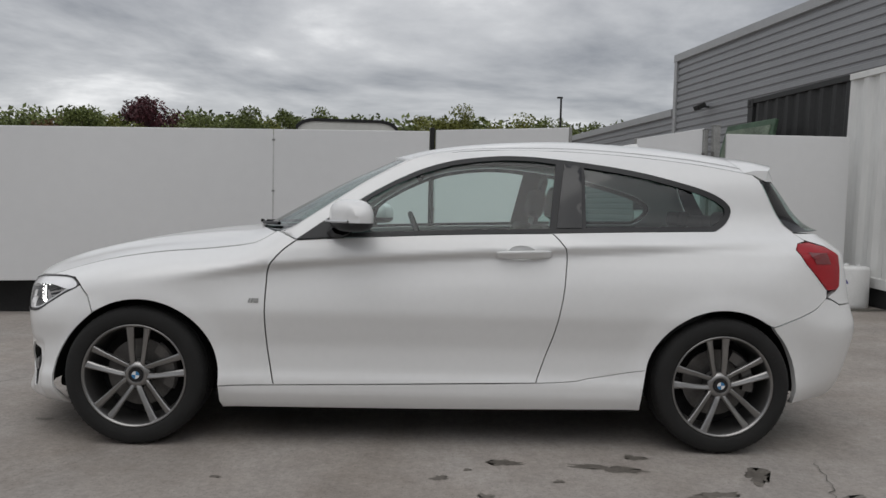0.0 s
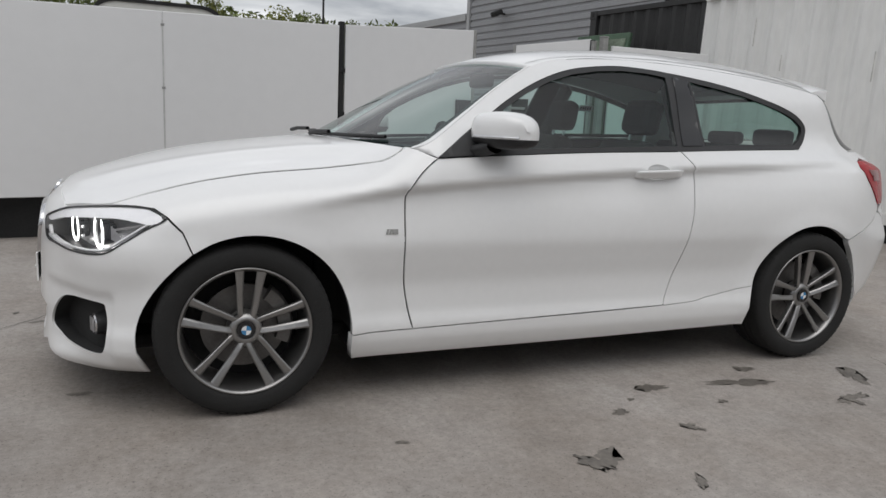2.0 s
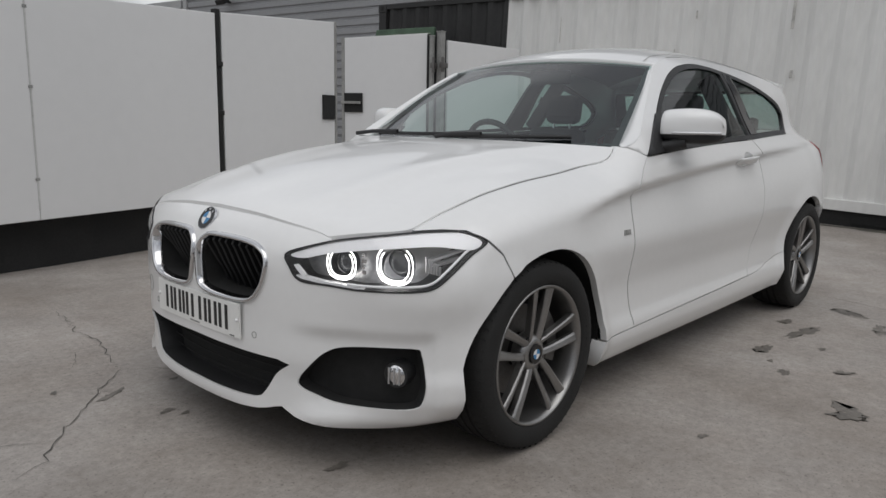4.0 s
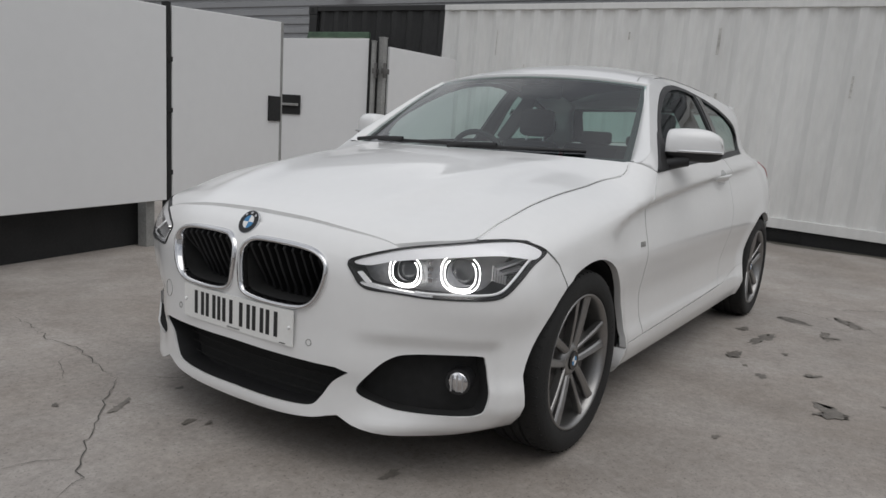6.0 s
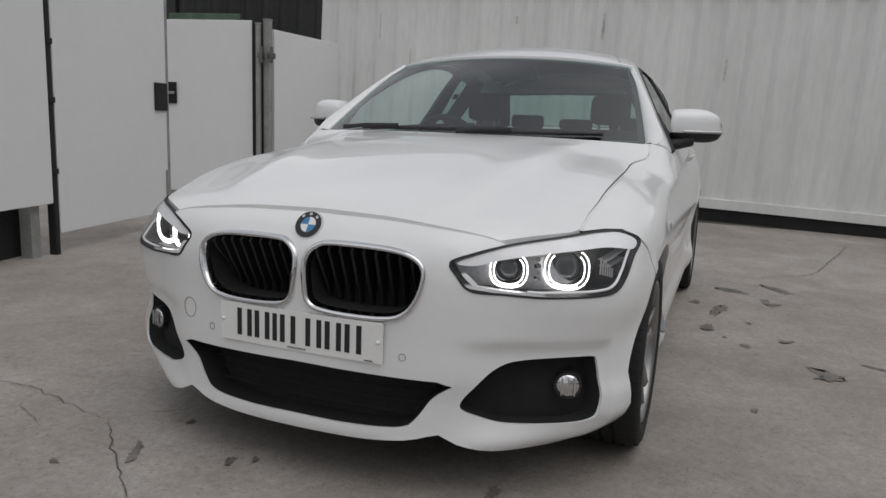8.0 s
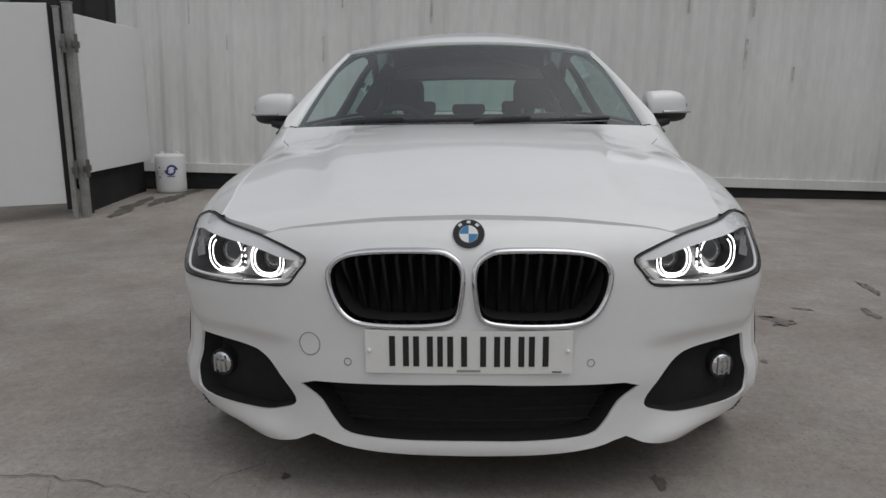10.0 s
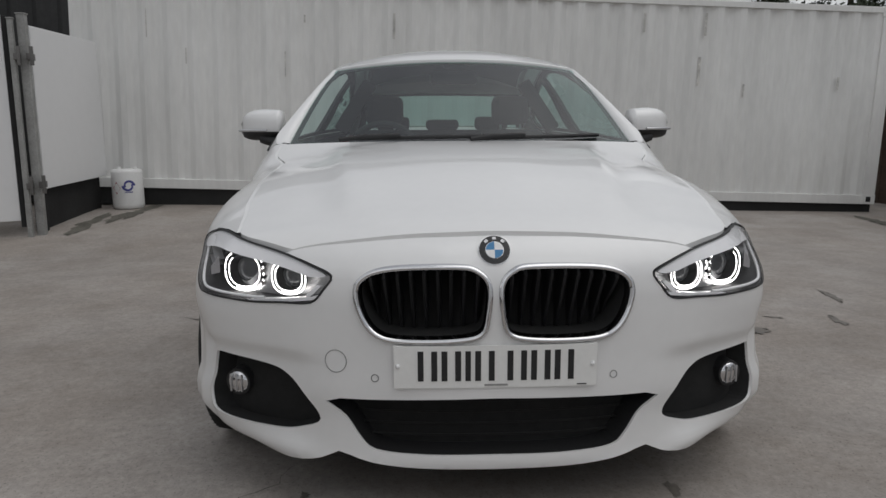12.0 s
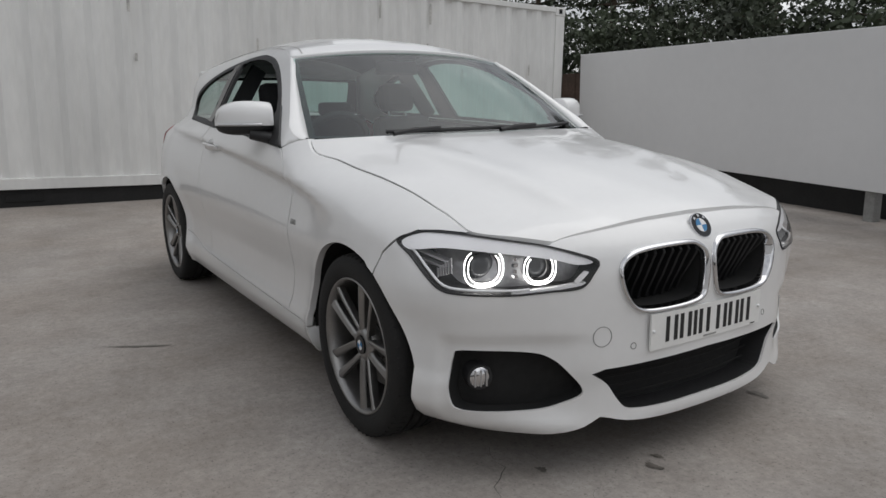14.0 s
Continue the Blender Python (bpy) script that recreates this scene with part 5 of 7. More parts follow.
gate_line = lay([(4.542, 1.028), (S_END - 0.003, 1.028)], 0.06, False) + lay([(S_END - 0.003, 0.70), (4.70, 0.70), (4.622, 0.736), (4.685, 0.764), (4.714, 0.784), (4.755, 0.931), (4.675, 0.971), (4.582, 0.994), (4.562, 1.000)], 0.05, False)
both("tailgate", sheet(gate_line, gap=0.0015, step=0.05), M_PAINT, car)
rear_line = lay([(s_at(x=1.570, z=0.60), 0.596), (4.400, 0.625), (4.490, 0.657), (4.550, 0.684), (4.612, 0.727), (4.70, 0.695)], 0.03) + lay([(4.76, 0.695), (S_END - 0.002, 0.695), (S_END - 0.002, 0.24), (4.95, 0.232), (s_at(x=1.90, z=0.23), 0.232), (s_at(x=1.69, z=0.23), 0.236)], 0.05, False)
rear_line += side_pts([q for q in archr if q[0] > 1.574 and 0.245 < q[1] < 0.588])
both("rear_bumper", sheet(rear_line, gap=0.0015, step=0.04, thick=0.03), M_PAINT, car)
lamps = both("tail_lamp", sheet(rounded(TAIL, 0.02, False), out=0.005, thick=0.05, step=0.02, gap=0.001), M_RED, car, "red tail lamp with darker band")
for lamp, sg in zip(lamps, (1, -1)):
    b = sheet([(sg * s, z) for s, z in rounded([(4.520, 0.945), (4.640, 0.940), (4.655, 0.890), (4.555, 0.890)], 0.02, False)], out=0.008, thick=0.0, step=0.02)
    part("lens_band", b, M_GLOSSRED, lamp, smooth=True)

# ---------------------------------------------------------------- side windows
dlo = side_pts(lay(DLO_TOP, 0.02)) + side_pts(lay([(1.345, 1.030), (0.9, 1.018), (0.548, 1.006)], 0.03))[1:] + side_pts(lay(BELT, 0.03))[1:-1]
g_door = [(-0.405, 0.985), (-0.36, 1.100), (-0.30, 1.152), (-0.18, 1.220), (-0.05, 1.279), (0.08, 1.319), (0.215, 1.342), (0.352, 1.353), (0.49, 1.350), (0.590, 1.338), (0.537, 1.028), (0.09, 1.010), (-0.30, 0.992)]
g_rear = [(0.728, 1.325), (0.90, 1.300), (1.04, 1.274), (1.18, 1.239), (1.29, 1.207), (1.362, 1.176), (1.407, 1.143), (1.408, 1.114), (1.380, 1.080), (1.335, 1.052), (0.9, 1.041), (0.712, 1.034)]
gd = rounded(side_pts(g_door), 0.025, False)
gr = rounded(side_pts(g_rear), 0.025, False)
trims = both("window_surround", sheet(dlo, (gd, gr), out=0.0035, thick=0.02, step=0.02, gap=0.001), M_BLACK, car, "satin black window surround")
for sg, tr in ((1, trims[0]), (-1, trims[1])):
    sgn = lambda lp: [(sg * s, z) for s, z in lp]
    if sg == 1:
        a = part("door_glass", sheet(sgn(gd), out=-0.006, thick=0.0, step=0.022), M_GLASS_DOOR, car, smooth=True)
        a.visible_shadow = False
    b = part("quarter_glass", sheet(sgn(gr), out=-0.006, thick=0.0, step=0.022), M_GLASS_REAR, car, "dark tinted quarter glass", smooth=True)
    b.visible_shadow = False
    # shiny strip at the centre pillar and thin dark joint
    pill = side_pts([(0.630, 1.342), (0.569, 1.031), (0.690, 1.034), (0.714, 1.333)])
    part("pillar_cover", sheet(sgn(rounded(pill, 0.03, False)), out=0.008, thick=0.006, step=0.02), M_GLOSSBLACK, tr, "gloss black centre pillar cover", smooth=True)

# ---------------------------------------------------------------- lamps at the nose
def tube(bm, pts, r, closed=False, n=8, flat=1.0, up=Vector((0, 0, 1))):
    pts = [Vector(p) for p in pts]
    k = len(pts)
    rings = []
    for i, p in enumerate(pts):
        a = pts[i - 1] if (i or closed) else p
        b = pts[(i + 1) % k] if (i < k - 1 or closed) else p
        t = (b - a).normalized()
        q = t.cross(up)
        if q.length < 1e-4:
            q = t.cross(Vector((1, 0, 0)))
        q.normalize()
        w = q.cross(t)
        rings.append([bm.verts.new(p + (q * math.cos(2 * math.pi * j / n) * flat + w * math.sin(2 * math.pi * j / n)) * r) for j in range(n)])
    for i in range(k if closed else k - 1):
        for j in range(n):
            bm.faces.new((rings[i][j], rings[i][(j + 1) % n], rings[(i + 1) % k][(j + 1) % n], rings[(i + 1) % k][j]))
    return bm


def headlamp(sg):
    sgn = lambda lp: [(sg * s, z) for s, z in lp]
    hl = part("headlamp", sheet(sgn(shrink(head, 0.003)), out=-0.105, thick=0.0, step=0.02), M_LAMPBACK, car, "clear headlamp with two lit white rings", smooth=True)
    lens = part("lens", sheet(sgn(shrink(head, 0.002)), out=0.002, thick=0.0, step=0.02), M_LENS, hl, smooth=True)
    lens.visible_shadow = False
    # dark rim and side walls
    rim = rounded(HEAD, 0.012)
    b = bmesh.new()
    outer, inner = sgn(rim), sgn(shrink(rim, 0.004))
    va = [b.verts.new(skin(s, z, 0.003)) for s, z in outer]
    vb = [b.verts.new(skin(s, z, 0.003)) for s, z in inner]
    vc = [b.verts.new(skin(s, z, -0.105)) for s, z in inner]
    for i in range(len(va)):
        j = (i + 1) % len(va)
        b.faces.new((va[i], va[j], vb[j], vb[i]))
        b.faces.new((vb[i], vb[j], vc[j], vc[i]))
    bmesh.ops.recalc_face_normals(b, faces=b.faces)
    part("rim", b, M_BLACK, hl, "thin black rim")
    # bright brow along the top, bright foot below
    brow = [(0.450, 0.675), (0.503, 0.696), (0.602, 0.7215), (0.724, 0.7375), (0.849, 0.747), (0.985, 0.750), (1.052, 0.745), (1.100, 0.722), (1.062, 0.702), (1.0, 0.708), (0.94, 0.714), (0.846, 0.713), (0.70, 0.703), (0.58, 0.688), (0.50, 0.670)]
    part("brow", sheet(sgn(rounded(brow, 0.015)), out=-0.004, thick=0.02, step=0.015), M_BROW, hl, "bright white upper trim", smooth=True)
    foot = [(0.47, 0.618), (0.50, 0.618), (0.585, 0.607), (0.648, 0.602), (0.70, 0.595), (0.70, 0.587), (0.645, 0.594), (0.582, 0.599), (0.49, 0.610)]
    part("foot_trim", sheet(sgn(rounded(foot, 0.015)), out=-0.006, thick=0.02, step=0.012), M_BROW, hl, "bright lower trim", smooth=True)
    low = sorted(p for p in shrink(head, 0.013) if 0.64 < p[0] < 1.075 and p[1] < 0.665 + (p[0] - 0.62) * 0.1)
    part("lower_trim", tube(bmesh.new(), [skin(sg * s, z, -0.010) for s, z in low], 0.0042), M_BROW, hl, "bright lower trim", smooth=True)
    part("light_strip", sheet(sgn(rounded([(0.464, 0.648), (0.476, 0.650), (0.510, 0.620), (0.498, 0.617)], 0.012)), out=-0.006, thick=0.01, step=0.012), M_BROW, hl, smooth=True)
    for cs, cz, r in (((-1.822, -0.688), 0.655, 0.060), ((-1.907, -0.549), 0.652, 0.050)):
        c = Vector((cs[0], cs[1] * sg, cz))
        axis = Vector((-1.0, -0.30 * sg, 0.0)).normalized()
        right = axis.cross(Vector((0, 0, 1))).normalized()
        up = Vector((0, 0, 1))

        def at(a, rr, push=0.0):
            # slightly squared ring, open at its top
            ca, sa = math.cos(a), math.sin(a)
            k = 1.0 / (abs(ca) ** 2.5 + abs(sa) ** 2.5) ** (1 / 2.5)
            return c + right * ca * rr * k + up * sa * rr * k * 0.94 + axis * push

        for rr, tr, gap in ((1.0, 0.0019, 36), (0.80, 0.0016, 42)):
            pts = [at(radians(90 + gap + k * (360 - 2 * gap) / 36), r * rr, 0.004) for k in range(37)]
            part("light_ring", tube(bmesh.new(), pts, tr, flat=0.8), M_DRL, hl, "lit white light ring", smooth=True)
        pts = [at(radians(a), r * 0.92, 0.003) for a in range(238, 304, 6)]
        part("light_base", tube(bmesh.new(), pts, 0.0046, flat=0.8), M_DRL, hl, "bright foot of the light ring", smooth=True)
        b = bmesh.new()
        bmesh.ops.create_uvsphere(b, u_segments=24, v_segments=12, radius=r * 0.72)
        for v in b.verts:
            d = v.co.copy()
            v.co = c - axis * 0.034 + right * d.x + up * d.y + axis * d.z * 0.50
        part("projector", b, M_PROJ, hl, "dark glass projector", smooth=True)
        b = bmesh.new()
        lo = [b.verts.new(at(radians(a), r * 0.80, -0.004)) for a in range(0, 360, 10)]
        hi = [b.verts.new(at(radians(a), r * 0.74, -0.040)) for a in range(0, 360, 10)]
        for i in range(36):
            b.faces.new((lo[i], lo[(i + 1) % 36], hi[(i + 1) % 36], hi[i]))
        part("bezel", b, M_LAMPDARK, hl, "dark bezel round the projector", smooth=True)
    # small chrome steps between the rings, blades at the outer end
    b = bmesh.new()
    for k, (dz, w) in enumerate(((0.030, 0.010), (0.012, 0.014), (-0.006, 0.010), (-0.022, 0.012))):
        q = Vector((-1.884, -0.622 * sg, 0.655 + dz))
        bmesh.ops.create_cube(b, size=1.0, matrix=Matrix.Translation(q) @ Matrix.Rotation(radians(25 * sg + 20 * (k % 2)), 4, "Z") @ Matrix.Diagonal((0.014, w, 0.010, 1)))
    part("chrome_step", b, M_CHROME, hl)
    for z0, z1, dp in ((0.676, 0.700, -0.022), (0.660, 0.678, -0.026)):
        b = bmesh.new()
        rows = []
        for k in range(9):
            f = k / 8
            q = sg * (0.915 + 0.125 * f)
            z = z0 + (z1 - z0) * f
            rows.append([b.verts.new(skin(q, z + h, dp + o)) for h, o in ((-0.0035, 0.0), (0.0035, 0.006), (0.0035, -0.02))])
        for p, q in zip(rows, rows[1:]):
            for j in range(2):
                b.faces.new((p[j], q[j], q[j + 1], p[j + 1]))
        part("side_blade", b, M_SATIN, hl, "bright side marker blade", smooth=False)
    b = bmesh.new()
    for k in range(6):
        q = Vector(skin(sg * (0.905 + 0.008 * k), 0.665 - 0.004 * k, -0.03))
        bmesh.ops.create_cube(b, size=1.0, matrix=Matrix.Translation(q) @ Matrix.Diagonal((0.006, 0.004, 0.046 - 0.004 * k, 1)))
    part("reflector", b, M_SATIN, hl)
    return hl



headlamp(1)
headlamp(-1)

# fog lamps in black recesses
for sg in (1, -1):
    sgn = lambda lp: [(sg * s, z) for s, z in lp]
    rec = part("fog_recess", sheet(sgn(shrink(fog, -0.001)), out=-0.062, thick=0.0, step=0.03), M_VOID, car, "black plastic fog lamp recess", smooth=True)
    b = bmesh.new()
    va = [b.verts.new(skin(s, z, -0.007)) for s, z in sgn(fog)]
    vb = [b.verts.new(skin(s, z, -0.063)) for s, z in sgn(fog)]
    for i in range(len(va)):
        j = (i + 1) % len(va)
        b.faces.new((va[i], va[j], vb[j], vb[i]))
    bmesh.ops.recalc_face_normals(b, faces=b.faces)
    part("wall", b, M_VOID, rec)
    axis = Vector((-0.93, -0.30 * sg, 0.0)).normalized()
    c = Vector((-1.860, -0.722 * sg, 0.334)) - axis * 0.010
    rot = axis.to_track_quat("Z", "Y").to_matrix().to_4x4()
    lampb = bmesh.new()
    bmesh.ops.create_cone(lampb, cap_ends=True, segments=32, radius1=0.042, radius2=0.038, depth=0.05, matrix=Matrix.Translation(c - axis * 0.028) @ rot)
    lamp = part("fog_lamp", lampb, M_BLACK, rec, "round fog lamp with chrome reflector", smooth=False)
    b = bmesh.new()
    bmesh.ops.create_uvsphere(b, u_segments=24, v_segments=12, radius=0.036, matrix=Matrix.Translation(c - axis * 0.012) @ rot @ Matrix.Diagonal((1, 1, 0.5, 1)))
    part("reflector", b, M_CHROME, lamp, smooth=True)
    b = bmesh.new()
    for k in (-0.5, 0.0, 0.5):
        bmesh.ops.create_cube(b, size=1.0, matrix=Matrix.Translation(c + axis * 0.006) @ rot @ Matrix.Translation((k * 0.035, 0, 0)) @ Matrix.Diagonal((0.004, 0.05, 0.004, 1)))
    part("lens_rib", b, M_SATIN, lamp)

# kidney grilles
for sg in (1, -1):
    sgn = lambda lp: [(sg * s, z) for s, z in lp]
    gr_ob = part("grille", sheet(sgn(shrink(kid, -0.004)), out=-0.115, thick=0.0, step=0.03), M_VOID, car, "chrome-ringed black kidney grille", smooth=True)
    b = bmesh.new()
    prof = [(-0.003, -0.006), (-0.002, 0.009), (0.003, 0.013), (0.008, 0.011), (0.0125, 0.004), (0.0140, -0.022)]
    loops = [[b.verts.new(skin(s, z, o)) for s, z in sgn(shrink(kid, d))] for d, o in prof]
    n = len(kid)
    for p, q in zip(loops, loops[1:]):
        for i in range(n):
            b.faces.new((p[i], p[(i + 1) % n], q[(i + 1) % n], q[i]))
    bmesh.ops.recalc_face_normals(b, faces=b.faces)
    part("chrome_ring", b, M_CHROME, gr_ob, "chrome surround", smooth=True)
    inner = shrink(kid, 0.019)
    b = bmesh.new()
    loops = [[b.verts.new(skin(s, z, o)) for s, z in sgn(shrink(kid, d))] for d, o in ((0.0138, -0.018), (0.012, -0.116))]
    for i in range(n):
        b.faces.new((loops[0][i], loops[0][(i + 1) % n], loops[1][(i + 1) % n], loops[1][i]))
    part("wall", b, M_VOID, gr_ob)
    for k in range(9):
        sx = 0.044 + k * 0.0355
        zs = [z for s, z in inner if abs(s - sx) < 0.013]
        if len(zs) < 2:
            continue
        z0, z1 = min(zs), max(zs)
        b = bmesh.new()
        pr = [(-0.006, -0.055), (-0.0045, 0.0), (0.0, 0.005), (0.0045, 0.0), (0.006, -0.055)]
        m_z = [z0 - 0.004, z0 + 0.03, (z0 + z1) / 2, z1 - 0.03, z1 - 0.008, z1 + 0.004]
        tilt = [-0.100, -0.085, -0.056, -0.026, -0.008, -0.012]
        rws = [[b.verts.new(skin(sg * (sx + ds), z, o + tl_)) for ds, o in pr] for z, tl_ in zip(m_z, tilt)]
        for p, q in zip(rws, rws[1:]):
            for i in range(4):
                b.faces.new((p[i], p[i + 1], q[i + 1], q[i]))
        bmesh.ops.recalc_face_normals(b, faces=b.faces)
        part("slat", b, M_SLAT, gr_ob)


# lower intake with its mesh
tk = part("lower_intake", sheet(shrink(intake, -0.004), out=-0.09, thick=0.0, step=0.04), M_VOID, car, "black lower air intake", smooth=True)
b = bmesh.new()
va = [b.verts.new(skin(s, z, -0.007)) for s, z in intake]
vb = [b.verts.new(skin(s, z, -0.092)) for s, z in intake]
for i in range(len(va)):
    j = (i + 1) % len(va)
    b.faces.new((va[i], va[j], vb[j], vb[i]))
bmesh.ops.recalc_face_normals(b, faces=b.faces)
part("wall", b, M_BLACK, tk)
for z in (0.232, 0.264, 0.296, 0.328):
    b = bmesh.new()
    lim = max(s for s, zz in intake if abs(zz - z) < 0.02) - 0.012
    tube(b, [skin(s, z, -0.072) for s in np.linspace(-lim, lim, 30)], 0.003, n=5)
    part("bar", b, M_VOID, tk, smooth=True)


# badge, plate, sensors, towing cap
def disc(bm, centre, axis, r0, r1, a0=0.0, a1=360.0, n=32, lift=0.0):
    rot = Vector(axis).normalized().to_track_quat("Z", "Y").to_matrix()
    c = Vector(centre) + Vector(axis).normalized() * lift
    ang = [radians(a0 + (a1 - a0) * k / n) for k in range(n + 1)]
    outer = [bm.verts.new(c + rot @ Vector((r1 * math.cos(a), r1 * math.sin(a), 0))) for a in ang]
    inner = [bm.verts.new(c + rot @ Vector((r0 * math.cos(a), r0 * math.sin(a), 0))) for a in ang] if r0 else [bm.verts.new(c)] * 0
    cen = None if r0 else bm.verts.new(c)
    for k in range(n):
        if r0:
            bm.faces.new((inner[k], outer[k], outer[k + 1], inner[k + 1]))
        else:
            bm.faces.new((cen, outer[k], outer[k + 1]))
    return bm


def emblem(parent, centre, axis, r, name="badge"):
    b = bmesh.new()
    rot = Vector(axis).normalized().to_track_quat("Z", "Y").to_matrix().to_4x4()
    bmesh.ops.create_cone(b, cap_ends=True, segments=36, radius1=r, radius2=r * 0.96, depth=0.008, matrix=Matrix.Translation(Vector(centre)) @ rot)
    e = part(name, b, M_CHROME, parent, "round badge of blue and white quarters")
    part("ring", disc(bmesh.new(), centre, axis, r * 0.56, r * 0.93, lift=0.0045), M_GLOSSBLACK, e)
    for k in range(4):
        part("quarter", disc(bmesh.new(), centre, axis, 0.0, r * 0.53, 90 * k, 90 * k + 90, 8, lift=0.005), M_BLUE if k % 2 else M_WHITE, e)
    b = bmesh.new()
    for a in (-42, 0, 42):
        q = rot.to_3x3() @ Vector((r * 0.745 * math.cos(radians(90 + a)), r * 0.745 * math.sin(radians(90 + a)), 0.006))
        bmesh.ops.create_cube(b, size=r * 0.22, matrix=Matrix.Translation(Vector(centre) + q) @ rot @ Matrix.Rotation(radians(a), 4, "Z") @ Matrix.Diagonal((1, 0.8, 0.05, 1)))
    part("mark", b, M_SATIN, e)
    return e


emblem(car, Vector(skin(0, 0.7405, 0.004)), Vector((-0.84, 0, 0.54)), 0.0430)

plate_x = skin(0.0, 0.44)[0] - 0.007
bm = bmesh.new()
n = 16
rws = []
for k in range(n + 1):
    y = -0.262 + 0.524 * k / n
    px = skin(s_at(y=-abs(y), z=0.449), 0.449, 0.010)[0]
    px = plate_x + 0.45 * (px - skin(0, 0.449, 0.010)[0])
    rws.append([bm.verts.new((px, y, 0.393)), bm.verts.new((px, y, 0.505)), bm.verts.new((px + 0.006, y, 0.505)), bm.verts.new((px + 0.006, y, 0.393))])
for p, q in zip(rws, rws[1:]):
    for k in range(4):
        bm.faces.new((p[k], p[(k + 1) % 4], q[(k + 1) % 4], q[k]))
bm.faces.new(rws[0])
bm.faces.new(rws[-1])
bmesh.ops.recalc_face_normals(bm, faces=bm.faces)
plate = part("number_plate", bm, M_PLATE, car, "white number plate with black bars")


def on_plate(y0, y1, z0, z1, name="bar", mat=None):
    b = bmesh.new()
    ym = (y0 + y1) / 2
    px = plate_x + 0.45 * (skin(s_at(y=-abs(ym), z=0.449), 0.449, 0.010)[0] - skin(0, 0.449, 0.010)[0])
    box(b, px - 0.0015, px + 0.002, min(y0, y1), max(y0, y1), z0, z1)
    return part(name, b, mat or M_INK, plate)


y = 0.201
for wide in (0.05, 0.05, 0.014, 0.05, None, 0.05, 0.05, 0.05):
    if wide is None:
        y -= 0.022
        continue
    if wide < 0.02:
        on_plate(y, y - 0.014, 0.412, 0.491)
    else:
        on_plate(y, y - 0.015, 0.412, 0.491)
        on_plate(y - wide + 0.015, y - wide, 0.412, 0.491)
    y -= wide + 0.011
on_plate(0.03, -0.03, 0.3985, 0.403, "small_print", M_POST)
on_plate(-0.21, -0.235, 0.3965, 0.399, "small_print", M_INK)
for yy in (0.252, -0.250):
    b = bmesh.new()
    px = plate_x + 0.45 * (skin(s_at(y=-abs(yy), z=0.449), 0.449, 0.010)[0] - skin(0, 0.449, 0.010)[0])
    bmesh.ops.create_uvsphere(b, u_segments=12, v_segments=8, radius=0.006, matrix=Matrix.Translation((px - 0.001, yy, 0.452)))
    part("screw_cap", b, M_WHITE, plate, smooth=True)


def skin_ring(s, z, r, wide, name, mat, label=""):
    pts = [skin(s + r * math.cos(a), z + r * math.sin(a), 0.0006) for a in np.linspace(0, 2 * math.pi, 28, endpoint=False)]
    b = bmesh.new()
    tube(b, pts, wide, closed=True, n=6)
    return part(name, b, mat, bumper, label, smooth=True)


skin_ring(0.314, 0.414, 0.0095, 0.0012, "parking_sensor", M_POST, "round painted parking sensor")
skin_ring(-0.314, 0.414, 0.0095, 0.0012, "parking_sensor", M_POST, "round painted parking sensor")
skin_ring(-0.421, 0.454, 0.030, 0.0012, "towing_cap", M_POST, "round painted towing eye cap")

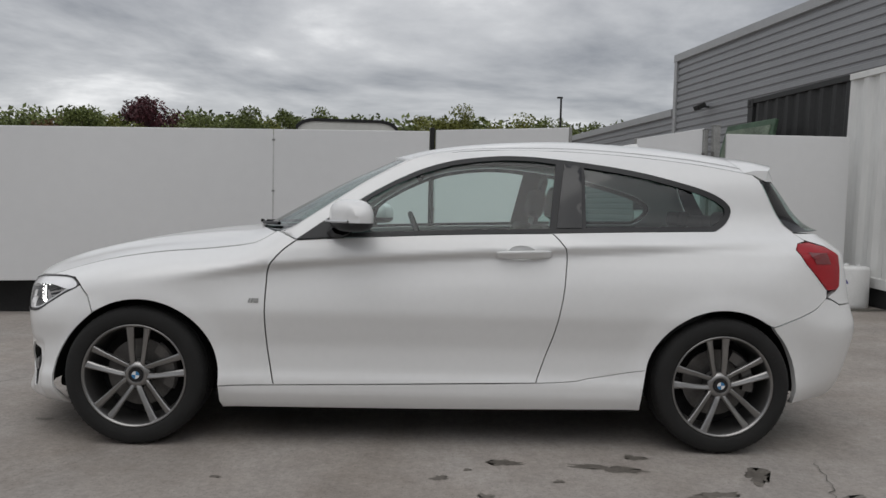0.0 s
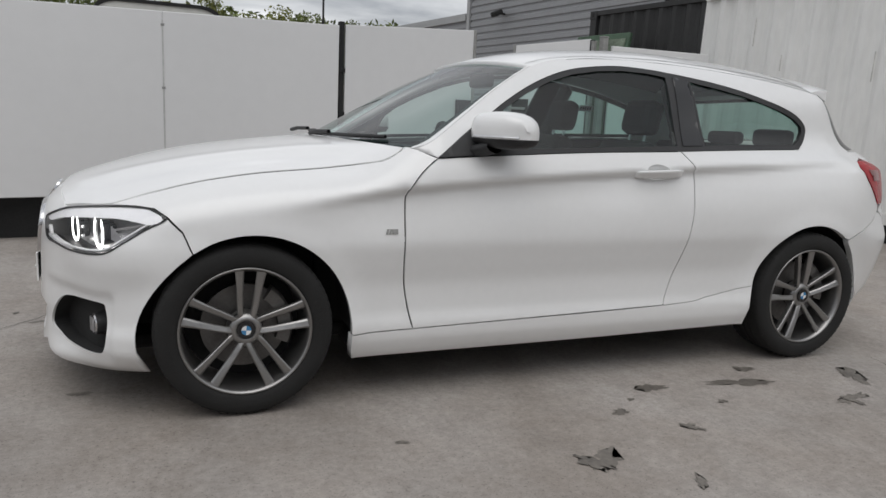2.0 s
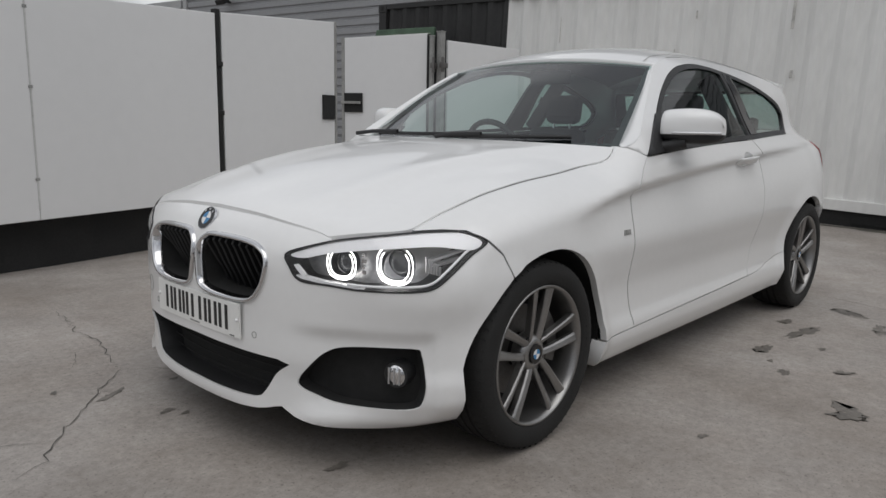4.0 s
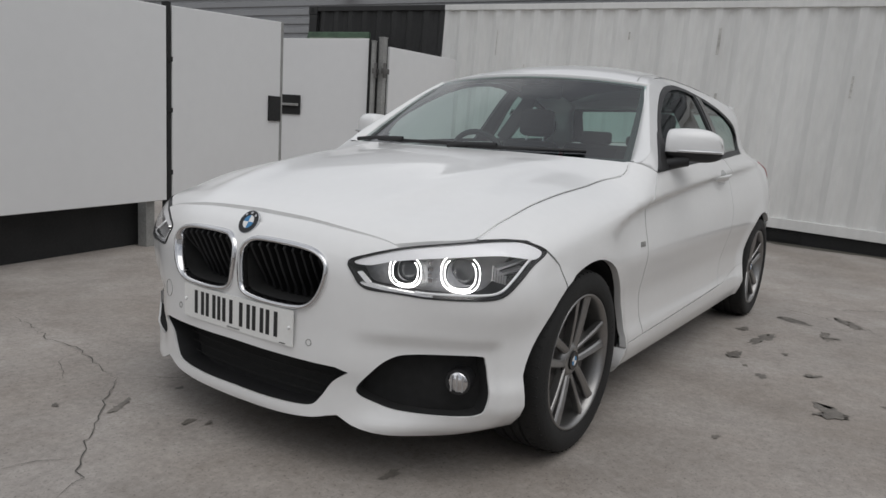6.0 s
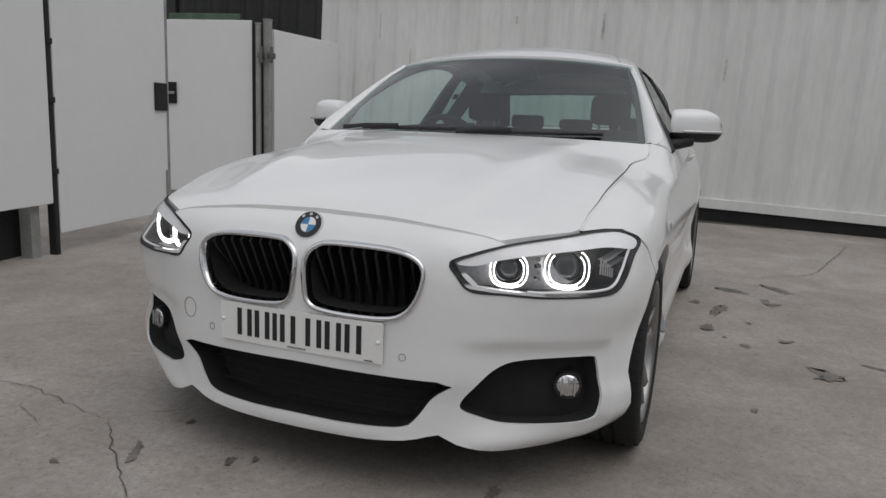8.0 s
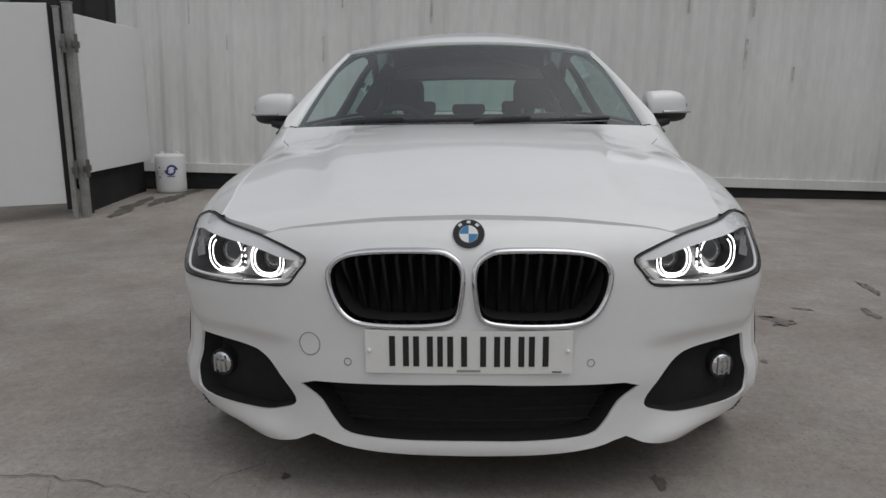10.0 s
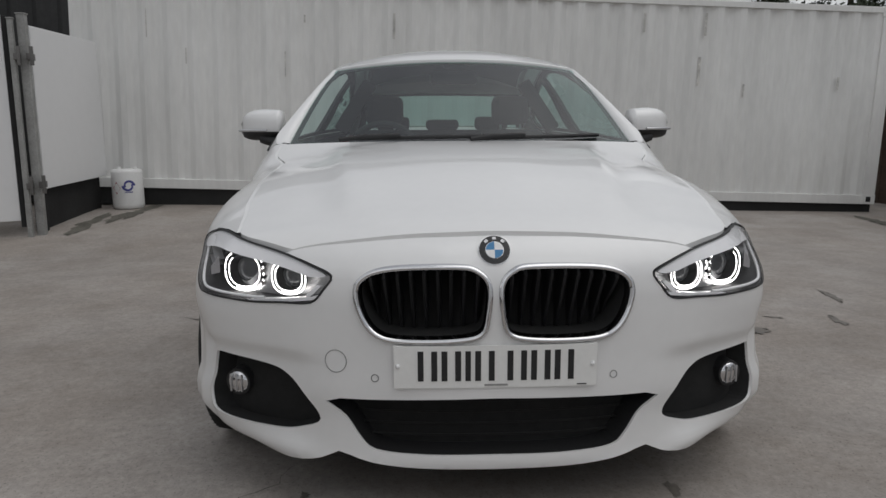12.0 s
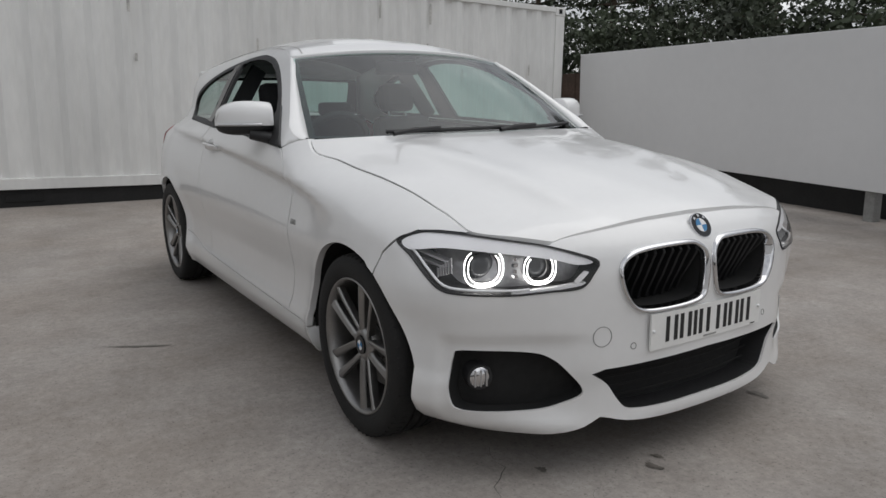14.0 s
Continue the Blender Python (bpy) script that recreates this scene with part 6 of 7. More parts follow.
# wing badges, door handles
for sg in (1, -1):
    b = bmesh.new()
    for k, (w, off) in enumerate(((0.009, 0.0), (0.009, 0.012), (0.022, 0.026))):
        s0 = 1.907 + off
        lift = 0.003
        q = [skin(sg * (s0 + (0.006 if k < 2 else 0.0)), 0.683, lift), skin(sg * (s0 + w + (0.006 if k < 2 else 0.0)), 0.683, lift), skin(sg * (s0 + w), 0.664, lift), skin(sg * s0, 0.664, lift)]
        b.faces.new([b.verts.new(p) for p in (q if sg > 0 else q[::-1])])
    r = bmesh.ops.extrude_face_region(b, geom=b.faces[:])
    bmesh.ops.translate(b, verts=[v for v in r["geom"] if isinstance(v, bmesh.types.BMVert)], vec=(0, 0.003 * sg, 0))
    part("wing_badge", b, M_POST, car, "small dark sloping badge bars")

    door = doors[0] if sg > 0 else doors[1]
    b = bmesh.new()
    sec = 10
    rr = []
    for k in range(25):
        u = k / 24
        s = 3.030 + 0.256 * u
        e = math.sin(math.pi * min(1, max(0, u))) ** 0.35 if 0 < u < 1 else 0.15
        hz, hy = 0.0195 * (0.55 + 0.45 * e), 0.016 * e
        zc = 0.903 + 0.008 * u
        base = 0.004 + 0.020 * math.sin(math.pi * u) ** 0.5
        rr.append([b.verts.new(Vector(skin(sg * s, zc + hz * math.cos(2 * math.pi * j / sec), base + hy * math.sin(2 * math.pi * j / sec)))) for j in range(sec)])
    for p, q in zip(rr, rr[1:]):
        for j in range(sec):
            b.faces.new((p[j], p[(j + 1) % sec], q[(j + 1) % sec], q[j]))
    b.faces.new(rr[0])
    b.faces.new(rr[-1])
    bmesh.ops.recalc_face_normals(b, faces=b.faces)
    hd = part("door_handle", b, M_PAINT, door, "white bar door handle", smooth=True)
    def bowl(s, z, o):
        r = ((abs(s) - 3.147) / 0.066) ** 2 + ((z - 0.912) / 0.036) ** 2
        return skin(s, z, -0.020 * (1 - min(1.0, r)) ** 0.6)

    cup = sheet([(sg * s, z) for s, z in cup_line], thick=0.0, step=0.010, surface=bowl)
    part("handle_cup", cup, M_PAINT, hd, smooth=True)
    b = bmesh.new()
    tube(b, [skin(sg * (3.238), 0.892 + 0.032 * k / 6, 0.0255) for k in range(7)], 0.0008, n=5)
    part("lock_joint", b, M_POST, hd)


# ---------------------------------------------------------------- door mirrors
def door_mirror(sg):
    """A white capped mirror on a black foot; sg 1 on the car's left."""
    b = bmesh.new()
    n, k = 28, 14
    rows = []
    for i in range(k + 1):
        f = i / k
        y = 0.820 + 0.204 * f
        w = math.sqrt(max(0.0, 1 - max(0.0, (f - 0.38) / 0.62) ** 2.8)) * (1 - 0.22 * (1 - f) ** 3)
        rows.append([])
        for j in range(n):
            a = 2 * math.pi * j / n
            ca, sa = math.cos(a), math.sin(a)
            q = 1 / (abs(ca) ** 3 + abs(sa) ** 3) ** (1 / 3)
            x = -0.400 + 0.098 * ca * q * (0.25 + 0.75 * w) + 0.055 * f
            z = 1.064 + 0.084 * sa * q * (0.2 + 0.8 * w) - 0.014 * f
            if ca < 0:
                x += 0.045 * f * f * -ca
            rows[-1].append(b.verts.new((x, -sg * y, z)))
    for p, q in zip(rows, rows[1:]):
        for j in range(n):
            b.faces.new((p[j], p[(j + 1) % n], q[(j + 1) % n], q[j]))
    b.faces.new(rows[0])
    b.faces.new(rows[-1])
    bmesh.ops.recalc_face_normals(b, faces=b.faces)
    cap = b
    black = b.copy()
    for m_, keep in ((cap, lambda z: z > 1.036), (black, lambda z: z <= 1.036)):
        geom = m_.verts[:] + m_.edges[:] + m_.faces[:]
        bmesh.ops.bisect_plane(m_, geom=geom, plane_co=(0, 0, 1.036), plane_no=(0, 0, 1), clear_inner=keep(2.0), clear_outer=not keep(2.0))
    for v in black.verts:
        v.co.z = 1.036 - (1.036 - v.co.z) * 0.66
    mr = part("door_mirror", cap, M_PAINT, car, "white door mirror on a black foot", smooth=True)
    part("lower_shell", black, M_BLACK, mr, smooth=True)
    b = bmesh.new()
    tube(b, [(-0.465, -sg * 0.775, 0.975), (-0.445, -sg * 0.83, 0.985), (-0.415, -sg * 0.90, 1.005)], 0.028, flat=1.7)
    part("arm", b, M_BLACK, mr, smooth=True)
    b = bmesh.new()
    tube(b, [(-0.491 + 0.02 * t + 0.095 * t * t, -sg * (0.875 + 0.150 * t), 1.041) for t in np.linspace(0, 1, 10)], 0.0065, n=6)
    part("indicator", b, M_SATIN, mr, "clear indicator strip", smooth=True)
    b = bmesh.new()
    box(b, -0.321, -0.315, min(-sg * 0.85, -sg * 0.965), max(-sg * 0.85, -sg * 0.965), 1.005, 1.098)
    part("mirror_glass", b, M_CHROME, mr)
    # black foot on the door at the corner of the window
    foot = side_pts([(-0.625, 0.955), (-0.52, 1.032), (-0.395, 1.118), (-0.375, 0.978), (-0.50, 0.965)])
    b = sheet([(sg * s, z) for s, z in rounded(foot, 0.02, False)], out=0.010, thick=0.012, step=0.03)
    part("mirror_foot", b, M_BLACK, mr, smooth=True)


door_mirror(1)
door_mirror(-1)


# ---------------------------------------------------------------- wipers, aerial, cowl
bm = patch(lambda u, v: Vector((-0.945 + (0.235) * abs(u) ** 2.1 - 0.015 + 0.05 * v, -0.705 * u, 0.948 + 0.034 * v - 0.004 * abs(u))), 30, 3)
part("cowl", bm, M_BLACK, car, "black plastic scuttle")
for y0, y1 in ((0.47, -0.10), (-0.05, -0.58)):
    b = bmesh.new()
    pts = []
    for t in np.linspace(0, 1, 12):
        y = y0 + (y1 - y0) * t
        p = screen_at(-y / 0.73, 0.028 + 0.02 * t, -0.012)
        p.y = y
        pts.append(p)
    tube(b, pts, 0.009, n=6)
    wp = part("wiper", b, M_BLACK, car, "black wiper blade", smooth=True)
    b = bmesh.new()
    q = pts[4]
    tube(b, [q + Vector((-0.01, 0, 0.010)), q + Vector((-0.035, (y0 - y1) * 0.25, 0.006)), q + Vector((-0.05, (y0 - y1) * 0.42, -0.006))], 0.010, n=6)
    part("wiper_arm", b, M_BLACK, wp, smooth=True)
bm = bmesh.new()
fin = [(1.02, 0.0), (1.13, 0.030), (1.16, 0.034), (1.175, 0.0)]
rr = []
for u, w in ((-1, 0.030), (-0.4, 0.018), (0.4, 0.018), (1, 0.030)):
    rr.append([bm.verts.new((x, u * w * (1 if dz < 0.01 else 0.4), roof_z(x) - 0.004 + dz * (1 if abs(u) < 1 else 0.1))) for x, dz in fin])
for p, q in zip(rr, rr[1:]):
    for k in range(3):
        bm.faces.new((p[k], p[k + 1], q[k + 1], q[k]))
part("roof_aerial", bm, M_PAINT, car, "white fin aerial", smooth=False)

# ---------------------------------------------------------------- wheels
def lathe(bm, prof, n=64):
    """Turns a profile of (radius, y) about the y axis."""
    rings = [[bm.verts.new((r * math.cos(2 * math.pi * k / n), y, r * math.sin(2 * math.pi * k / n))) for k in range(n)] for r, y in prof]
    for p, q in zip(rings, rings[1:]):
        for k in range(n):
            bm.faces.new((p[k], p[(k + 1) % n], q[(k + 1) % n], q[k]))
    return rings


def build_wheel():
    b = bmesh.new()
    lathe(b, [(0.236, -0.106), (0.234, -0.110), (0.229, -0.109), (0.223, -0.098), (0.219, -0.085), (0.214, -0.05), (0.210, 0.06), (0.222, 0.105)], 72)
    bmesh.ops.recalc_face_normals(b, faces=b.faces)
    wheel = part("wheel", b, M_RIM, car, "five double-spoke grey alloy wheel with low tyre", smooth=True)
    b = bmesh.new()
    lathe(b, [(0.231, -0.098), (0.2365, -0.107), (0.248, -0.1140), (0.272, -0.1168), (0.294, -0.1145), (0.3065, -0.106), (0.3120, -0.096), (0.3150, -0.082), (0.3172, -0.052), (0.3172, -0.044), (0.309, -0.042),
              (0.309, -0.034), (0.3178, -0.032), (0.3178, -0.006), (0.309, -0.004), (0.309, 0.004), (0.3178, 0.006), (0.3178, 0.032), (0.309, 0.034), (0.309, 0.042), (0.3172, 0.044), (0.3172, 0.056),
              (0.3150, 0.082), (0.3120, 0.096), (0.3065, 0.106), (0.296, 0.1140), (0.280, 0.1165), (0.262, 0.1135), (0.250, 0.105)], 96)
    bmesh.ops.recalc_face_normals(b, faces=b.faces)
    for e in b.edges:
        if len(e.link_faces) == 2 and e.calc_face_angle(0) > 0.7:
            e.smooth = False
    tyre = part("tyre", b, M_RUBBER, wheel, "worn black tyre", smooth=True)
    # cross grooves in the shoulder
    b = bmesh.new()
    for k in range(62):
        a = 2 * math.pi * k / 62
        for y0, y1 in ((-0.106, -0.056), (0.056, 0.104)):
            m = Matrix.Rotation(-a, 4, "Y") @ Matrix.Translation((0.3102, (y0 + y1) / 2, 0)) @ Matrix.Rotation(-0.17 if y0 < 0 else 0.17, 4, "Z") @ Matrix.Diagonal((0.0095, y1 - y0, 0.0032, 1))
            bmesh.ops.create_cube(b, size=1.0, matrix=m)
    tagged(part("tread_groove", b, M_VOID, tyre), kind="stuff")
    # lettering on the wall as short raised bars
    b = bmesh.new()
    for k in range(22):
        if k % 11 < 6:
            a = 2 * math.pi * k / 70 + (0 if k < 11 else math.pi - 1)
            bmesh.ops.create_cube(b, size=1.0, matrix=Matrix.Rotation(-a, 4, "Y") @ Matrix.Translation((0.270, -0.1160, 0)) @ Matrix.Diagonal((0.014, 0.0022, 0.008, 1)))
    tagged(part("wall_lettering", b, M_RUBBER, tyre), kind="stuff")
    # spokes in five pairs
    for i in range(5):
        for sgn in (-1, 1):
            b = bmesh.new()
            rows = []
            for r, off, w, y, dep in ((0.034, 0.0165, 0.0125, -0.074, 0.034), (0.062, 0.0225, 0.0120, -0.082, 0.030), (0.108, 0.0280, 0.0125, -0.088, 0.030), (0.160, 0.0325, 0.0140, -0.094, 0.030), (0.205, 0.0370, 0.0165, -0.0975, 0.028), (0.230, 0.0405, 0.0200, -0.0995, 0.026)):
                c = sgn * off
                # the face leans towards the gap of its pair
                sec = [(c - w, y + 0.0 + (0.010 if sgn > 0 else 0.002)), (c - w * 0.55, y - 0.0015 + (0.005 if sgn > 0 else -0.001)), (c + w * 0.55, y - 0.0015 + (0.005 if sgn < 0 else -0.001)), (c + w, y + (0.010 if sgn < 0 else 0.002)),
                       (c + w * 0.7, y + dep), (c - w * 0.7, y + dep)]
                rows.append([b.verts.new((x, yy, r)) for x, yy in sec])
            for p, q in zip(rows, rows[1:]):
                for k in range(6):
                    b.faces.new((p[k], p[(k + 1) % 6], q[(k + 1) % 6], q[k]))
            b.faces.new(rows[0])
            b.faces.new(rows[-1])
            bmesh.ops.recalc_face_normals(b, faces=b.faces)
            bmesh.ops.bevel(b, geom=[e for e in b.edges if e.calc_face_angle(0) > 0.5], offset=0.0018, segments=1, affect="EDGES")
            bmesh.ops.rotate(b, verts=b.verts, cent=(0, 0, 0), matrix=Matrix.Rotation(radians(72 * i), 3, "Y"))
            part("spoke", b, M_ALLOY, wheel)
    b = bmesh.new()
    lathe(b, [(0.0, -0.080), (0.034, -0.080), (0.037, -0.083), (0.043, -0.082), (0.056, -0.075), (0.063, -0.062), (0.066, -0.03)], 40)
    bmesh.ops.remove_doubles(b, verts=b.verts, dist=1e-5)
    bmesh.ops.recalc_face_normals(b, faces=b.faces)
    part("hub", b, M_ALLOY, wheel, smooth=True)
    for i in range(5):
        b = bmesh.new()
        a = radians(90 + 36 + 72 * i)
        m = Matrix.Translation((0.056 * math.cos(a), -0.073, 0.056 * math.sin(a))) @ Matrix.Rotation(radians(90), 4, "X")
        bmesh.ops.create_cone(b, cap_ends=True, segments=16, radius1=0.0135, radius2=0.0125, depth=0.006, matrix=m)
        part("bolt_hole", b, M_VOID, wheel)
        b = bmesh.new()
        bmesh.ops.create_cone(b, cap_ends=True, segments=6, radius1=0.0085, radius2=0.0085, depth=0.01, matrix=m)
        part("wheel_bolt", b, M_STEEL, wheel)
    # centre cap
    b = bmesh.new()
    bmesh.ops.create_cone(b, cap_ends=True, segments=30, radius1=0.033, radius2=0.032, depth=0.008, matrix=Matrix.Translation((0, -0.0835, 0)) @ Matrix.Rotation(radians(90), 4, "X"))
    cap = part("centre_cap", b, M_GLOSSBLACK, wheel, "round cap of blue and white quarters")
    b = bmesh.new()
    for k in (0, 2):
        disc(b, (0, -0.0882, 0), (0, -1, 0), 0.0, 0.0175, 90 * k, 90 * k + 90, 8)
    for k in (1, 3):
        disc(b, (0, -0.0882, 0), (0, -1, 0), 0.0, 0.0175, 90 * k, 90 * k + 90, 8)
    b.faces.ensure_lookup_table()
    b.normal_update()
    for i, f in enumerate(b.faces):
        f.material_index = 0 if i < 16 else 1
    part("cap_mark", b, [M_BLUE, M_WHITE], wheel)
    # brake behind the spokes
    b = bmesh.new()
    lathe(b, [(0.06, -0.012), (0.155, -0.012), (0.155, 0.012), (0.06, 0.012)], 48)
    bmesh.ops.recalc_face_normals(b, faces=b.faces)
    part("brake_disc", b, M_STEEL, wheel)
    b = bmesh.new()
    rows = [[b.verts.new((r * math.cos(radians(a + 20)), y, r * math.sin(radians(a + 20)))) for r, y in ((0.121, -0.046), (0.166, -0.050), (0.175, -0.04), (0.175, 0.01), (0.121, 0.01))] for a in range(-40, 41, 8)]
    for p, q in zip(rows, rows[1:]):
        for k in range(5):
            b.faces.new((p[k], p[(k + 1) % 5], q[(k + 1) % 5], q[k]))
    b.faces.new(rows[0])
    b.faces.new(rows[-1])
    bmesh.ops.recalc_face_normals(b, faces=b.faces)
    part("brake_caliper", b, M_STEEL, wheel, "grey brake caliper")
    b = bmesh.new()
    lathe(b, [(0.0, 0.03), (0.10, 0.03), (0.210, 0.055)], 32)
    part("back_plate", b, M_VOID, wheel)
    return wheel


wheel = build_wheel()
wheel.matrix_basis = pose(-1.345, -0.777, 0.318, 0, 4, 0)
copy_thing(wheel, pose(1.345, -0.780, 0.318, 0, -7, 0))
copy_thing(wheel, pose(-1.345, 0.777, 0.318, 0, 20, 180))
copy_thing(wheel, pose(1.345, 0.780, 0.318, 0, 11, 180))

# wheel housings and floor
for (cx, cz), r in ((WHEEL_F, ARCH_F), (WHEEL_R, ARCH_R)):
    for sg in (1, -1):
        b = bmesh.new()
        rows = []
        for y in (0.868, 0.80, 0.56):
            row = []
            for a in range(-5, 186, 5):
                rr = r + (0.004 if y > 0.85 else 0.02)
                px, pz = cx + rr * math.cos(radians(a)), cz + rr * math.sin(radians(a))
                if cx < 0:
                    px, pz = front_arch((px, pz))
                yy = min(y, abs(skin(s_at(x=px, z=max(0.2, pz)), max(0.2, pz))[1]) - 0.020)
                row.append(b.verts.new((px, -sg * yy, pz)))
            rows.append(row)
        for p, q in zip(rows, rows[1:]):
            for k in range(len(p) - 1):
                b.faces.new((p[k], p[k + 1], q[k + 1], q[k]))
        b.faces.new([v for v in rows[-1]])
        part("wheel_housing", b, M_VOID, car, "black wheel housing")
bm = bmesh.new()
box(bm, -1.82, 1.66, -0.60, 0.60, 0.19, 0.25, bevel=0.02)
box(bm, -0.93, 0.98, -0.80, 0.80, 0.165, 0.23, bevel=0.02)
part("underbody", bm, M_VOID, car)

# ---------------------------------------------------------------- cabin
bm = bmesh.new()
box(bm, -0.75, 1.75, -0.74, 0.74, 0.26, 0.34, bevel=0.02)
part("cabin_floor", bm, M_CABIN, car)
b = bmesh.new()
rows = []
for k in range(17):
    u = -1 + k / 8
    rows.append([b.verts.new((x + 0.10 * (1 - abs(u) ** 2) * f, 0.71 * u, z)) for x, z, f in ((-0.70, 0.965, -1.8), (-0.42, 0.955, -0.8), (-0.24, 0.90, -0.3), (-0.20, 0.80, 0), (-0.30, 0.45, 0))])
for p, q in zip(rows, rows[1:]):
    for k in range(4):
        b.faces.new((p[k], p[k + 1], q[k + 1], q[k]))
part("dashboard", b, M_CABIN, car, "dark dashboard", smooth=True)
bulk = one_box("engine_bulkhead", (-1.05, -0.74, -0.60, 0.60, 0.25, 0.84), M_VOID, car, bevel=0.02)
b = bmesh.new()
rot = Matrix.Translation((-0.07, 0.36, 0.90)) @ Matrix.Rotation(radians(68), 4, "Y")
tube(b, [rot @ Vector((0.185 * math.cos(a), 0.185 * math.sin(a), 0)) for a in np.linspace(0, 2 * math.pi, 36, endpoint=False)], 0.016, closed=True)
sw = part("steering_wheel", b, M_CABIN, car, "black steering wheel", smooth=True)
b = bmesh.new()
box(b, -0.05, 0.05, -0.06, 0.06, -0.03, 0.01, bevel=0.015)
box(b, -0.02, 0.02, -0.18, 0.18, -0.012, 0.0, bevel=0.004)
bmesh.ops.transform(b, matrix=rot, verts=b.verts)
part("wheel_hub", b, M_CABIN, sw)


def seat(x, y):
    b = bmesh.new()
    box(b, x - 0.05, x + 0.46, y - 0.25, y + 0.25, 0.36, 0.56, bevel=0.06)
    st = part("front_seat", b, M_FABRIC, car, "black cloth front seat", smooth=False)
    b = bmesh.new()
    box(b, -0.06, 0.06, -0.23, 0.23, 0.0, 0.55, bevel=0.05)
    for v in b.verts:
        if v.co.z > 0.4:
            v.co.y *= 0.84
        if abs(v.co.y) > 0.15:
            v.co.x -= 0.03
    bmesh.ops.transform(b, matrix=Matrix.Translation((x + 0.43, y, 0.50)) @ Matrix.Rotation(radians(17), 4, "Y"), verts=b.verts)
    part("seat_back", b, M_FABRIC, st)
    b = bmesh.new()
    box(b, -0.05, 0.05, -0.115, 0.115, 0.0, 0.175, bevel=0.04)
    bmesh.ops.transform(b, matrix=Matrix.Translation((x + 0.605, y, 1.065)) @ Matrix.Rotation(radians(10), 4, "Y"), verts=b.verts)
    part("headrest", b, M_FABRIC, st)
    for s in (-0.06, 0.06):
        b = bmesh.new()
        tube(b, [(x + 0.59, y + s, 1.00), (x + 0.61, y + s, 1.10)], 0.007, n=6)
        part("headrest_rod", b, M_SATIN, st)
    return st


seat(0.02, -0.385)
seat(0.02, 0.385)
b = bmesh.new()
box(b, 0.98, 1.42, -0.60, 0.60, 0.40, 0.58, bevel=0.05)
rear = part("rear_seat", b, M_FABRIC, car, "black cloth rear bench")
b = bmesh.new()
box(b, -0.06, 0.06, -0.60, 0.60, 0.0, 0.50, bevel=0.04)
bmesh.ops.transform(b, matrix=Matrix.Translation((1.40, 0, 0.55)) @ Matrix.Rotation(radians(18), 4, "Y"), verts=b.verts)
part("seat_back", b, M_FABRIC, rear)
for y in (-0.36, 0.0, 0.36):
    b = bmesh.new()
    box(b, 1.50, 1.58, y - 0.12, y + 0.12, 1.03, 1.125 - (0.02 if y == 0 else 0), bevel=0.025)
    part("headrest", b, M_FABRIC, rear)
one_box("parcel_shelf", (1.56, 1.80, -0.60, 0.60, 0.965, 0.985), M_FABRIC, car)
b = patch(lambda u, v: roof_at(u * 0.92, 0.02 + 0.88 * v) - Vector((0, 0, 0.034)), 20, 20)
part("headliner", b, M_LINING, car, "pale grey headliner", smooth=True)
b = bmesh.new()
box(b, -0.10, -0.06, -0.12, 0.12, 1.265, 1.335, bevel=0.015)
part("rear_view_mirror", b, M_CABIN, car, "black rear-view mirror")
for sg in (1, -1):
    b = sheet([(sg * s, z) for s, z in rounded(side_pts([(-0.62, 0.93), (-0.60, 0.36), (0.55, 0.36), (1.0, 0.45), (1.36, 0.7), (1.36, 1.02), (0.5, 0.99)]), 0.06, False)], out=-0.075, thick=0.0, step=0.09)
    part("door_card", b, M_CABIN, car, "dark inner door trim")
    b = bmesh.new()
    box(b, -0.02, 0.02, -0.045, 0.045, 0.0, 0.35, bevel=0.01)
    bmesh.ops.transform(b, matrix=Matrix.Translation((0.675, -sg * 0.66, 1.03)) @ Matrix.Rotation(radians(-sg * 33), 4, "X") @ Matrix.Rotation(radians(6), 4, "Y"), verts=b.verts)
    part("pillar_trim", b, M_CABIN, car)
# stickers on the far quarter glass
for x0, x1, z0 in ((0.92, 1.02, 1.19), (0.76, 0.84, 1.20)):
    st = sheet([(-s, z) for s, z in rounded(side_pts([(x0, z0), (x1, z0), (x1, z0 + 0.035), (x0, z0 + 0.035)]), 0.02, False)], out=-0.009, thick=0.0, step=0.02)
    lab = part("window_sticker", st, M_WHITE, car, "white sticker with dark bars")
    for k in range(5):
        xa = x0 + 0.008 + (x1 - x0 - 0.016) * k / 5
        bb = sheet([(-s, z) for s, z in side_pts([(xa, z0 + 0.008), (xa + 0.010, z0 + 0.008), (xa + 0.010, z0 + 0.027), (xa, z0 + 0.027)])], out=-0.011, thick=0.0, step=0.02)
        part("bar", bb, M_INK, lab)

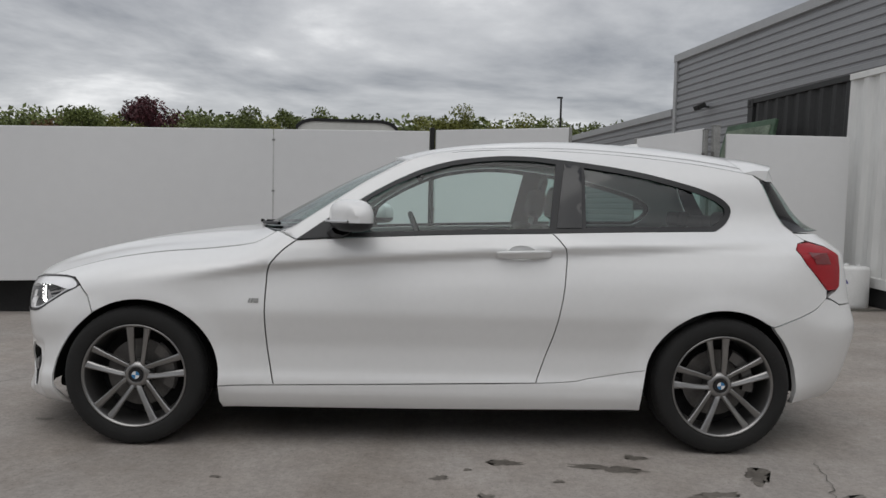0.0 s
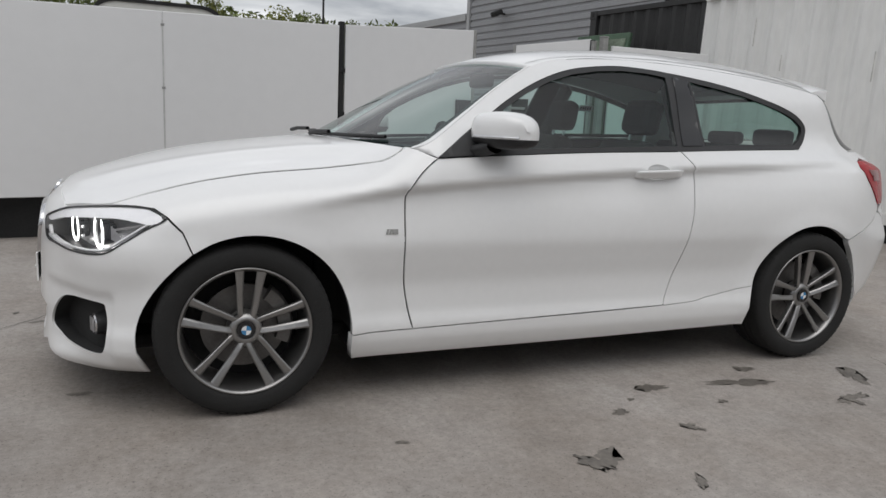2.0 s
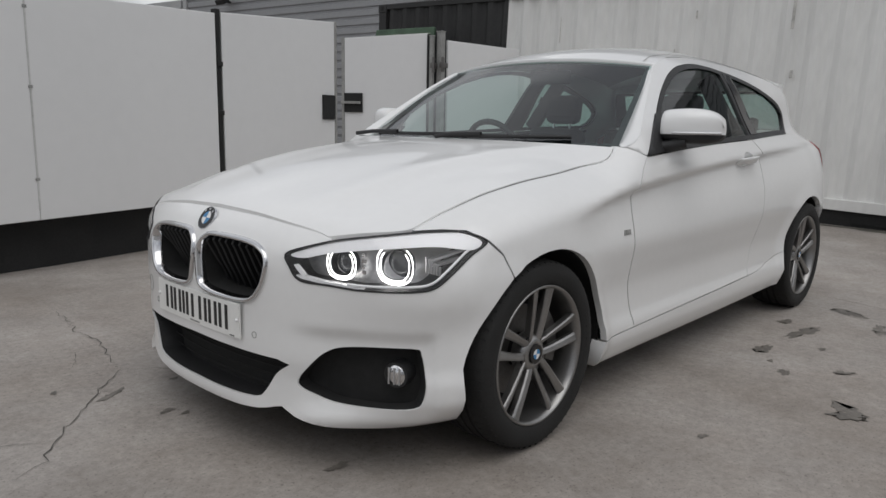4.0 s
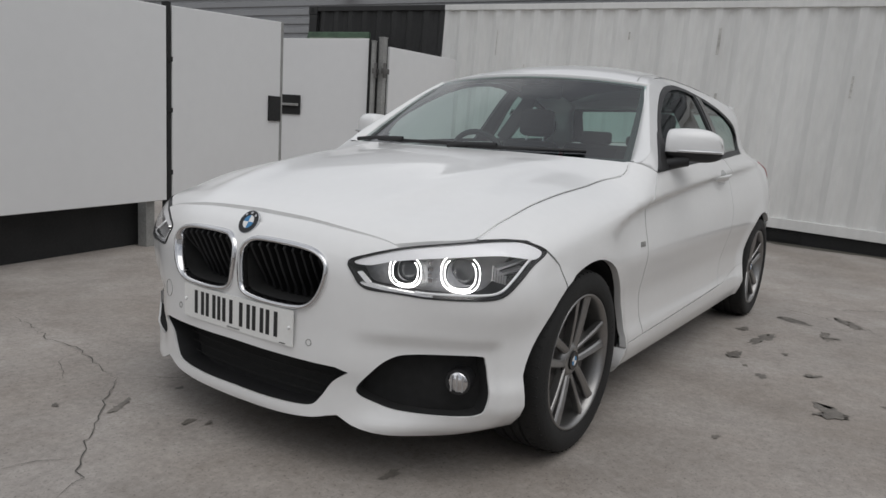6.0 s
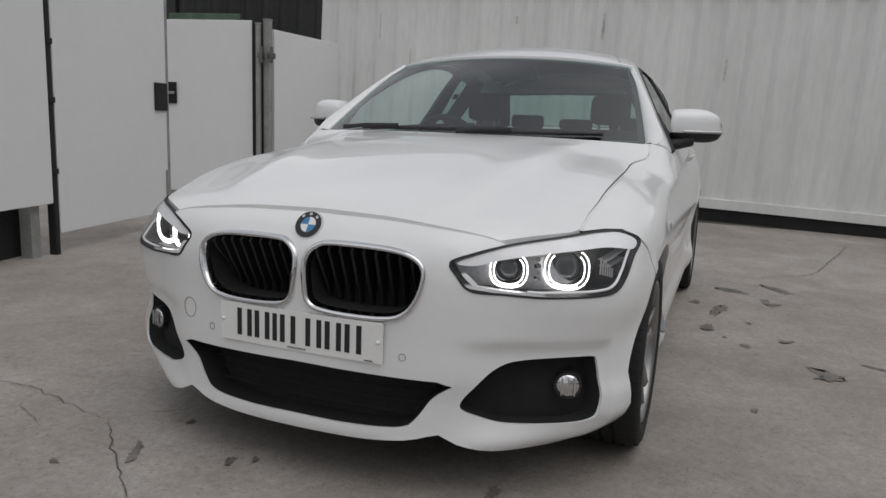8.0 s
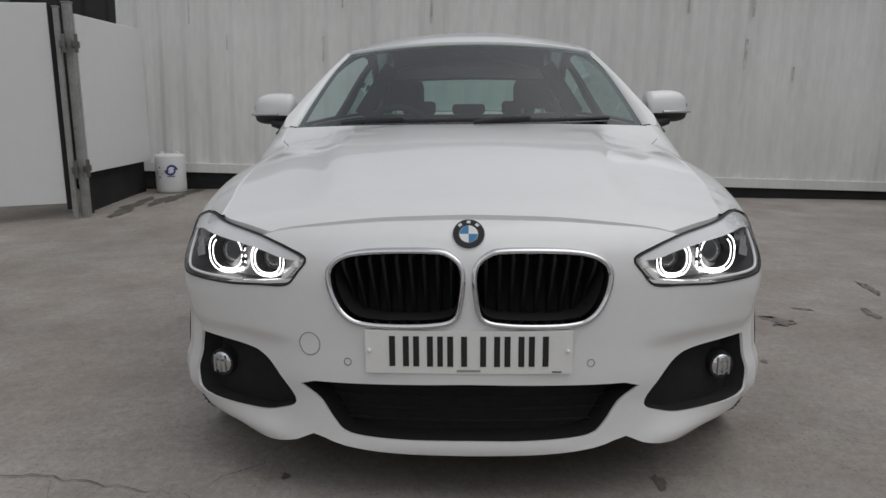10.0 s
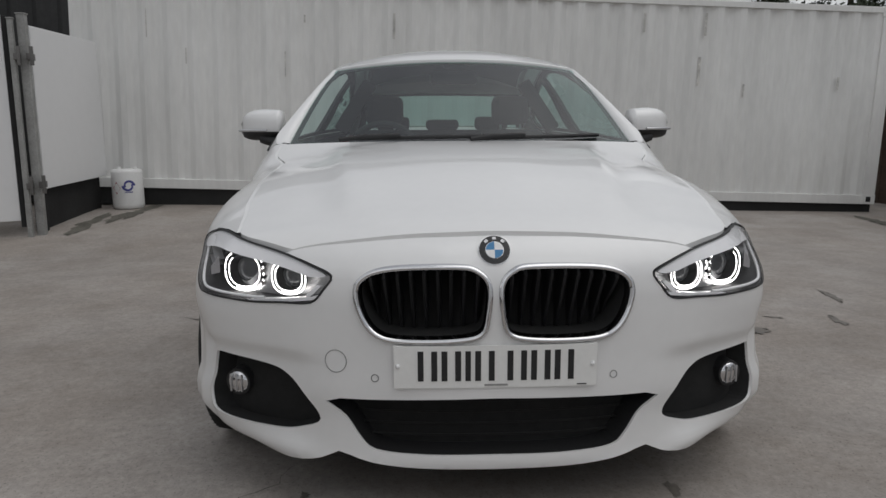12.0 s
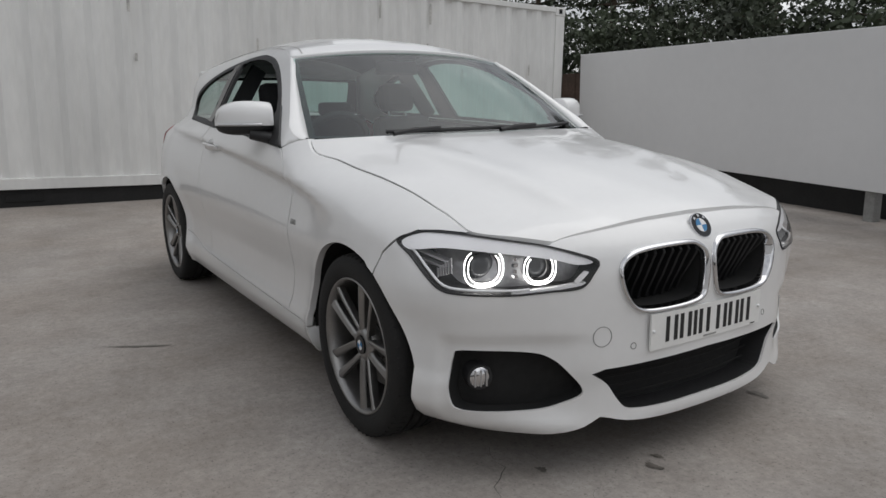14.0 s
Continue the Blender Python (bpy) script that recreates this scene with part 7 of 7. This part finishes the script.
# ---------------------------------------------------------------- cracks and stains in the concrete
def ribbon(name, pts, wide, mat, seed, lift=0.0045, label=""):
    """A jagged crack: a thin uneven strip that follows the ground."""
    rnd = random.Random(seed)
    fine = []
    pts = [(x + 0.04, y + 0.015) for x, y in pts]
    for (x0, y0), (x1, y1) in zip(pts, pts[1:]):
        n = max(2, int(math.hypot(x1 - x0, y1 - y0) / 0.035))
        for k in range(n):
            t = k / n
            j = 0.014
            fine.append((x0 + (x1 - x0) * t + rnd.uniform(-j, j), y0 + (y1 - y0) * t + rnd.uniform(-j, j)))
    fine.append(pts[-1])
    b = bmesh.new()
    prev = None
    for i, (x, y) in enumerate(fine):
        a, c = fine[max(0, i - 1)], fine[min(len(fine) - 1, i + 1)]
        dx, dy = c[0] - a[0], c[1] - a[1]
        k = math.hypot(dx, dy) or 1
        w = wide * rnd.uniform(0.25, 1.0) * min(1, (i + 1) / 6, (len(fine) - i) / 6)
        nx, ny = -dy / k * w, dx / k * w
        row = [b.verts.new((x + nx, y + ny, ground_z(x, y) + lift)), b.verts.new((x - nx, y - ny, ground_z(x, y) + lift))]
        if prev:
            b.faces.new((prev[0], prev[1], row[1], row[0]))
        prev = row
    return part(name, b, mat, ground, label)


def blot(x, y, rx, ry, turn, seed, mat, lift=0.0016):
    """A stain with a ragged outline."""
    rnd = random.Random(seed)
    ph = [rnd.uniform(0, 6.28) for _ in range(6)]
    b = bmesh.new()
    vs = []
    for k in range(64):
        a = 2 * math.pi * k / 64
        r = 0.85 + 0.18 * math.sin(2 * a + ph[0]) + 0.16 * math.sin(3 * a + ph[1]) + 0.15 * math.sin(5 * a + ph[2]) + 0.14 * math.sin(9 * a + ph[3]) + 0.09 * math.sin(14 * a + ph[4]) + rnd.uniform(-0.10, 0.10)
        px, py = rx * r * math.cos(a), ry * r * math.sin(a)
        ca, sa = math.cos(radians(turn)), math.sin(radians(turn))
        gx, gy = x + px * ca - py * sa, y + px * sa + py * ca
        vs.append(b.verts.new((gx, gy, ground_z(gx, gy) + lift)))
    b.faces.new(vs)
    bmesh.ops.triangulate(b, faces=b.faces)
    return part("stain", b, mat, ground)

for k, (x, y, rx, ry, tn) in enumerate(((0.35, -1.01, 0.085, 0.035, 5), (0.80, -1.06, 0.16, 0.045, -8), (0.06, -1.20, 0.04, 0.028, 0), (-0.23, -1.53, 0.09, 0.045, 40), (1.15, -1.34, 0.11, 0.035, 10),
        (1.42, -1.12, 0.10, 0.06, 60), (-0.85, -1.22, 0.025, 0.014, 0), (0.95, -0.92, 0.06, 0.03, 0), (0.24, -1.38, 0.03, 0.02, 0), (1.62, -1.42, 0.14, 0.05, 30), (-0.02, -1.75, 0.05, 0.018, 70),
        (0.18, -1.10, 0.02, 0.012, 0), (0.55, -1.22, 0.025, 0.015, 20), (-1.9, -0.51, 0.05, 0.018, 10), (-2.15, 0.55, 0.07, 0.02, 30), (-0.11, -2.06, 0.10, 0.03, 0), (0.45, -2.35, 0.16, 0.03, -10))):
    blot(x - 0.02, y - 0.03, rx, ry, tn, 300 + k, M_DAMP, 0.0012 + 0.00012 * k)
ribbon("crack", [(-1.91, 1.98), (-1.94, 1.64), (-1.98, 1.47), (-1.96, 1.35), (-1.97, 1.22), (-2.02, 1.01), (-2.06, 0.77)], 0.0024, M_CRACK, 1)
ribbon("crack", [(-2.06, 0.77), (-2.23, 0.58), (-2.35, 0.41), (-2.45, 0.30), (-2.51, 0.22), (-2.59, 0.09), (-2.69, 0.02)], 0.0031, M_CRACK, 2)
ribbon("crack", [(-2.51, 0.22), (-2.57, 0.25), (-2.63, 0.29), (-2.76, 0.30)], 0.0024, M_CRACK, 3)
ribbon("crack", [(-2.06, 0.77), (-2.0, 0.72), (-1.87, 0.61), (-1.74, 0.56)], 0.0021, M_CRACK, 4)
ribbon("crack", [(-1.97, 1.22), (-2.10, 1.12), (-2.16, 0.98), (-2.24, 0.90)], 0.0018, M_CRACK, 7)
ribbon("crack", [(-2.23, 0.58), (-2.14, 0.47), (-2.12, 0.38)], 0.0016, M_CRACK, 8)
ribbon("crack", [(-2.76, 0.30), (-2.86, 0.36), (-3.0, 0.37)], 0.0022, M_CRACK, 9)
ribbon("crack", [(1.72, -0.95), (1.64, -1.22), (1.54, -1.45), (1.51, -1.56), (1.31, -1.67)], 0.0032, M_CRACK, 6)
ribbon("crack", [(1.9, -1.3), (2.3, -1.75), (3.2, -2.0), (4.0, -2.2)], 0.0036, M_CRACK, 5)
for k, (x, y, rx, ry) in enumerate(((-1.91, 0.53, 0.022, 0.012), (-2.09, 0.23, 0.035, 0.014), (-2.05, 0.17, 0.02, 0.012), (0.05, 1.35, 0.14, 0.012), (-2.32, 0.68, 0.02, 0.012), (1.10, -1.40, 0.05, 0.02), (-0.31, -1.57, 0.08, 0.03), (0.22, -1.43, 0.05, 0.018))):
    blot(x, y, rx, ry, 20 * k, 500 + k, M_DAMP, 0.0036 + 0.00012 * k)
# wet dirt along the foot of the container and the fences
for k, (x, y, rx, ry, tn) in enumerate(((4.2, 3.3, 0.55, 0.12, -8), (4.85, -1.0, 0.16, 0.9, 4), (4.95, 1.4, 0.12, 0.7, 4), (5.05, -3.6, 0.15, 0.8, 4), (3.6, 3.55, 0.5, 0.10, 0), (3.9, -4.9, 0.5, 0.10, -14), (2.4, -4.75, 0.7, 0.09, -14))):
    blot(x, y, rx, ry, tn, 400 + k, M_MOSS, 0.0048 + 0.00012 * k)
